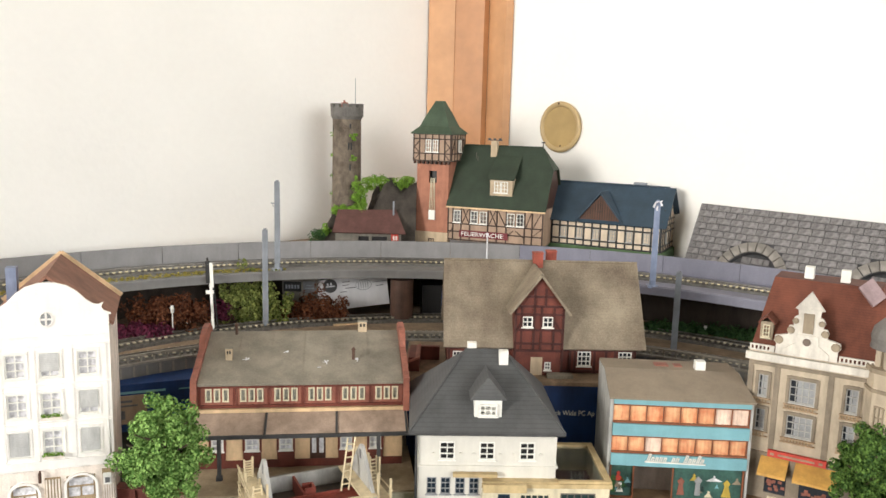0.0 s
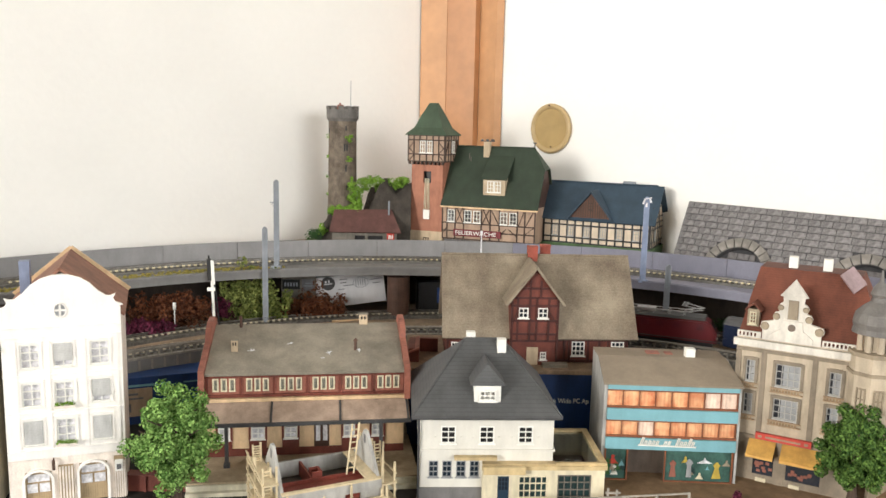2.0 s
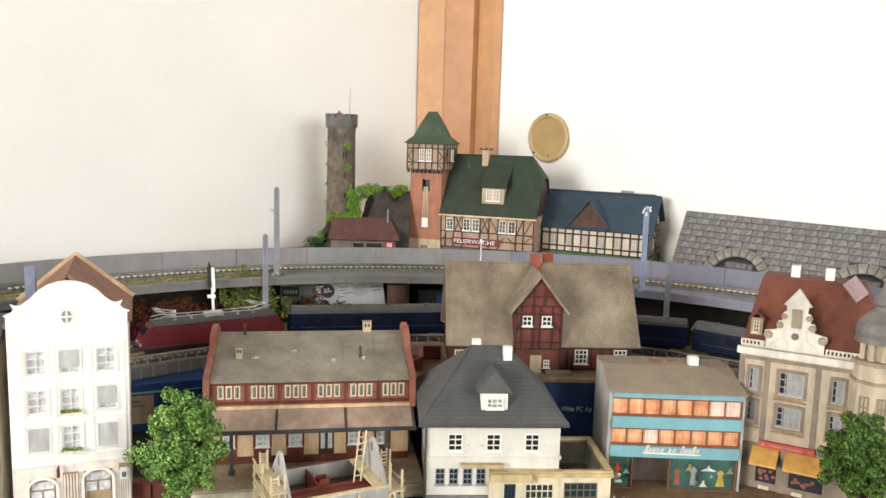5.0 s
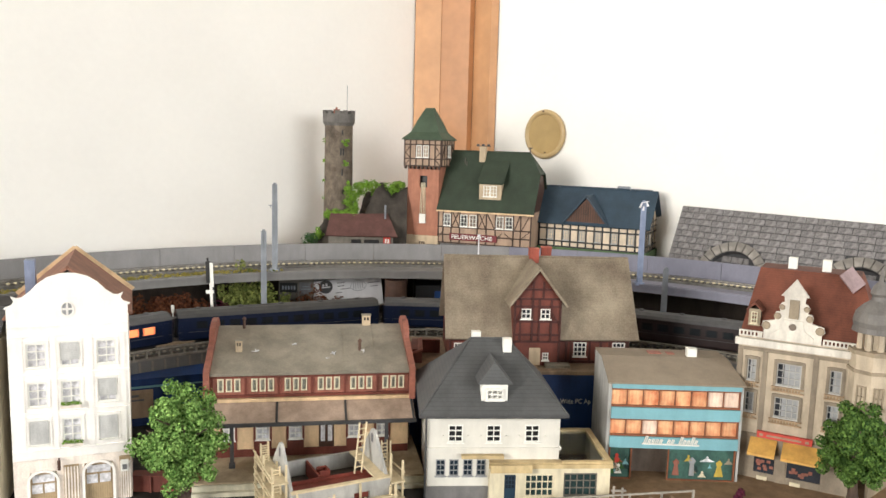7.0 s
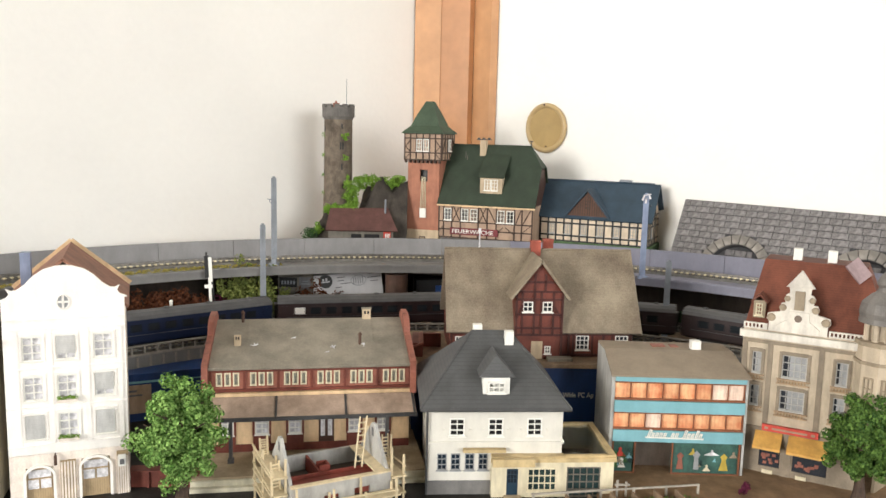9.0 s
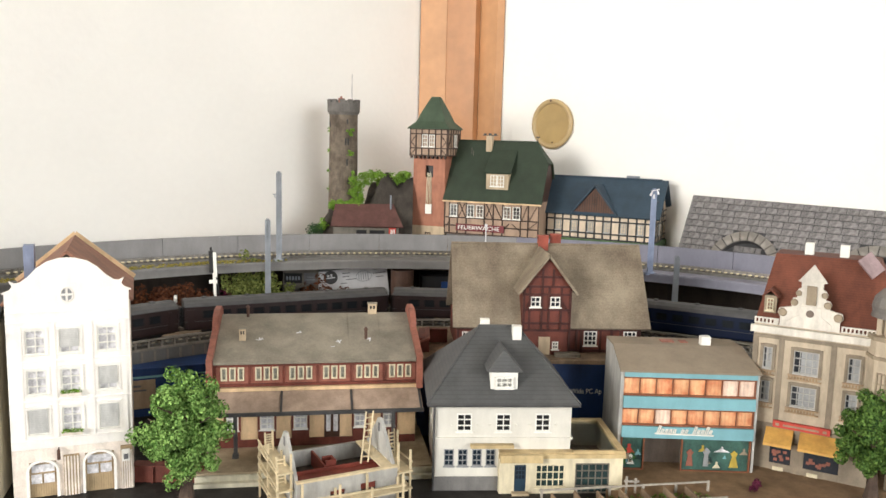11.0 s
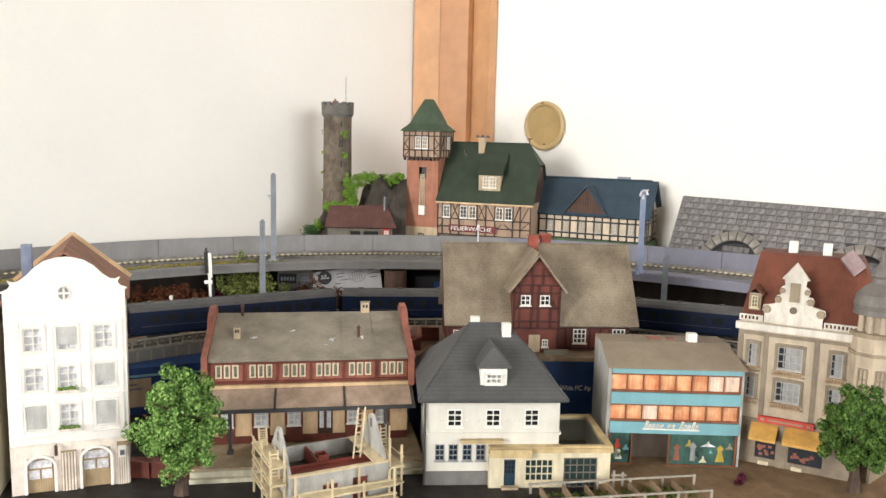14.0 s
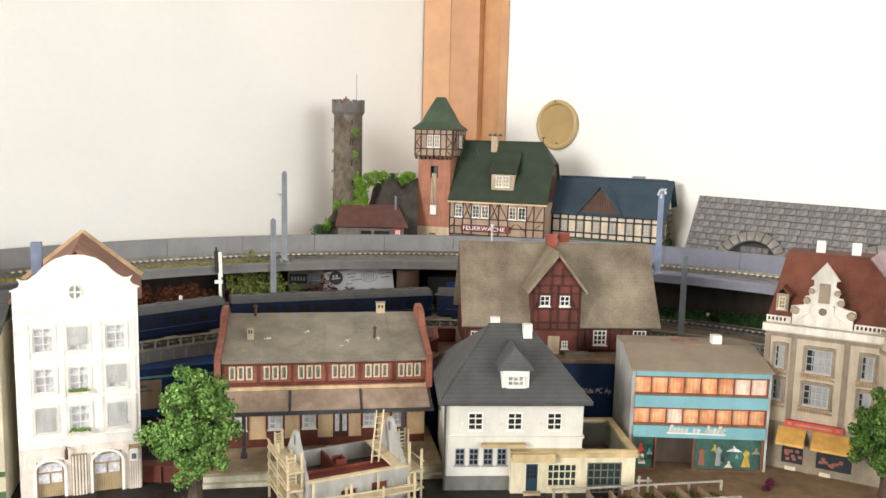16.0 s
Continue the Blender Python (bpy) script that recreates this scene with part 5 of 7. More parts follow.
# ---- the station building ----
st = thing("station_building", pose(-0.2475, 0.768, 0, 0, 0, 7.5), "long two-storey brick station building with platform canopy", "station")
SW, SD, SE, SR = 0.218, 0.105, 0.103, 0.131
bm = bmesh.new()
wins = []
for k in range(6):
    c = 0.0255 + k * 0.0340
    for dx in (-0.0120, -0.0036, 0.0048):
        wins.append((c + dx, c + dx + 0.0064, 0.0825, 0.0965))
holed(bm, SW - 0.012, SE - 0.0765, wins, 0.002, 0.0765, 0.006)
up = part("upper_wall", bm, M_BRICK, st)
for a, b, c, d in wins:
    window(st, a, c, b - a, d - c, M_CREAM, M_STPANE, 1, 1, y=-0.0003, bar=0.0010, sill=False)
for z0, z1 in ((0.0975, 0.0992), (0.0765, 0.0795)):
    part("brick_band", boxes((0.006, SW - 0.006, -0.0022, -0.0001, z0, z1)), M_BRICKRED, up)
for k in range(7):
    x = 0.0081 + k * 0.0340
    part("pilaster", boxes((x - 0.0012, x + 0.0012, -0.0018, -0.0001, 0.0795, 0.0975)), M_BRICKRED, up)
part("cornice", boxes((0.004, SW - 0.004, -0.0050, 0.0, 0.0725, 0.0760)), M_OCHRE, st)
bm = bmesh.new()
low = [(0.0185, 0.0305, 0.030, 0.048), (0.052, 0.066, 0.030, 0.048), (0.086, 0.0995, 0.030, 0.048), (0.117, 0.133, 0.0122, 0.052), (0.148, 0.160, 0.030, 0.048), (0.178, 0.190, 0.030, 0.048)]
holed(bm, SW - 0.012, 0.0642, low, 0.002, 0.012, 0.006)
lw = part("lower_wall", bm, M_OCHRE, st)
bm = bmesh.new()
for a, b, c, d in low:
    if c > 0.02:
        box(bm, a - 0.002, b + 0.002, -0.0012, 0, 0.012, 0.029)
        box(bm, a - 0.0025, a - 0.0005, -0.0012, 0, 0.029, 0.054)
        box(bm, b + 0.0005, b + 0.0025, -0.0012, 0, 0.029, 0.054)
box(bm, 0.006, SW - 0.006, -0.0008, 0, 0.012, 0.020)
part("brick_trim", bm, M_BRICKRED, lw)
for a, b, c, d in low:
    if c > 0.02:
        window(st, a, c, b - a, d - c, M_WHITE, M_PANELIGHT, 2, 3, y=0.0)
dr = part("door", boxes((0.117, 0.133, 0.0003, 0.0014, 0.0122, 0.052)), M_BROWNDOOR, st, "dark brown double door")
part("door_glass", boxes((0.1190, 0.1235, -0.0002, 0.0002, 0.026, 0.048), (0.1265, 0.1310, -0.0002, 0.0002, 0.026, 0.048)), M_PANELIGHT, dr)
for xx in (0.006, SW - 0.008):
    part("side_wall", boxes((xx, xx + 0.002, 0.002, SD, 0.012, SE)), M_BRICK, st)
part("back_wall", boxes((0.008, SW - 0.008, SD - 0.002, SD, 0.012, SE)), M_BRICK, st)
bm = bmesh.new()
slab(bm, [(0.0065, -0.0045, SE), (SW - 0.0065, -0.0045, SE), (SW - 0.0065, 0.092, SR), (0.0065, 0.092, SR)], 0.003)
rf = part("roof_slope", bm, M_FELT, st, "grey-brown felted roof slope with old glue stains")
slopes(st, M_FELT, 0.003, [(0.0065, SD + 0.004, SR - 0.006), (SW - 0.0065, SD + 0.004, SR - 0.006), (SW - 0.0065, 0.092, SR), (0.0065, 0.092, SR)])
bm = bmesh.new()
for k in range(1, 6):
    x = 0.0065 + k * 0.0342
    slab(bm, [(x - 0.0002, -0.004, SE + 0.0002), (x + 0.0002, -0.004, SE + 0.0002), (x + 0.0002, 0.091, SR + 0.0002), (x - 0.0002, 0.091, SR + 0.0002)], 0.0006)
part("roof_seams", bm, M_FELT, rf)
for xx in (0.0, SW - 0.0062):
    bm = bmesh.new()
    prism(bm, [(-0.008, 0.0725), (-0.008, 0.094), (-0.0065, 0.097), (-0.0065, 0.1065), (0.050, 0.1235), (0.052, 0.130), (0.058, 0.1362), (0.070, 0.1402), (0.090, 0.1410), (0.102, 0.1345), (0.1055, 0.125), (0.1055, 0.0725)], "x", xx, xx + 0.0062)
    part("gable_parapet", bm, M_BRICK, st, "stepped brick gable parapet")
for xx, yy, zz, w in ((0.0290, 0.036, 0.1145, 0.0066), (0.1675, 0.088, 0.129, 0.0095)):
    c = part("chimney", boxes((xx, xx + w, yy, yy + 0.006, zz - 0.003, zz + 0.0125)), M_CREAMFILL, st, "cream chimney")
    part("chimney_opening", boxes((xx + w * 0.2, xx + w * 0.42, yy - 0.0004, yy, zz + 0.007, zz + 0.0105), (xx + w * 0.58, xx + w * 0.8, yy - 0.0004, yy, zz + 0.007, zz + 0.0105)), M_BLACK, c)
    part("chimney_cap", boxes((xx - 0.0008, xx + w + 0.0008, yy - 0.0008, yy + 0.0068, zz + 0.0126, zz + 0.0136)), M_FELT, c)
for xx, yy, zz in ((0.0345, 0.086, 0.129), (0.1615, 0.036, 0.1145)):
    bm = bmesh.new()
    cyl(bm, (xx, yy, zz - 0.002), (xx, yy, zz + 0.0105), 0.0016, n=10)
    cyl(bm, (xx, yy, zz + 0.0105), (xx, yy, zz + 0.0132), 0.0027, 0.0006, n=10)
    part("vent_pipe", bm, M_RUST, st)
for xx, yy, rr in ((0.133, 0.030, 0.0035), (0.166, 0.033, 0.0035), (0.09, 0.05, 0.003), (0.05, 0.036, 0.004), (0.126, 0.021, 0.002)):
    bm = bmesh.new()
    zz = SE + (SR - SE) * (yy + 0.0045) / 0.0965
    for k in range(4):
        a = rng.uniform(0, 6.28)
        beam(bm, (xx, yy, zz + 0.0004), (xx + rr * math.cos(a), yy + rr * math.sin(a), zz + 0.0008 + 0.29 * rr * math.sin(a)), 0.0011, 0.0004)
    part("glue_remnant", bm, M_PAPER, rf)
bm = bmesh.new()
slab(bm, [(0.002, -0.030, 0.0585), (SW - 0.002, -0.030, 0.0585), (SW - 0.002, 0.0, 0.0735), (0.002, 0.0, 0.0735)], 0.0016)
cn_ = part("canopy", bm, M_CANOPY, st, "brown translucent platform canopy")
bm = bmesh.new()
for k in range(4):
    x = 0.003 + k * 0.0700
    slab(bm, [(x, -0.0305, 0.0595), (x + 0.0022, -0.0305, 0.0595), (x + 0.0022, 0.0, 0.0745), (x, 0.0, 0.0745)], 0.0016)
box(bm, 0.0015, SW - 0.0015, -0.0322, -0.0300, 0.0555, 0.0592)
part("canopy_ribs", bm, M_DARKGREY, cn_)
for xx in (0.030, 0.186):
    p = part("canopy_post", boxes((xx - 0.0018, xx + 0.0018, -0.0295, -0.0260, 0.012, 0.0560)), M_DARKGREY, st)
    part("post_foot", boxes((xx - 0.003, xx + 0.003, -0.0305, -0.025, 0.0122, 0.0165)), M_DARKGREY, p)
pl = thing("platform", pose(-0.2475, 0.768, 0, 0, 0, 7.5), "tan station platform with pale edge stones", "platform")
part("surface", boxes((-0.004, SW + 0.004, -0.062, SD, 0.0004, 0.0118)), M_PLATFORM, pl)
part("edge", boxes((-0.0045, SW + 0.0045, -0.0645, -0.0622, 0.0004, 0.0100)), M_PLATEDGE, pl)
part("edge", boxes((-0.0045, SW + 0.0045, -0.0700, -0.0647, 0.0004, 0.0045)), M_PLATEDGE, pl)
lwall = single("low_wall", boxes((-0.302, -0.238, 0.712, 0.722, 0.0005, 0.016), (-0.286, -0.284, 0.710, 0.712, 0.0005, 0.0165), (-0.304, -0.238, 0.7105, 0.7235, 0.0161, 0.0175)), M_BRICKRED, "low dark red brick wall beside the tall house", "wall")

# ---- the tall pale house ----
ph = thing("tall_gabled_house", pose(-0.3945, 0.6710, 0, 0, 0, 19), "tall pale town house with curved baroque gable and roller blinds", "house")
PW, PE, PD = 0.1005, 0.188, 0.115
cols = (0.0145, 0.0420, 0.0730)
holes = []
for zi, (z0, h) in enumerate(((0.060, 0.0235), (0.0965, 0.0225), (0.1330, 0.0225))):
    for x in cols:
        holes.append((x, x + 0.0165, z0, z0 + h))
holes_low = [(0.013, 0.0355, -0.001, 0.034), (0.059, 0.0835, -0.001, 0.038)]
bm = bmesh.new()
holed(bm, PW, PE - 0.046, holes, 0.003, 0.046)
fw = part("facade", bm, M_PHFRONT, ph, "pale plaster facade, brightly lit")
gab = [(-0.0015, PE), (-0.0015, PE + 0.0010), (0.0045, PE + 0.0035), (0.0065, PE + 0.0068), (0.0042, PE + 0.0112), (0.0085, PE + 0.0094), (0.0125, PE + 0.0098), (0.019, PE + 0.0145), (0.026, PE + 0.022), (0.034, PE + 0.0275), (0.044, PE + 0.0305), (0.0515, PE + 0.031)]
gab = gab + [(0.1010 - x, z) for x, z in gab[:-1][::-1]]
bm = bmesh.new()
prism(bm, gab, "y", 0, 0.003)
part("gable", bm, M_PHFRONT, fw)
bm = bmesh.new()
for z in (0.0545, 0.0905, 0.1265, 0.162, 0.1710):
    box(bm, 0, PW, -0.0012, 0, z - 0.0008, z + 0.0008)
for x in (0.0095, 0.0365, 0.0670, 0.0950):
    box(bm, x - 0.0022, x + 0.0022, -0.0008, 0, 0.0553, 0.1612)
for a, b, c, d in holes:
    box(bm, a - 0.002, b + 0.002, -0.0016, 0, d + 0.0012, d + 0.0028)
    box(bm, a - 0.0018, a - 0.0006, -0.0010, 0, c, d)
    box(bm, b + 0.0006, b + 0.0018, -0.0010, 0, c, d)
part("mouldings", bm, M_PHFRONT, fw)
k = 0
for a, b, c, d in holes:
    style = {0: M_PANEGREY, 2: M_PANEGREY, 5: M_PANEGREY, 7: M_PANEGREY}.get(k)
    window(ph, a, c, b - a, d - c, M_WHITE, M_PANELIGHT, 2, 3, y=0.0006)
    if style:
        lowz = c + (0.006 if k in (5, 7) else 0.0015)
        part("roller_blind", boxes((a + 0.0006, b - 0.0006, -0.0012, 0.0, lowz, d - 0.0004)), M_BLIND, ph)
    k += 1
for x, z in ((0.0425, 0.060), (0.0425, 0.0965)):
    fbx = part("window_box", boxes((x - 0.001, x + 0.016, -0.005, -0.0019, z - 0.0022, z + 0.0004)), M_PHBASE, ph)
    foliage("flower_clump", rng, [(x + 0.0015 * i, -0.004, z + 0.0022 + rng.uniform(-.001, .001)) for i in range(11)], 0.0018, 12, 0.0009, M_IVY, fbx)
bm = bmesh.new()
nseg = 20
for i in range(nseg):
    a = i * math.tau / nseg
    cyl(bm, (0.0495 + 0.0052 * math.cos(a), -0.0004, 0.1860 + 0.0066 * math.sin(a)), (0.0495 + 0.0052 * math.cos(a + math.tau / nseg), -0.0004, 0.1860 + 0.0066 * math.sin(a + math.tau / nseg)), 0.0007, n=5)
box(bm, 0.0488, 0.0502, -0.001, 0, 0.1795, 0.1925)
box(bm, 0.0443, 0.0547, -0.001, 0, 0.1853, 0.1867)
ow = part("oval_window", bm, M_PHFRONT, ph)
for sx in (-1, 1):
    for sz in (-1, 1):
        bm = bmesh.new()
        prism(bm, [(0.0495 + sx * 0.0010, 0.1860 + sz * 0.0010), (0.0495 + sx * 0.0044, 0.1860 + sz * 0.0010), (0.0495 + sx * 0.0034, 0.1860 + sz * 0.0040), (0.0495 + sx * 0.0010, 0.1860 + sz * 0.0056)], "y", -0.0004, -0.0001)
        part("pane", bm, M_PANEGREY, ow)
bm = bmesh.new()
holed(bm, PW, 0.0465, holes_low, 0.004, -0.0003 + 0.0003)
bs = part("ground_storey", bm, M_PHBASE, ph, "pinkish stone ground storey")
for a, b, c, d in holes_low:
    g = part("arched_door", boxes((a, b, 0.0018, 0.0030, 0.0003, d)), M_TANWOOD, ph, "tan wooden arched door")
    bm = bmesh.new()
    r = (b - a) / 2
    for i in range(9):
        t0, t1 = math.pi * i / 9, math.pi * (i + 1) / 9
        beam(bm, ((a + b) / 2 + math.cos(t0) * (r + 0.001), -0.0008, d - r * 0.72 + math.sin(t0) * (r * 0.85)), ((a + b) / 2 + math.cos(t1) * (r + 0.001), -0.0008, d - r * 0.72 + math.sin(t1) * (r * 0.85)), 0.0030, 0.0022)
    for xx in (a - 0.001, b + 0.001):
        box(bm, xx - 0.0012, xx + 0.0012, -0.0018, 0.0, 0.0003, d - r * 0.72)
    part("door_surround", bm, M_PHFRONT, ph)
    for xx in (a + 0.0015, (a + b) / 2 + 0.0006):
        part("door_panel", boxes((xx, xx + r - 0.0026, 0.0008, 0.0017, d - 0.0205, d - 0.012)), M_PANELIGHT, g)
    part("transom", boxes((a + 0.002, b - 0.002, 0.0008, 0.0017, d - 0.010, d - 0.003)), M_PANELIGHT, g)
for x0, x1 in ((0.0415, 0.0545), (0.0895, 0.0995)):
    part("ribbed_shutter", boxes((x0, x1, -0.0020, -0.0002, 0.0003, 0.0385 if x0 < 0.08 else 0.042)), M_TANWOOD, ph)
    bm = bmesh.new()
    for i in range(5):
        xx = x0 + (x1 - x0) * (i + 0.5) / 5
        box(bm, xx - 0.0007, xx + 0.0007, -0.0028, -0.0021, 0.0005, 0.0375)
    part("shutter_ribs", bm, M_PHBASE, ph)
nt = part("notice", boxes((0.0905, 0.0975, -0.0036, -0.0029, 0.0275, 0.0390)), M_WHITE, ph, "small white notice with dark print")
part("lettering", boxes((0.092, 0.096, -0.0042, -0.0037, 0.0295, 0.0345)), M_INK, nt)
bm = bmesh.new()
cyl(bm, (0.038, -0.004, 0.036), (0.038, -0.004, 0.045), 0.0014, n=8)
beam(bm, (0.038, -0.004, 0.0455), (0.038, 0.0, 0.0455), 0.0012, 0.0012)
part("wall_lantern", bm, M_RUST, ph)
for x0, x1 in ((0.0, 0.003), (PW - 0.003, PW)):
    part("side_wall", boxes((x0, x1, 0.0042, PD, 0, PE - 0.012)), M_PHBASE, ph)
bm = bmesh.new()
prism(bm, [(0, 0), (PW, 0), (PW, PE - 0.012), (PW / 2, 0.220), (0, PE - 0.012)], "y", PD - 0.003, PD)
part("back_wall", bm, M_PHFRONT, ph)
bm = bmesh.new()
for sgn in (-1, 1):
    slab(bm, [(PW / 2, 0.006, 0.2245), (PW / 2 + sgn * (PW / 2 + 0.004), 0.006, PE - 0.010), (PW / 2 + sgn * (PW / 2 + 0.004), PD + 0.004, PE - 0.010), (PW / 2, PD + 0.004, 0.2245)], 0.0025)
part("roof", bm, M_BROWNROOF, ph)
bm = bmesh.new()
for sgn in (-1, 1):
    beam(bm, (PW / 2, PD + 0.005, 0.2260), (PW / 2 + sgn * (PW / 2 + 0.005), PD + 0.005, PE - 0.0085), 0.004, 0.004)
part("verge_board", bm, M_OCHRE, ph)
bm = bmesh.new()
box(bm, 0.010, 0.019, 0.055, 0.066, 0.185, 0.223)
part("chimney", bm, M_MASTBLUE, ph, "blue-grey chimney")

nb = thing("neighbour_house", pose(-0.505, 0.640, 0, 0, 0, 14), "cream house with green trim and grey roof beside the tall house", "house")
bm = bmesh.new()
hs = [(x, x + 0.014, z, z + 0.022) for x in (0.010, 0.042, 0.076) for z in (0.036, 0.076, 0.116)]
holed(bm, 0.104, 0.156, hs, 0.003)
part("facade", bm, M_PALEYELLOW, nb)
for a, b, c, d in hs:
    window(nb, a, c, b - a, d - c, M_WHITE, M_PANELIGHT, 2, 2, y=0.0005)
part("green_band", boxes((0, 0.104, -0.0020, -0.0002, 0.026, 0.030), (0, 0.104, -0.0010, -0.0002, 0.0003, 0.012)), M_BASEGREEN, nb)
part("body", boxes((0.0, 0.104, 0.0032, 0.10, 0, 0.156)), M_PALEYELLOW, nb)
bm = bmesh.new()
slab(bm, [(-0.004, -0.006, 0.155), (0.107, -0.006, 0.155), (0.107, 0.05, 0.182), (-0.004, 0.05, 0.182)], 0.0025)
slab(bm, [(-0.004, 0.106, 0.155), (0.107, 0.106, 0.155), (0.107, 0.05, 0.182), (-0.004, 0.05, 0.182)], 0.0025)
part("roof", bm, M_GREYROOF, nb)

# ---- the white villa ----
wh = thing("white_villa", pose(-0.018, 0.7030, 0, 0, 0, 2.0), "white two-storey villa with grey hipped roof and flat annex", "house")
VW, VD, VE = 0.1285, 0.125, 0.0885
w1 = [(0.0195, 0.0340, 0.0580, 0.0755), (0.0565, 0.0710, 0.0580, 0.0755), (0.0940, 0.1085, 0.0580, 0.0755)]
w2 = [(0.0085, 0.0175, 0.0240, 0.0405), (0.0215, 0.0305, 0.0240, 0.0405), (0.0350, 0.0440, 0.0240, 0.0405), (0.0480, 0.0570, 0.0240, 0.0405)]
bm = bmesh.new()
holed(bm, VW, VE, w1 + w2, 0.003)
vw = part("wall", bm, M_VILLA, wh)
walls(wh, M_VILLA, (0, 0.003, 0.003, VD, 0, VE), (VW - 0.003, VW, 0.003, VD, 0, VE), (0.003, VW - 0.003, VD - 0.003, VD, 0, VE))
part("string_course", boxes((-0.0018, VW + 0.0018, -0.0018, -0.0001, 0.0505, 0.0525), (VW, VW + 0.0018, 0, VD, 0.0505, 0.0525), (-0.0018, 0, 0, VD, 0.0505, 0.0525)), M_VILLA, vw)
part("plinth", boxes((-0.001, 0.0605, -0.0016, -0.0001, 0.0, 0.0135)), M_PLINTH, vw)
for a, b, c, d in w1:
    window(wh, a, c, b - a, d - c, M_WHITE, M_BLACK, 2, 3, y=0.0, bar=0.0009)
    for xx in (a - 0.005, b + 0.005):
        bm = bmesh.new()
        cyl(bm, (xx, 0, c + 0.006), (xx, -0.0016, c + 0.006), 0.0012, n=8)
        part("shutter_stop", bm, M_VILLA, wh)
for a, b, c, d in w2:
    window(wh, a, c, b - a, d - c, M_PANEGREY, M_BLUEDOOR, 2, 3, y=0.0, bar=0.0006)
cx0, cx1, cy = VW / 2 - 0.019, VW / 2 + 0.019, VD / 2
E0, E1, F0, F1, ZE, ZR = -0.009, VW + 0.006, -0.009, VD + 0.010, VE - 0.001, 0.1455
bm = bmesh.new()
slopes(wh, M_GREYROOF, 0.002, [(E0, F0, ZE), (E1, F0, ZE), (cx1, cy, ZR), (cx0, cy, ZR)], [(E1, F1, ZE), (E0, F1, ZE), (cx0, cy, ZR), (cx1, cy, ZR)],
       [(E1, F0, ZE), (E1, F1, ZE), (cx1, cy, ZR)], [(E0, F1, ZE), (E0, F0, ZE), (cx0, cy, ZR)], label="grey tiled hipped roof slope")
box(bm, E0 + 0.001, E1 - 0.001, F0 + 0.001, F1 - 0.001, ZE - 0.0022, ZE - 0.0012)
vr = part("soffit", bm, M_DARKGREY, wh)
bm = bmesh.new()
for a, b in (((E0, F0, ZE), (cx0, cy, ZR)), ((E1, F0, ZE), (cx1, cy, ZR)), ((cx0, cy, ZR), (cx1, cy, ZR))):
    beam(bm, a, b, 0.0016, 0.0016)
part("hip_tiles", bm, M_GREYROOF, vr)
bm = bmesh.new()
cyl(bm, (E0, F0 - 0.0005, ZE - 0.0012), (E1, F0 - 0.0005, ZE - 0.0012), 0.0014, n=8)
part("gutter", bm, M_DARKGREY, vr)
bm = bmesh.new()
cyl(bm, (-0.0018, -0.002, 0.0005), (-0.0018, -0.002, ZE - 0.002), 0.0011, n=8)
part("downpipe", bm, M_DARKGREY, wh)
for xx, yy, h0, h1, w in ((cx0 + 0.002, cy + 0.004, 0.138, 0.1505, 0.009), (cx1 - 0.006, cy - 0.014, 0.120, 0.1480, 0.0088)):
    part("chimney", boxes((xx, xx + w, yy, yy + 0.008, h0 - 0.006, h1)), M_WHITE, wh, "white chimney")
dx = 0.0625
dm = part("dormer", boxes((dx - 0.0115, dx + 0.0140, 0.004, 0.030, 0.0955, 0.1165)), M_WHITE, wh)
window(wh, dx - 0.0070, 0.0995, 0.0165, 0.0110, M_WHITE, M_PANEGREY, 3, 2, y=0.0022, bar=0.0011)
bm = bmesh.new()
xm = dx + 0.00125
for sgn in (-1, 1):
    slab(bm, [(xm, 0.010, 0.1345), (xm + sgn * 0.0170, 0.0005, 0.1155), (xm + sgn * 0.0170, 0.028, 0.1155), (xm, 0.045, 0.1345)], 0.0014)
slab(bm, [(xm - 0.0170, 0.0005, 0.1155), (xm + 0.0170, 0.0005, 0.1155), (xm, 0.010, 0.1345)], 0.0014)
part("dormer_roof", bm, M_GREYROOF, dm)
# annex with terrace
AX0, AX1, AY0, AY1, AZ = 0.0600, 0.1780, -0.0090, 0.080, 0.0385
an = part("annex_wall", (lambda b: (holed(b, AX1 - AX0, AZ, [(0.0745, 0.0855, -0.001, 0.0285), (0.0945, 0.1225, 0.0065, 0.0290), (0.1325, 0.1650, -0.001, 0.0300)], 0.003, 0, AX0), b)[1])(bmesh.new()), M_CREAM, wh, "cream annex wall", m=Matrix.Translation((0, AY0, 0)))
for r in ((AX1 - 0.003, AX1, AY0 + 0.003, AY1, 0, AZ), (VW, AX1 - 0.003, AY1 - 0.003, AY1, 0, AZ), (AX0, AX0 + 0.003, AY0 + 0.003, 0, 0, AZ)):
    part("annex_side", boxes(r), M_CREAM, wh)
part("annex_fascia", boxes((AX0 - 0.001, AX1 + 0.002, AY0 - 0.0022, AY0 - 0.0002, AZ - 0.003, AZ + 0.001), (AX1 - 0.004, AX1 + 0.002, AY0, AY1 + 0.002, AZ, AZ + 0.0032), (VW + 0.002, AX1 - 0.004, AY1 - 0.004, AY1 + 0.002, AZ, AZ + 0.0032), (VW + 0.002, AX1 - 0.004, AY0, AY0 + 0.004, AZ, AZ + 0.0032)), M_YCREAM, wh, "yellowed parapet")
part("annex_roof", boxes((AX0, VW + 0.002, AY0, -0.0002, AZ + 0.0002, AZ + 0.0020)), M_YCREAM, wh)
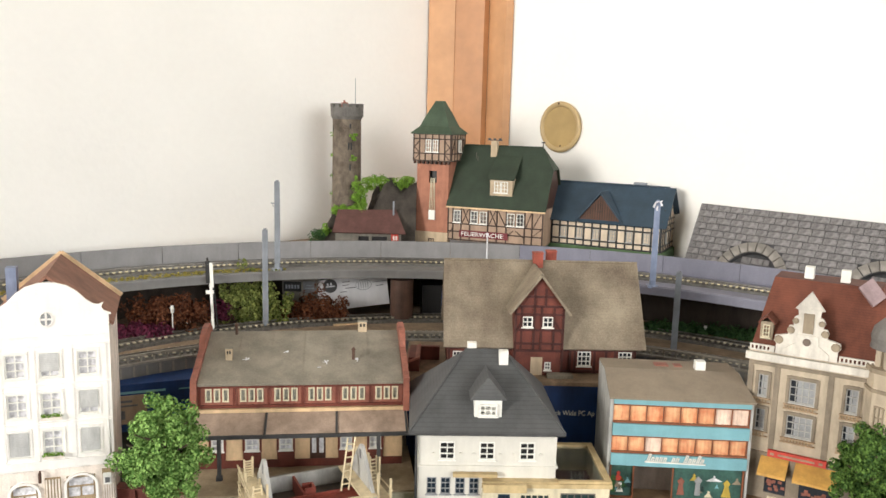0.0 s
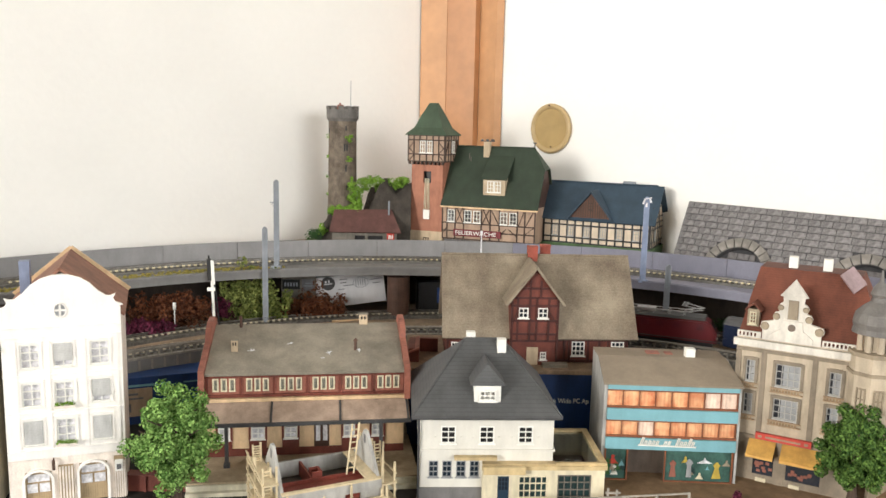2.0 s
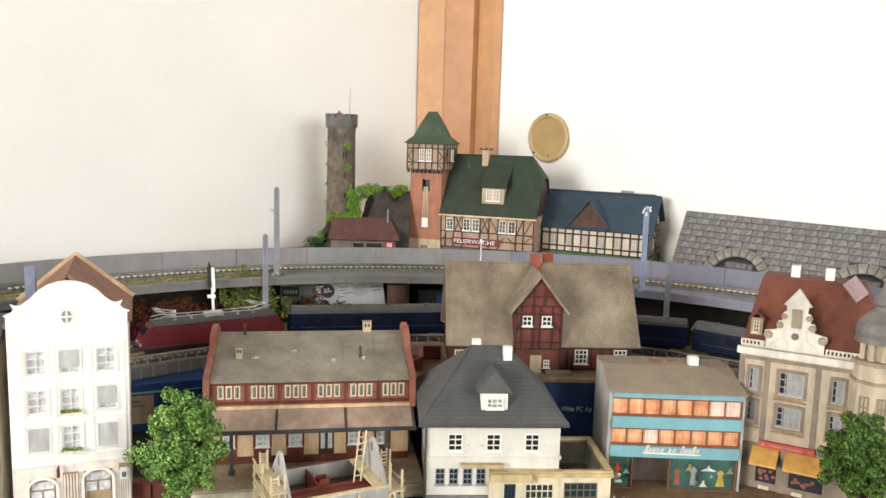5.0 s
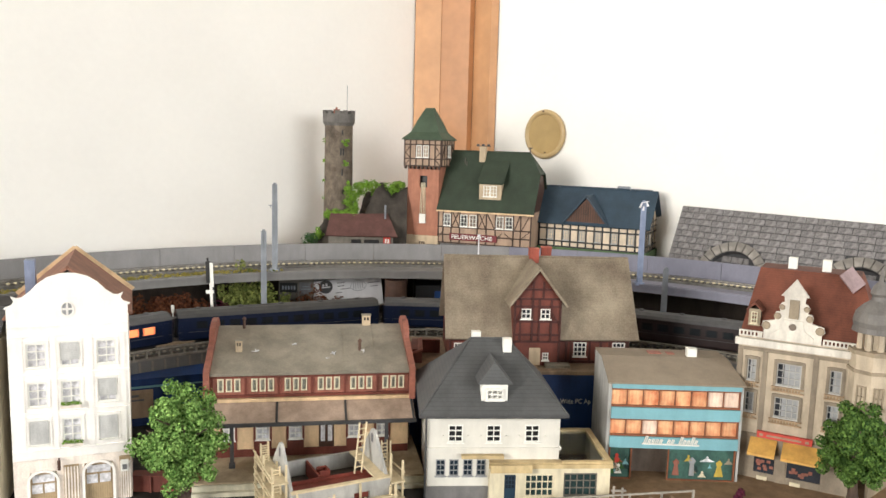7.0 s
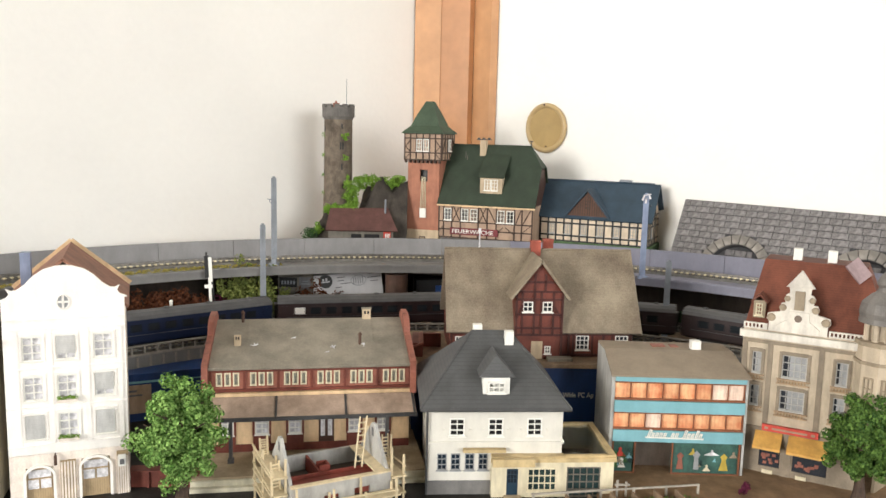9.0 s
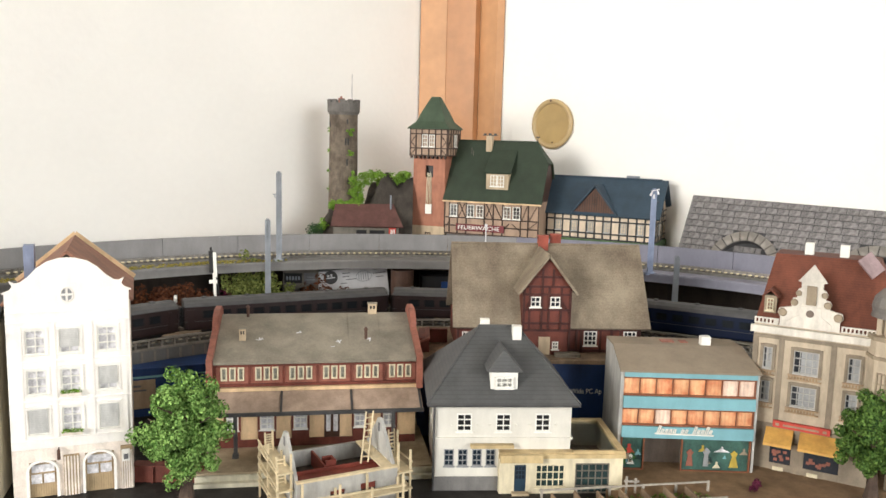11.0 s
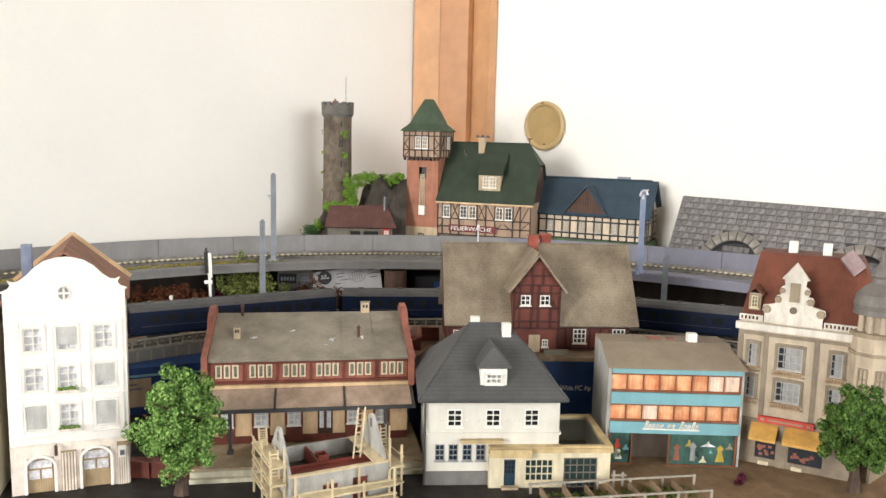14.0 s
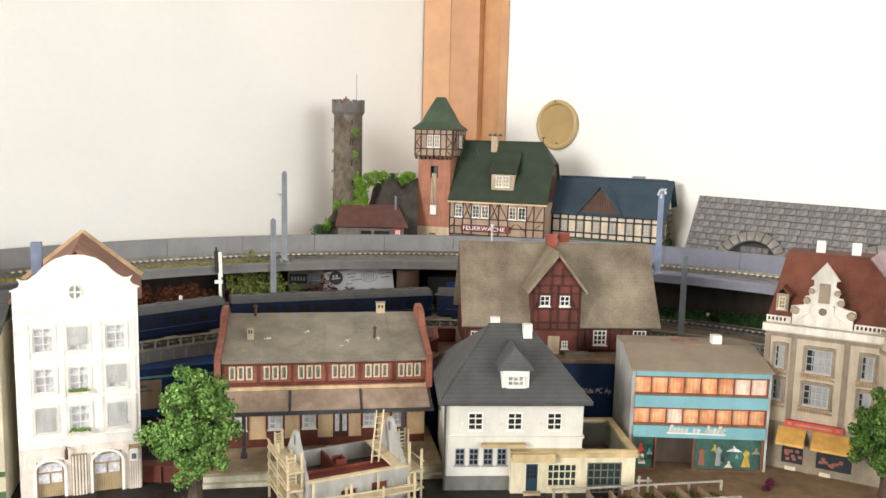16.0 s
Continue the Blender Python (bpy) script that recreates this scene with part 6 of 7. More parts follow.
part("entrance_canopy", boxes((0.0325, 0.0735, -0.008, -0.002, 0.0440, 0.0470), (0.0600, 0.1000, AY0 - 0.007, AY0 - 0.0023, 0.0330, 0.0405)), M_YCREAM, wh, "yellowed flat entrance canopy")
part("terrace_floor", boxes((VW, AX1 - 0.003, 0.0, AY1 - 0.003, 0.012, 0.0135)), M_DARKGREY, wh)
part("terrace_glass", boxes((VW + 0.0022, AX1 - 0.0042, AY0 + 0.0042, AY1 - 0.0042, AZ + 0.0004, AZ + 0.0009)), M_FOIL, wh, "clear terrace glazing")
dr = part("door", boxes((0.0745, 0.0855, AY0 + 0.0004, AY0 + 0.0018, 0.0003, 0.0285)), M_BLUEDOOR, wh, "blue glazed door")
part("door_glass", boxes(*[(0.0757 + i * 0.0030, 0.0779 + i * 0.0030, AY0 - 0.0002, AY0 + 0.0003, 0.0150 + j * 0.0042, 0.0182 + j * 0.0042) for i in range(3) for j in range(3)]), M_PANE, dr)
window(wh, 0.0945, 0.0065, 0.0280, 0.0225, M_CREAM, M_TEALDARK, 5, 3, y=AY0, bar=0.0008)
window(wh, 0.1325, 0.0003, 0.0325, 0.0297, M_HUTWALL, M_TEALDARK, 5, 4, y=AY0, bar=0.0008, sill=False)
part("door_step", boxes((0.072, 0.088, AY0 - 0.006, AY0 - 0.0002, 0.0002, 0.0025)), M_PLATFORM, wh)

# ---- the fashion shop ----
cs = thing("modern_shop", pose(0.1675, 0.751, 0, 0, 0, -3), "modern flat-roofed shop with cyan bands and orange curtained windows", "shop")
SWD, SH, SDD = 0.1375, 0.1070, 0.086
bm = bmesh.new()
prism(bm, [(0, 0), (0, SH - 0.001), (0.050, SH + 0.012), (SDD, SH + 0.010), (SDD, 0)], "x", -0.0002, 0.003)
part("side_wall", bm, M_GREYCONC, cs, "pale grey side wall")
bm = bmesh.new()
prism(bm, [(0, 0), (0, SH - 0.001), (0.050, SH + 0.012), (SDD, SH + 0.010), (SDD, 0)], "x", SWD - 0.0025, SWD)
part("side_wall", bm, M_GREYCONC, cs)
part("back_wall", boxes((0.003, SWD - 0.0025, SDD - 0.003, SDD, 0, SH)), M_GREYCONC, cs)
part("floor_slab", boxes((0.003, SWD - 0.0025, 0.004, SDD - 0.003, 0.036, 0.039)), M_GREYCONC, cs)
bm = bmesh.new()
slab(bm, [(-0.0015, -0.004, SH), (SWD + 0.0008, -0.004, SH), (SWD - 0.002, 0.050, SH + 0.0135), (0.0, 0.050, SH + 0.0135)], 0.002)
slab(bm, [(0.0, 0.050, SH + 0.0135), (SWD - 0.002, 0.050, SH + 0.0135), (SWD - 0.002, SDD + 0.002, SH + 0.012), (0.0, SDD + 0.002, SH + 0.012)], 0.002)
cr = part("roof", bm, M_BEIGEROOF, cs)
part("chimney", boxes((0.093, 0.103, 0.052, 0.061, SH + 0.010, SH + 0.0225)), M_WHITE, cs, "white chimney")
part("roof_patch", boxes((0.054, 0.068, 0.062, 0.074, SH + 0.0118, SH + 0.0138), (0.074, 0.082, 0.062, 0.073, SH + 0.0118, SH + 0.0136)), M_BRICK, cr)
for z0, z1 in ((0.1000, 0.1050), (0.0680, 0.0800), (0.0370, 0.0490)):
    part("cyan_band", boxes((0.0032, SWD - 0.0027, -0.0022, 0.0, z0, z1)), M_CYAN, cs)
for z0, z1 in ((0.0803, 0.0997), (0.0493, 0.0677)):
    g = part("window_sill", boxes((0.0032, SWD - 0.0027, -0.0006, 0.0006, z0, z0 + 0.0022)), M_REDBROWN, cs)
    part("window_head", boxes((0.0032, SWD - 0.0027, -0.0006, 0.0006, z1 - 0.0016, z1)), M_REDBROWN, cs)
    for i in range(8):
        xa = 0.0034 + i * 0.01636
        mt = M_CURTAINW if (z0 > 0.07 and i >= 6) or (z0 < 0.07 and i in (2,)) else M_CURTAIN
        bm = bmesh.new()
        npl = 8
        for q in range(npl):
            u0, u1 = xa + 0.0152 * q / npl, xa + 0.0152 * (q + 1) / npl
            ya, yb = 0.0012 + 0.0004 * (q % 2), 0.0012 + 0.0004 * ((q + 1) % 2)
            bm.faces.new([bm.verts.new(p) for p in ((u0, ya, z0), (u1, yb, z0), (u1, yb, z1), (u0, ya, z1))])
        part("curtain", bm, mt, g)
        part("mullion", boxes((xa + 0.0153, xa + 0.0161, -0.0008, 0.0009, z0 + 0.0022, z1 - 0.0016)), M_REDBROWN, g)
bm = bmesh.new()
prism(bm, [(0.036, 0.0418), (0.094, 0.0412), (0.095, 0.0424), (0.036, 0.0430)], "y", -0.0040, -0.0024)
for i in (0, 1, 2, 3, 4, 6, 7, 9, 10, 11, 12, 13):
    x, h = 0.0375 + i * 0.0040, (0.0075 if i in (0, 9, 12) else 0.0042)
    for k in range(2):
        xx = x + k * 0.0018
        prism(bm, [(xx, 0.0430), (xx + 0.0007, 0.0430), (xx + 0.0007 + h * 0.35, 0.0430 + h), (xx + h * 0.35, 0.0430 + h)], "y", -0.0040, -0.0024)
    prism(bm, [(x + h * 0.33, 0.0428 + h), (x + 0.0026 + h * 0.33, 0.0424 + h), (x + 0.0026 + h * 0.33, 0.0430 + h), (x + h * 0.33, 0.0434 + h)], "y", -0.0039, -0.0025)
ltr = part("name_lettering", bm, M_WHITE, cs, "pale slanting bars of raised shop lettering")
part("shop_back", boxes((0.003, SWD - 0.0025, 0.020, 0.0215, 0, 0.036)), M_SHADOWDOOR, cs)
for x0, x1 in ((0.0032, 0.0270), (0.0640, SWD - 0.0040)):
    d = part("shop_window", boxes((x0, x1, 0.0010, 0.0025, 0.0040, 0.0365)), M_TEAL, cs, "painted shop window display")
    part("window_rail", boxes((x0, x1, -0.0012, 0.0009, 0.0, 0.0040), (x0, x0 + 0.0014, -0.0012, 0.0009, 0.0040, 0.0365), (x1 - 0.0014, x1, -0.0012, 0.0009, 0.0040, 0.0365)), M_REDBROWN, d)
rs = random.Random(8)


def display(x, z, h, material, wide=0.3):
    bm = bmesh.new()
    prism(bm, [(x - h * wide, z), (x + h * wide, z), (x + h * 0.10, z + h * 0.62), (x + h * 0.2, z + h * 0.8), (x, z + h), (x - h * 0.2, z + h * 0.8), (x - h * 0.10, z + h * 0.62)], "y", 0.0002, 0.0009)
    part("display_shape", bm, material, cs)


for x, z, h, mt, wd in ((0.0120, 0.0200, 0.010, M_SIGNBRIGHT, 0.6), (0.0140, 0.0080, 0.011, M_WHITE, 0.35), (0.0070, 0.0080, 0.018, M_IVYFLAT, 0.12), (0.0735, 0.0080, 0.018, M_BRICK, 0.2), (0.0900, 0.0080, 0.020, M_PANEGREY, 0.14), (0.0860, 0.0235, 0.007, M_DULLYELLOW, 0.6), (0.1010, 0.0065, 0.007, M_CREAM, 0.6), (0.1180, 0.0075, 0.018, M_DULLYELLOW, 0.26), (0.1055, 0.0235, 0.006, M_PANELIGHT, 1.3)):
    display(x, z, h, mt, wd)

for k in range(16):
    x = rs.choice((rs.uniform(0.006, 0.025), rs.uniform(0.068, 0.131)))
    display(x, rs.uniform(0.006, 0.027), rs.uniform(0.003, 0.007), rs.choice((M_IVYFLAT, M_CYAN, M_SHOP, M_TEALDARK, M_BRICK, M_TEAL)), rs.uniform(0.3, 1.0))

# ---- the corner shop house ----
sh = thing("corner_shop_house", pose(0.3055, 0.7680, 0, 0, 0, -31), "beige stucco corner house with red roof, ornate gable and awnings", "house")
GW, GE, GD = 0.113, 0.154, 0.12
wins = [(0.0105, 0.0190, 0.108, 0.130), (0.0390, 0.0620, 0.107, 0.130), (0.0880, 0.0985, 0.107, 0.130), (0.0105, 0.0190, 0.074, 0.095), (0.0390, 0.0620, 0.073, 0.094), (0.0880, 0.0985, 0.073, 0.094)]
shopw = [(0.0240, 0.0440, 0.010, 0.034), (0.0560, 0.0880, 0.010, 0.034)]
bm = bmesh.new()
holed(bm, GW, GE - 0.048, wins, 0.003, 0.048)
fw = part("facade", bm, M_SHOPLIGHT, sh)
bm = bmesh.new()
holed(bm, GW, 0.048, shopw, 0.003)
part("shop_front", bm, M_SHOPGREY, sh)
for x in (0.0, 0.0245, 0.0720, 0.1075):
    part("pilaster", boxes((x, x + 0.0050, -0.0012, -0.0001, 0.0516, 0.139)), M_SHOPGREY, fw)
part("string_course", boxes((0, GW, -0.0016, -0.0001, 0.048, 0.0515)), M_SHOPGREY, fw)
part("frieze", boxes((0, GW, -0.0014, -0.0001, 0.1392, 0.1425)), M_SHOPGREY, fw)
part("cornice", boxes((-0.003, GW + 0.002, -0.0050, -0.0001, 0.1450, 0.1520)), M_GABLEPALE, fw)
for a, b, c, d in wins:
    window(sh, a, c, b - a, d - c, M_GREYCONC, M_PANE, 4 if b - a > 0.02 else 2, 3, y=0.0004, bar=0.0007)
    part("net_curtain", boxes((a + (b - a) * 0.30, b - 0.0008, 0.00115, 0.0013, c + 0.0010, d - 0.0010)), M_PANEGREY, sh)
    bm = bmesh.new()
    for r in ((a - 0.003, a - 0.0003, c - 0.001, d + 0.003), (b + 0.0003, b + 0.003, c - 0.001, d + 0.003), (a - 0.0003, b + 0.0003, d + 0.0003, d + 0.0035)):
        box(bm, r[0], r[1], -0.0020, -0.0001, r[2], r[3])
    part("window_surround", bm, M_SHOPGREY, sh)
    part("balustrade", boxes((a - 0.004, b + 0.004, -0.0045, -0.0021, c - 0.0065, c - 0.0055), (a - 0.004, b + 0.004, -0.0045, -0.0021, c - 0.0022, c - 0.0012), *[(a - 0.0035 + k * 0.0028, a - 0.0020 + k * 0.0028, -0.0040, -0.0026, c - 0.0055, c - 0.0022) for k in range(int((b - a + 0.007) / 0.0028))]), M_BALTAN, sh)
for a, b, c, d in shopw:
    w = part("shop_window", boxes((a, b, 0.0010, 0.0022, c, d)), M_PANE, sh, "dark shop window with goods")
    bm = bmesh.new()
    for i in range(10):
        xx = a + 0.002 + (b - a - 0.006) * rs.random()
        zz = c + 0.0015 + 0.010 * rs.random()
        box(bm, xx, xx + 0.0035, 0.0002, 0.0009, zz, zz + 0.0028)
    part("goods", bm, M_BRICK, w)
    part("sill_sign", boxes((a + 0.004, a + 0.014, -0.0016, -0.0001, 0.0030, 0.0068)), M_CREAM, sh)
    bm = bmesh.new()
    slab(bm, [(a - 0.005, -0.0180, 0.0365), (b + 0.001, -0.0180, 0.0365), (b + 0.001, -0.0002, 0.0475), (a - 0.005, -0.0002, 0.0475)], 0.0010)
    box(bm, a - 0.005, b + 0.001, -0.0188, -0.0178, 0.0337, 0.0363)
    part("awning", bm, M_AWNING, sh, "yellow cloth awning")
sg = part("fascia_sign", boxes((0.0255, 0.0780, -0.0062, -0.0025, 0.0500, 0.0565)), M_SIGNBRIGHT, sh, "red fascia sign with pale bars")
part("lettering", boxes((0.0280, 0.0315, -0.0068, -0.0063, 0.0520, 0.0545), (0.035, 0.068, -0.0068, -0.0063, 0.0523, 0.0542), (0.0715, 0.0750, -0.0068, -0.0063, 0.0520, 0.0545)), M_PINKFILL, sg)
part("door", boxes((0.0455, 0.0545, -0.0012, -0.0001, 0.0003, 0.034)), M_SHOPGREY, sh)
for xx in (0.0, GW - 0.003):
    part("side_wall", boxes((xx, xx + 0.003, 0.0032, GD, 0, GE)), M_SHOP, sh)
part("back_wall", boxes((0.003, GW - 0.003, GD - 0.003, GD, 0, GE)), M_SHOP, sh)
RT = 0.066
za, zb = GE + 0.0005, GE + RT
slopes(sh, M_REDROOF, 0.003, [(0.0, 0.000, za), (GW + 0.02, 0.000, za), (GW - 0.006, 0.045, zb), (0.010, 0.045, zb)],
       [(0.0, 0.000, za), (0.010, 0.045, zb), (0.010, 0.085, zb), (0.0, GD, za)],
       [(GW + 0.02, 0.000, za), (GW - 0.006, 0.045, zb), (GW - 0.006, 0.085, zb), (GW + 0.02, GD, za)],
       [(0.0, GD, za), (GW + 0.02, GD, za), (GW - 0.006, 0.085, zb), (0.010, 0.085, zb)],
       [(0.010, 0.045, zb), (GW - 0.006, 0.045, zb), (GW - 0.006, 0.085, zb), (0.010, 0.085, zb)], label="steep red tiled mansard roof slope")
for xx in (0.036, 0.069):
    part("chimney", boxes((xx, xx + 0.0085, 0.055, 0.064, GE + RT - 0.003, GE + RT + 0.012)), M_WHITE, sh, "white chimney")
for a, b in ((0, 0.0225), (0.079, GW + 0.02)):
    bm = bmesh.new()
    holed(bm, b - a, 0.0062, [(a + 0.0016 + k * 0.0036, a + 0.0036 + k * 0.0036, GE + 0.0016, GE + 0.0052) for k in range(int((b - a - 0.003) / 0.0036))], 0.0020, GE + 0.0004, a)
    part("roof_balustrade", bm, M_GABLEPALE, sh, m=Matrix.Translation((0, -0.0045, 0)))
gx = 0.0505
half = [(0.0270, 0.0), (0.0270, 0.009), (0.0295, 0.012), (0.0285, 0.0165), (0.0235, 0.0175), (0.0170, 0.0190), (0.0185, 0.0235), (0.0165, 0.0270), (0.0125, 0.0275), (0.0145, 0.0320), (0.0125, 0.0355), (0.0095, 0.0370), (0.0100, 0.0425), (0.0130, 0.0430), (0.0, 0.0590)]
bm = bmesh.new()
half = [(x, z * 1.08) for x, z in half]
prism(bm, [(gx - x, GE + z) for x, z in half[:-1]] + [(gx, GE + half[-1][1])] + [(gx + x, GE + z) for x, z in half[:-1][::-1]], "y", -0.0040, 0.0000)
og = part("ornate_gable", bm, M_GABLEPALE, sh, "stepped baroque gable with scrolls")
for x, z, r in ((0.0250, 0.0140, 0.0042), (0.0150, 0.0250, 0.0036), (0.0115, 0.0345, 0.0030)):
    for sgn in (-1, 1):
        bm = bmesh.new()
        cyl(bm, (gx + sgn * x, -0.0040, GE + z), (gx + sgn * x, -0.0062, GE + z), r, r * 0.8, n=14)
        part("scroll", bm, M_SHOP, og)
part("niche", boxes((gx - 0.0045, gx + 0.0045, -0.0062, -0.0041, GE + 0.024, GE + 0.043)), M_SHOP, og)
bm = bmesh.new()
prism(bm, [(gx - 0.0125, GE + 0.0470), (gx + 0.0125, GE + 0.0470), (gx, GE + 0.0620)], "y", -0.0058, -0.0041)
part("pediment", bm, M_GABLEPALE, og)
bm = bmesh.new()
prism(bm, [(gx - 0.020, GE + 0.0005), (gx + 0.020, GE + 0.0005), (gx + 0.020, GE + 0.006), (gx + 0.0105, GE + 0.013), (gx + 0.0095, GE + 0.022), (gx - 0.0095, GE + 0.022), (gx - 0.0105, GE + 0.013), (gx - 0.020, GE + 0.006)], "y", -0.0058, -0.0040)
part("gable_panel", bm, M_GABLEPALE, og)
bm = bmesh.new()
cyl(bm, (gx, -0.0058, GE + 0.0155), (gx, -0.0066, GE + 0.0155), 0.0036, n=16)
part("round_window", bm, M_SHADOWDOOR, og)
dm = part("dormer", boxes((0.0070, 0.0185, 0.004, 0.024, GE + 0.010, GE + 0.0280)), M_SHOP, sh)
window(sh, 0.0095, GE + 0.0130, 0.0065, 0.0125, M_CREAM, M_BRICK, 2, 3, y=0.0022, bar=0.0008)
bm = bmesh.new()
for sgn in (-1, 1):
    slab(bm, [(0.01275, 0.001, GE + 0.0350), (0.01275 + sgn * 0.0085, 0.001, GE + 0.0270), (0.01275 + sgn * 0.0085, 0.022, GE + 0.0270), (0.01275, 0.026, GE + 0.0350)], 0.0014)
part("dormer_roof", bm, M_REDROOF, dm)
# corner turret
tx, ty = GW + 0.011, -0.002
bm = bmesh.new()
cyl(bm, (tx, ty, 0.048), (tx, ty, 0.060), 0.008, 0.0205, n=8)
cyl(bm, (tx, ty, 0.060), (tx, ty, GE), 0.0205, n=8)
part("corner_bay", bm, M_SHOPLIGHT, sh)
for a in (-45, 0, 45):
    for z in (0.069, 0.103):
        window(sh, -0.0045, z, 0.009, 0.021, M_SHOP, M_PANE, 2, 2, y=-0.0200, m=Matrix.Translation((tx, ty, 0)) @ Matrix.Rotation(radians(a + 22.5), 4, "Z"))
for z0, z1, r in ((GE, GE + 0.004, 0.0235), (0.136, 0.139, 0.0225), (0.060, 0.063, 0.0225)):
    bm = bmesh.new()
    cyl(bm, (tx, ty, z0), (tx, ty, z1), r, n=8)
    part("bay_moulding", bm, M_SHOP, sh)
for k in range(8):
    a = (k + 0.5) * math.tau / 8
    bm = bmesh.new()
    cyl(bm, (tx + 0.0135 * math.cos(a), ty + 0.0135 * math.sin(a), GE + 0.004), (tx + 0.0135 * math.cos(a), ty + 0.0135 * math.sin(a), GE + 0.021), 0.0030, n=6)
    part("lantern_column", bm, M_SHOPLIGHT, sh)
bm = bmesh.new()
cyl(bm, (tx, ty, GE + 0.004), (tx, ty, GE + 0.021), 0.0105, n=10)
part("lantern", bm, M_SHOPLIGHT, sh)
bm = bmesh.new()
prof = [(0.0215, 0.0), (0.0205, 0.005), (0.0215, 0.010), (0.0195, 0.019), (0.013, 0.026), (0.0075, 0.030), (0.0065, 0.034), (0.0085, 0.037), (0.0065, 0.043), (0.0022, 0.049), (0.0008, 0.060)]
for (r0, z0), (r1, z1) in zip(prof, prof[1:]):
    cyl(bm, (tx, ty, GE + 0.021 + z0), (tx, ty, GE + 0.021 + z1), r0, r1, n=16)
part("dome", bm, M_DOME, sh, "grey onion dome")
# side wing beyond the turret
bm = bmesh.new()
holed(bm, 0.10, GE, [(0.03, 0.042, z, z + 0.022) for z in (0.069, 0.103)] + [(0.065, 0.077, z, z + 0.022) for z in (0.069, 0.103)], 0.003)
wg = part("wing_wall", bm, M_SHOP, sh, m=pose(GW + 0.018, 0.004, 0, 0, 0, 70))
sd = part("side_dormer", boxes((GW - 0.022, GW - 0.008, 0.038, 0.050, GE + 0.030, GE + 0.049)), M_BROWNROOF, sh, "brown side dormer with pale pink roof")
bm = bmesh.new()
slab(bm, [(GW - 0.026, 0.033, GE + 0.067), (GW - 0.012, 0.028, GE + 0.051), (GW - 0.002, 0.038, GE + 0.060), (GW - 0.016, 0.043, GE + 0.076)], 0.0022)
part("dormer_roof", bm, M_PINKSHEET, sd)

# ---- the unfinished house with scaffolding ----
un = thing("unfinished_house", pose(-0.1370, 0.6290, 0, 0, 0, 25), "unfinished grey house shell with red inner floor and cream scaffolding", "construction site")
UW, UD, UH = 0.093, 0.074, 0.037
bm = bmesh.new()
holed(bm, UW, UH, [(0.030, 0.044, 0.004, 0.026), (0.058, 0.073, 0.004, 0.028)], 0.0030)
box(bm, 0.0, UW, UD - 0.003, UD, 0, UH)
part("wall", bm, M_GREYCONC, un)
for xx in (0.0, UW - 0.003):
    bm = bmesh.new()
    prism(bm, [(0.003, 0), (0.003, UH), (0.006, UH + 0.002), (UD * 0.5 - 0.003, UH + 0.034), (UD * 0.5 + 0.003, UH + 0.034), (UD - 0.006, UH + 0.002), (UD - 0.003, UH), (UD - 0.003, 0)], "x", xx, xx + 0.003)
    g = part("gable_wall", bm, M_GREYCONC, un)
    part("gable_slot", boxes((xx - 0.0004, xx + 0.0034, UD * 0.5 - 0.002, UD * 0.5 + 0.002, UH + 0.022, UH + 0.030)), M_INK, g)
part("attic_floor", boxes((0.003, UW - 0.003, 0.003, UD - 0.003, 0.0200, 0.0215)), M_DARKFLOOR, un)
part("front_floor", boxes((0.003, UW - 0.003, 0.0042, 0.0300, 0.0300, 0.0315)), M_REDFLOOR, un)
part("inner_wall", boxes((0.035, 0.037, 0.0322, UD - 0.003, 0.0216, 0.0355), (0.003, UW - 0.003, 0.0302, 0.0320, 0.0216, 0.0345), (0.0372, 0.047, 0.0340, 0.0360, 0.0216, 0.039), (0.0372, 0.047, 0.044, 0.046, 0.0216, 0.039), (0.045, 0.047, 0.0362, 0.0438, 0.0216, 0.039)), M_REDFLOOR, un)
part("wall_plate_timber", boxes((0.0, UW, -0.0006, 0.0040, UH + 0.0002, UH + 0.0018), (UW - 0.014, UW - 0.0032, 0.004, UD - 0.004, UH + 0.0002, UH + 0.0018)), M_SCAFF, un)
part("dark_opening", boxes((0.030, 0.044, 0.0031, 0.0040, 0.004, 0.026), (0.058, 0.073, 0.0031, 0.0040, 0.004, 0.028)), M_REDFLOOR, un)


def scaffold(x, y, ang, length, h, lifts, name):
    t = thing(name, pose(-0.1370, 0.6290, 0, 0, 0, 25) @ pose(x, y, 0, 0, 0, ang), "cream plastic scaffold with plank decks and ladders", "scaffold", "scaffolds")
    n = max(2, int(round(length / 0.034)) + 1)
    for i in range(n):
        xx = length * i / (n - 1)
        for yy in (0.0, 0.012):
            bm = bmesh.new()
            beam(bm, (xx, yy, 0.0003), (xx, yy, h + (0.008 if (i + (yy > 0)) % 2 else 0)), 0.0018, 0.0018)
            part("standard", bm, M_SCAFF, t)
    for z in lifts:
        part("deck", boxes((-0.004, length + 0.004, -0.001, 0.013, z, z + 0.0014)), M_SCAFF, t)
        bm = bmesh.new()
        beam(bm, (-0.002, -0.0012, z + 0.009), (length + 0.002, -0.0012, z + 0.006), 0.0012, 0.0012)
        part("guard_rail", bm, M_SCAFF, t)
    return t


scaffold(0.004, -0.0155, 0, 0.088, 0.030, (0.008, 0.021), "scaffold")
scaffold(-0.0145, UD - 0.006, -90, 0.060, 0.054, (0.014, 0.030, 0.046), "scaffold")
scaffold(UW + 0.0145, 0.004, 90, 0.060, 0.050, (0.014, 0.030), "scaffold")


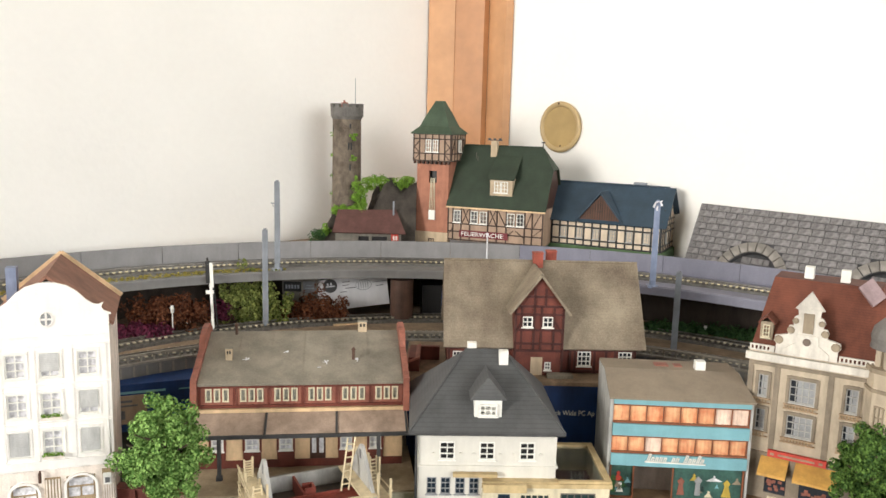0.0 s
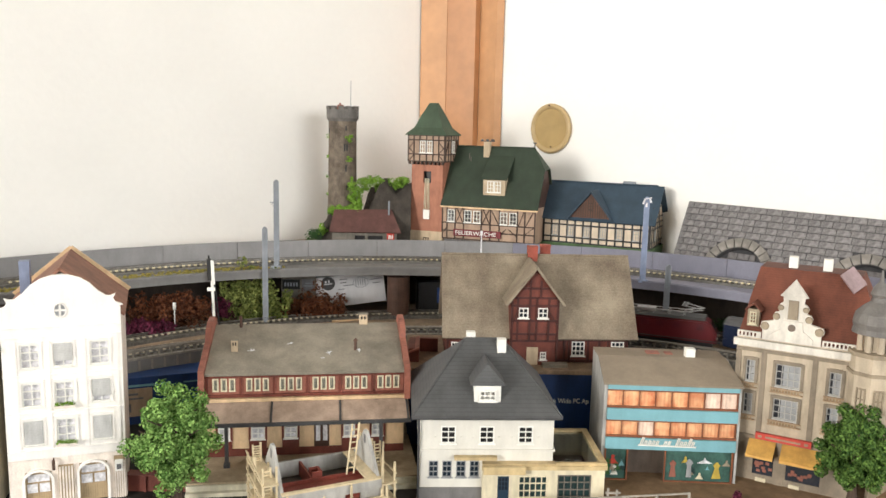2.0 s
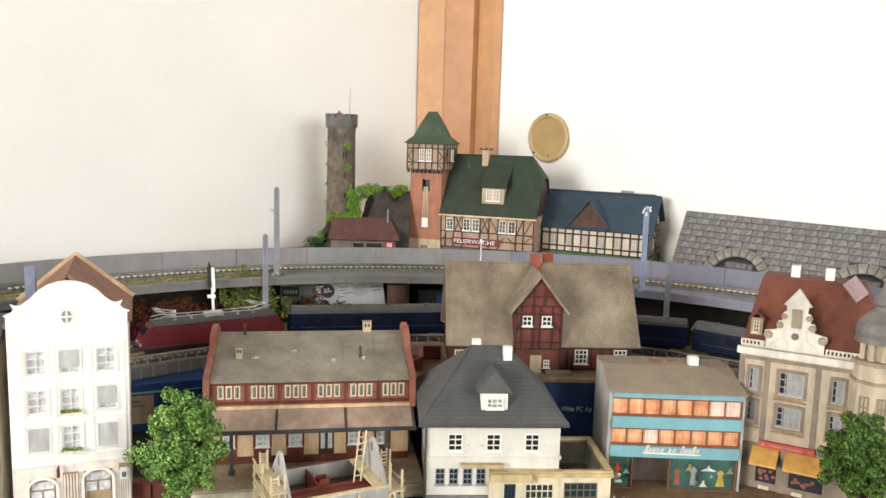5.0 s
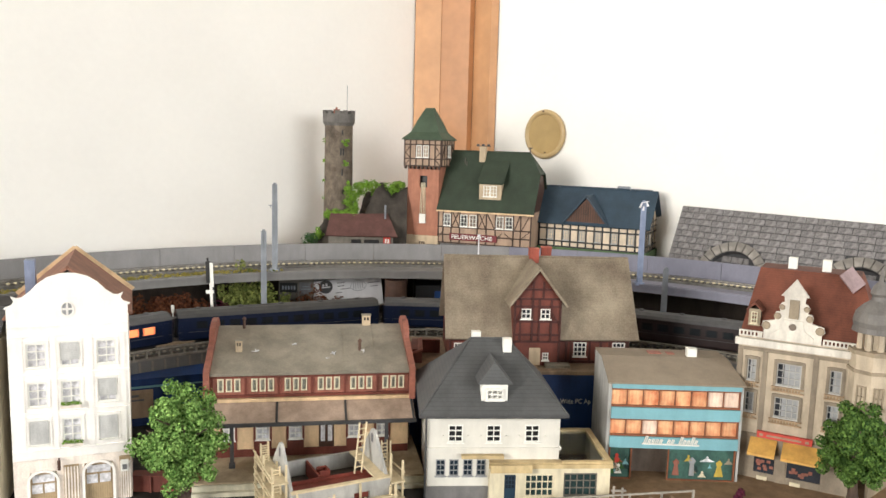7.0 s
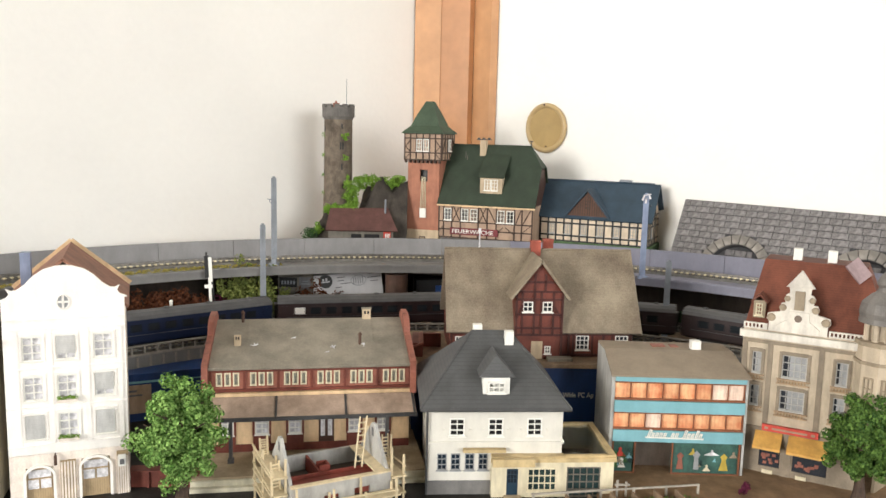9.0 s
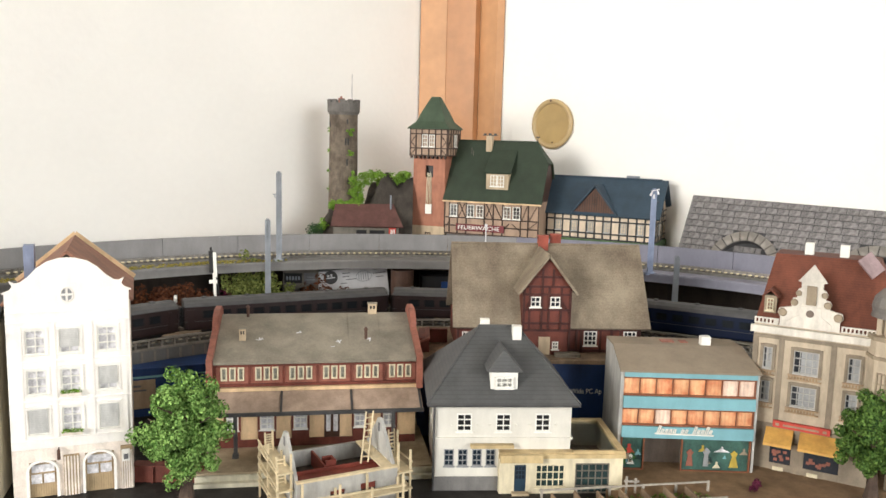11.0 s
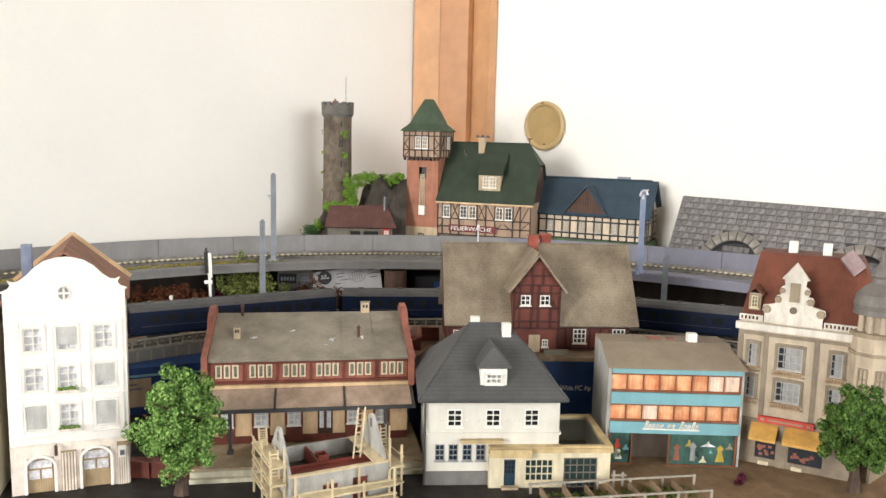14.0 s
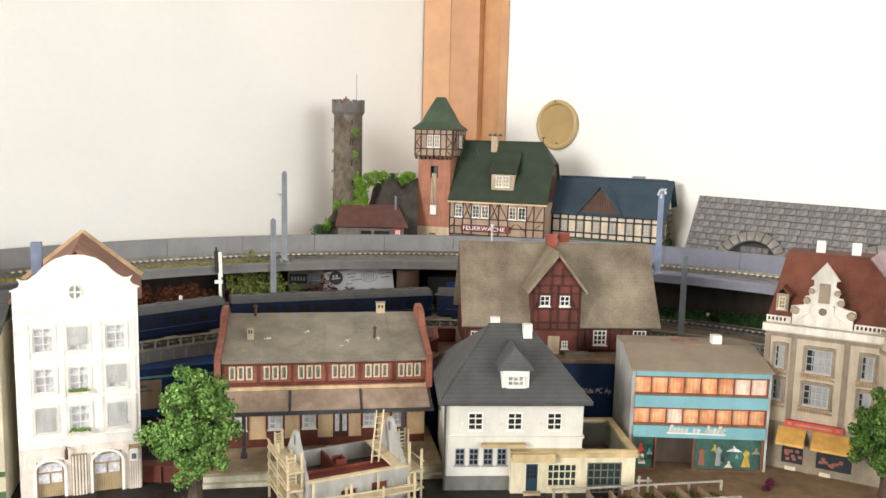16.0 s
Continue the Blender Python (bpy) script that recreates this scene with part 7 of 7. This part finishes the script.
def ladder(a, b, w, name="ladder"):
    a, b = Vector(a), Vector(b)
    t = thing(name, pose(-0.1370, 0.6290, 0, 0, 0, 25), "small cream plastic ladder leaning on the shell", "ladder", "ladders")
    side = Vector((w / 2, 0, 0))
    for s_ in (-1, 1):
        bm = bmesh.new()
        beam(bm, a + side * s_, b + side * s_, 0.0014, 0.0014)
        part("rail", bm, M_SCAFF, t)
    for k in range(1, 8):
        p = a.lerp(b, k / 8)
        bm = bmesh.new()
        beam(bm, p - side, p + side, 0.0011, 0.0011)
        part("rung", bm, M_SCAFF, t)


ladder((UW - 0.020, 0.030, UH - 0.004), (UW - 0.008, 0.048, UH + 0.038), 0.007)
ladder((UW + 0.010, 0.036, 0.031), (UW + 0.010, 0.038, 0.058), 0.006)
ladder((-0.008, 0.018, 0.031), (-0.008, 0.022, 0.056), 0.007)
ladder((-0.008, 0.058, 0.047), (-0.008, 0.060, 0.064), 0.007)

# ---- trees, plots, plant ----


def tree(x, y, h, r, z0, seed, leaf, label):
    rg = random.Random(seed)
    t = thing("tree", pose(x, y, 0), label, "tree", "town trees")
    bm = bmesh.new()
    pts = [(0, 0, 0.0004), (0.001, 0.001, h * 0.18), (-0.001, 0.0, h * 0.4), (0.001, 0.001, h * 0.75)]
    rad = [0.0075, 0.0042, 0.0034, 0.0012]
    for i in range(3):
        cyl(bm, pts[i], pts[i + 1], rad[i], rad[i + 1], 9)
    for k in range(9):
        a = k * 2.4
        z = h * (0.28 + 0.05 * k)
        cyl(bm, (0, 0, z), (math.cos(a) * r * 0.7, math.sin(a) * r * 0.7, z + h * 0.16), 0.0018, 0.0006, 6)
    part("trunk", bm, M_TRUNK, t)
    cents = []
    while len(cents) < 125:
        p = Vector((rg.uniform(-1, 1), rg.uniform(-1, 1), rg.uniform(-1, 1)))
        if not 0.45 < p.length < 1.0:
            continue
        wob = 0.86 + 0.28 * noise.noise(p * 2.2 + Vector((seed, 0, 0)))
        sx = r * (1.0 - 0.32 * max(0, p.z)) * wob
        cents.append((p.x * sx, p.y * sx, z0 + (h - z0) * (0.5 + 0.5 * p.z * wob)))
    foliage("crown", rg, cents, r * 0.185, 120, 0.00165, leaf, t)
    return t


tree(-0.2440, 0.678, 0.122, 0.0450, 0.022, 3, M_LEAF, "bright green foam foliage model tree on the street")
tree(0.3950, 0.688, 0.112, 0.0385, 0.022, 9, M_LEAFD, "dark green foam foliage model tree on the square")
foliage("red_plant", rng, [(0.290 + rng.uniform(-.004, .004), 0.702 + rng.uniform(-.003, .003), 0.004 + 0.008 * rng.random()) for _ in range(16)], 0.003, 20, 0.0013, M_PURPLE, label="small dark red bush on the sandy square", category="bush")

fn = thing("garden_plots", pose(0.078, 0.677, 0, 0, 0, 8), "grey-brown fenced garden plots with green grass", "garden plots")
for yy in (0.0, -0.034):
    bm = bmesh.new()
    beam(bm, (0, yy, 0.0125), (0.168, yy, 0.0125), 0.0016, 0.0016)
    part("rail", bm, M_FENCE, fn)
    for k in range(6):
        bm = bmesh.new()
        beam(bm, (0.002 + k * 0.033, yy, 0.0032), (0.002 + k * 0.033, yy, 0.0135), 0.0020, 0.0020)
        part("post", bm, M_FENCE, fn)
for k in range(7):
    bm = bmesh.new()
    box(bm, 0.010 + k * 0.022, 0.0118 + k * 0.022, -0.033, -0.002, 0.0032, 0.0104 + 0.0012 * (k % 2))
    part("plank", bm, M_PLOT, fn)
bm = bmesh.new()
beam(bm, (0.085, 0.002, 0.004), (0.086, 0.004, 0.020), 0.0022, 0.0022)
beam(bm, (0.094, 0.002, 0.004), (0.095, 0.004, 0.018), 0.0022, 0.0022)
beam(bm, (0.083, 0.003, 0.016), (0.098, 0.003, 0.015), 0.0018, 0.0018)
part("gate", bm, M_FENCE, fn)
rg = random.Random(21)
vs, fs = flakes(rg, [(0.006 + 0.155 * rg.random(), -0.016 + rg.uniform(-.013, .013), 0.0035) for _ in range(260)], 0.0015, 10, 0.0011)
me = bpy.data.meshes.new("grass")
me.from_pydata(vs, [], fs)
me.materials.append(M_GRASS)
tagged(child("grass", me, fn), kind="stuff")

# ---- the train ----


def coach_profile(hw, z0, z1):
    return [(-hw + 0.0015, z0), (-hw, z0 + 0.002), (-hw, z1), (hw, z1), (hw, z0 + 0.002), (hw - 0.0015, z0)]


def bogie(parent, x):
    b = part("bogie", boxes((x - 0.019, x + 0.019, -0.0125, -0.0100, 0.0040, 0.0085), (x - 0.019, x + 0.019, 0.0100, 0.0125, 0.0040, 0.0085), (x - 0.003, x + 0.003, -0.0100, 0.0100, 0.005, 0.0105)), M_BLACK, parent)
    for dx in (-0.0125, 0.0125):
        bm = bmesh.new()
        for s_ in (-1, 1):
            cyl(bm, (x + dx, s_ * 0.0072, 0.0050), (x + dx, s_ * 0.0094, 0.0050), 0.0050, n=14)
        cyl(bm, (x + dx, -0.0072, 0.0050), (x + dx, 0.0072, 0.0050), 0.0012, n=8)
        part("wheelset", bm, M_DARKGREY, b)
    return b


def coach(body, roof_mat, label, lit=(), pale=()):
    t = thing("passenger_coach", pose(0, 0, 0), label, "railway coach", "coaches of the train")
    L, hw = 0.134, 0.0165
    bm = bmesh.new()
    prism(bm, coach_profile(hw, 0.0085, 0.0375), "x", -L, L)
    part("body", bm, body, t)
    bm = bmesh.new()
    pts = [(-hw - 0.0004, 0.0376), (-hw - 0.0004, 0.0386), (-hw + 0.002, 0.0420), (-0.008, 0.0452), (0, 0.0460), (0.008, 0.0452), (hw - 0.002, 0.0420), (hw + 0.0004, 0.0386), (hw + 0.0004, 0.0376)]
    prism(bm, pts, "x", -L, L)
    rf = part("roof", bm, roof_mat, t)
    for k in range(5):
        x = -0.108 + k * 0.054
        bm = bmesh.new()
        cyl(bm, (x, 0.0, 0.0455), (x, 0.0, 0.0475), 0.0045, 0.003, n=10)
        part("roof_vent", bm, roof_mat, rf)
    for s_ in (-1, 1):
        for k in range(11):
            x = -0.1115 + k * 0.0208
            # windows in pale get plain white to stand for a reflection in the glass
            mt = M_LITWIN if (s_ < 0 and k in lit) else M_WHITE if (s_ < 0 and k in pale) else M_COACHPANE
            ob = part("window", boxes((x, x + 0.0135, s_ * (hw + 0.0001), s_ * (hw + 0.0007), 0.0235, 0.0325)), mt, t)
        for x in (-0.130, 0.121):
            part("door", boxes((x, x + 0.0085, s_ * (hw + 0.0001), s_ * (hw + 0.0006), 0.0100, 0.0345)), body, t)
    part("waist_line", boxes((-L, L, -hw - 0.0005, -hw - 0.0001, 0.0190, 0.0196), (-L, L, hw + 0.0001, hw + 0.0005, 0.0190, 0.0196)), M_COACHROOF, t)
    part("underframe", boxes((-0.055, 0.055, -0.010, 0.010, 0.0045, 0.0084), (-L + 0.004, L - 0.004, -0.012, 0.012, 0.0070, 0.0084)), M_BLACK, t)
    for x in (-L, L):
        s_ = 1 if x > 0 else -1
        part("gangway", boxes((min(x, x + s_ * 0.0045), max(x, x + s_ * 0.0045), -0.006, 0.006, 0.011, 0.036)), M_BLACK, t)
    bogie(t, -0.095)
    bogie(t, 0.095)
    return t


def locomotive():
    t = thing("electric_locomotive", pose(0, 0, 0), "dark red electric locomotive with grey roof and pantographs", "locomotive")
    L, hw = 0.0925, 0.0165
    bm = bmesh.new()
    side = [(-L, 0.010), (L, 0.010), (L, 0.021), (L - 0.003, 0.028), (L - 0.009, 0.036), (L - 0.014, 0.039)]
    prism(bm, side + [(-x, z) for x, z in side[:1:-1]], "y", -hw, hw)
    bmesh.ops.bevel(bm, geom=[e for e in bm.edges if abs(e.verts[0].co.y - e.verts[1].co.y) < 1e-6 and abs(e.verts[0].co.x) > L - 0.02], offset=0.0024, segments=2, affect="EDGES")
    part("body", bm, M_LOCO, t)
    part("frame", boxes((-L + 0.004, L - 0.004, -0.014, 0.014, 0.0050, 0.0098)), M_BLACK, t)
    bm = bmesh.new()
    prism(bm, [(-hw + 0.0005, 0.0391), (-hw + 0.003, 0.0425), (0, 0.0440), (hw - 0.003, 0.0425), (hw - 0.0005, 0.0391)], "x", -L + 0.015, L - 0.015)
    rf = part("roof", bm, M_COACHROOFD, t)
    bm = bmesh.new()
    for k in range(6):
        x = -0.05 + 0.02 * k
        cyl(bm, (x, -0.008, 0.043), (x, -0.008, 0.0475), 0.0011, n=6)
        cyl(bm, (x, 0.008, 0.043), (x, 0.008, 0.0475), 0.0011, n=6)
    for y in (-0.008, 0.008):
        cyl(bm, (-0.06, y, 0.0475), (0.06, y, 0.0475), 0.0007, n=6)
    box(bm, -0.012, 0.012, -0.006, 0.006, 0.0435, 0.048)
    part("roof_busbar", bm, M_CHROME, rf)
    for c in (-0.060, 0.060):
        bm = bmesh.new()
        for y in (-0.009, 0.009):
            beam(bm, (c - 0.016, y, 0.0465), (c + 0.014, y * 0.8, 0.0515), 0.0010, 0.0010)
            beam(bm, (c + 0.014, y * 0.8, 0.0515), (c - 0.010, y, 0.0560), 0.0010, 0.0010)
        for x in (c - 0.012, c - 0.008):
            beam(bm, (x, -0.014, 0.0562), (x, 0.014, 0.0562), 0.0012, 0.0012)
        part("pantograph", bm, M_CHROME, rf)
    for s_ in (-1, 1):
        for x, w in ((-0.076, 0.009), (-0.046, 0.010), (-0.025, 0.010), (-0.005, 0.010), (0.015, 0.010), (0.036, 0.010), (0.067, 0.009)):
            part("window", boxes((x, x + w, s_ * (hw + 0.0001), s_ * (hw + 0.0006), 0.0265, 0.0350)), M_LOCOGRILLE, t)
        part("side_stripe", boxes((-L + 0.001, L - 0.001, s_ * (hw + 0.0001), s_ * (hw + 0.0005), 0.0125, 0.0136)), M_COACHROOFD, t)
        for y in (-0.010, 0.010):
            bm = bmesh.new()
            cyl(bm, (s_ * L, y, 0.0105), (s_ * (L + 0.0045), y, 0.0105), 0.0012, n=8)
            cyl(bm, (s_ * (L + 0.0045), y, 0.0105), (s_ * (L + 0.0056), y, 0.0105), 0.0032, n=10)
            part("buffer", bm, M_BLACK, t)
            bm = bmesh.new()
            cyl(bm, (s_ * (L - 0.0002), y, 0.0165), (s_ * (L + 0.0012), y, 0.0165), 0.0020, n=10)
            part("headlight", bm, M_WHITE, t)
        part("windscreen", (lambda b: (slab(b, [(s_ * (L - 0.0026), -0.012, 0.0287), (s_ * (L - 0.0026), 0.012, 0.0287), (s_ * (L - 0.0084), 0.012, 0.0364), (s_ * (L - 0.0084), -0.012, 0.0364)], 0.0006), b)[1])(bmesh.new()), M_COACHPANE, t)
    bogie(t, -0.058)
    bogie(t, 0.058)
    return t


M_COACHPANE = mat("coach_window", (0.018, 0.022, 0.026), 0.2, 0.3, 80, 0.0, spec=0.4)
M_LOCOGRILLE = mat("loco_grille_red", (0.11, 0.010, 0.018), 0.5, 0.2, 80, 0.05)
M_COACHDULL = mat("coach_maroon_black", (0.022, 0.010, 0.010), 0.45, 0.2, 40, 0.02)
BLUE, DARK = "blue passenger coach with grey roof on the near track", "very dark maroon passenger coach with grey roof on the near track"
loco = locomotive()
c1 = coach(M_COACHBLUE, M_COACHROOF, "blue passenger coach with some orange lit windows", (9, 10))
c2 = coach(M_COACHBLUE, M_COACHROOFD, "blue passenger coach with dark grey roof on the near track")
c3 = coach(M_COACHBLUE, M_COACHROOF, BLUE)
# its first window is painted white as a reflection
c4 = coach(M_COACHDULL, M_COACHROOF, "very dark maroon passenger coach with one window painted white as a reflection", pale=(0,))
c5 = coach(M_COACHDULL, M_COACHROOF, DARK)
VEHICLES = [(loco, 0.0985, 0.058), (c1, None, 0.095), (c2, None, 0.095), (c3, None, 0.095), (c4, None, 0.095),
            (c5, None, 0.095), (copy_thing(c5, pose(0, 0, 0)), None, 0.095),
            (copy_thing(c3, pose(0, 0, 0)), None, 0.095), (copy_thing(c3, pose(0, 0, 0)), None, 0.095),
            (copy_thing(c3, pose(0, 0, 0)), None, 0.095), (copy_thing(c2, pose(0, 0, 0)), None, 0.095)]
# where the loco's front stands along the track, in metres, by the second
FRONT = [(0.0, 0.562), (1.2, 0.324), (2.0, 0.160), (2.4, 0.079), (3.2, -0.081), (3.7, -0.178), (5.8, -0.604), (6.2, -0.698), (7.0, -0.871), (7.8, -1.042),
         (9.0, -1.300), (9.2, -1.341), (11.3, -1.771), (12.5, -2.007), (13.7, -2.269), (14.5, -2.443), (15.3, -2.616), (16.0, -2.781)]


def front_at(t):
    for (t0, a), (t1, b) in zip(FRONT, FRONT[1:]):
        if t <= t1:
            return a + (b - a) * (t - t0) / (t1 - t0)
    return FRONT[-1][1]


def motions():
    for k, (v, back, wheelbase) in enumerate(VEHICLES):
        mid = back if back else 0.197 + 0.281 * (k - 1) + 0.1405
        rows = []
        for i in range(65):
            t = i * 0.25
            s = front_at(t) + mid
            a, _ = on_track(s - wheelbase, C1, R1)
            b, _ = on_track(s + wheelbase, C1, R1)
            c = (a + b) / 2
            rows.append((t, Matrix.Translation((c.x, c.y, Z1)) @ Matrix.Rotation(math.atan2(b.y - a.y, b.x - a.x), 4, "Z")))
        walk(v, rows)


motions()
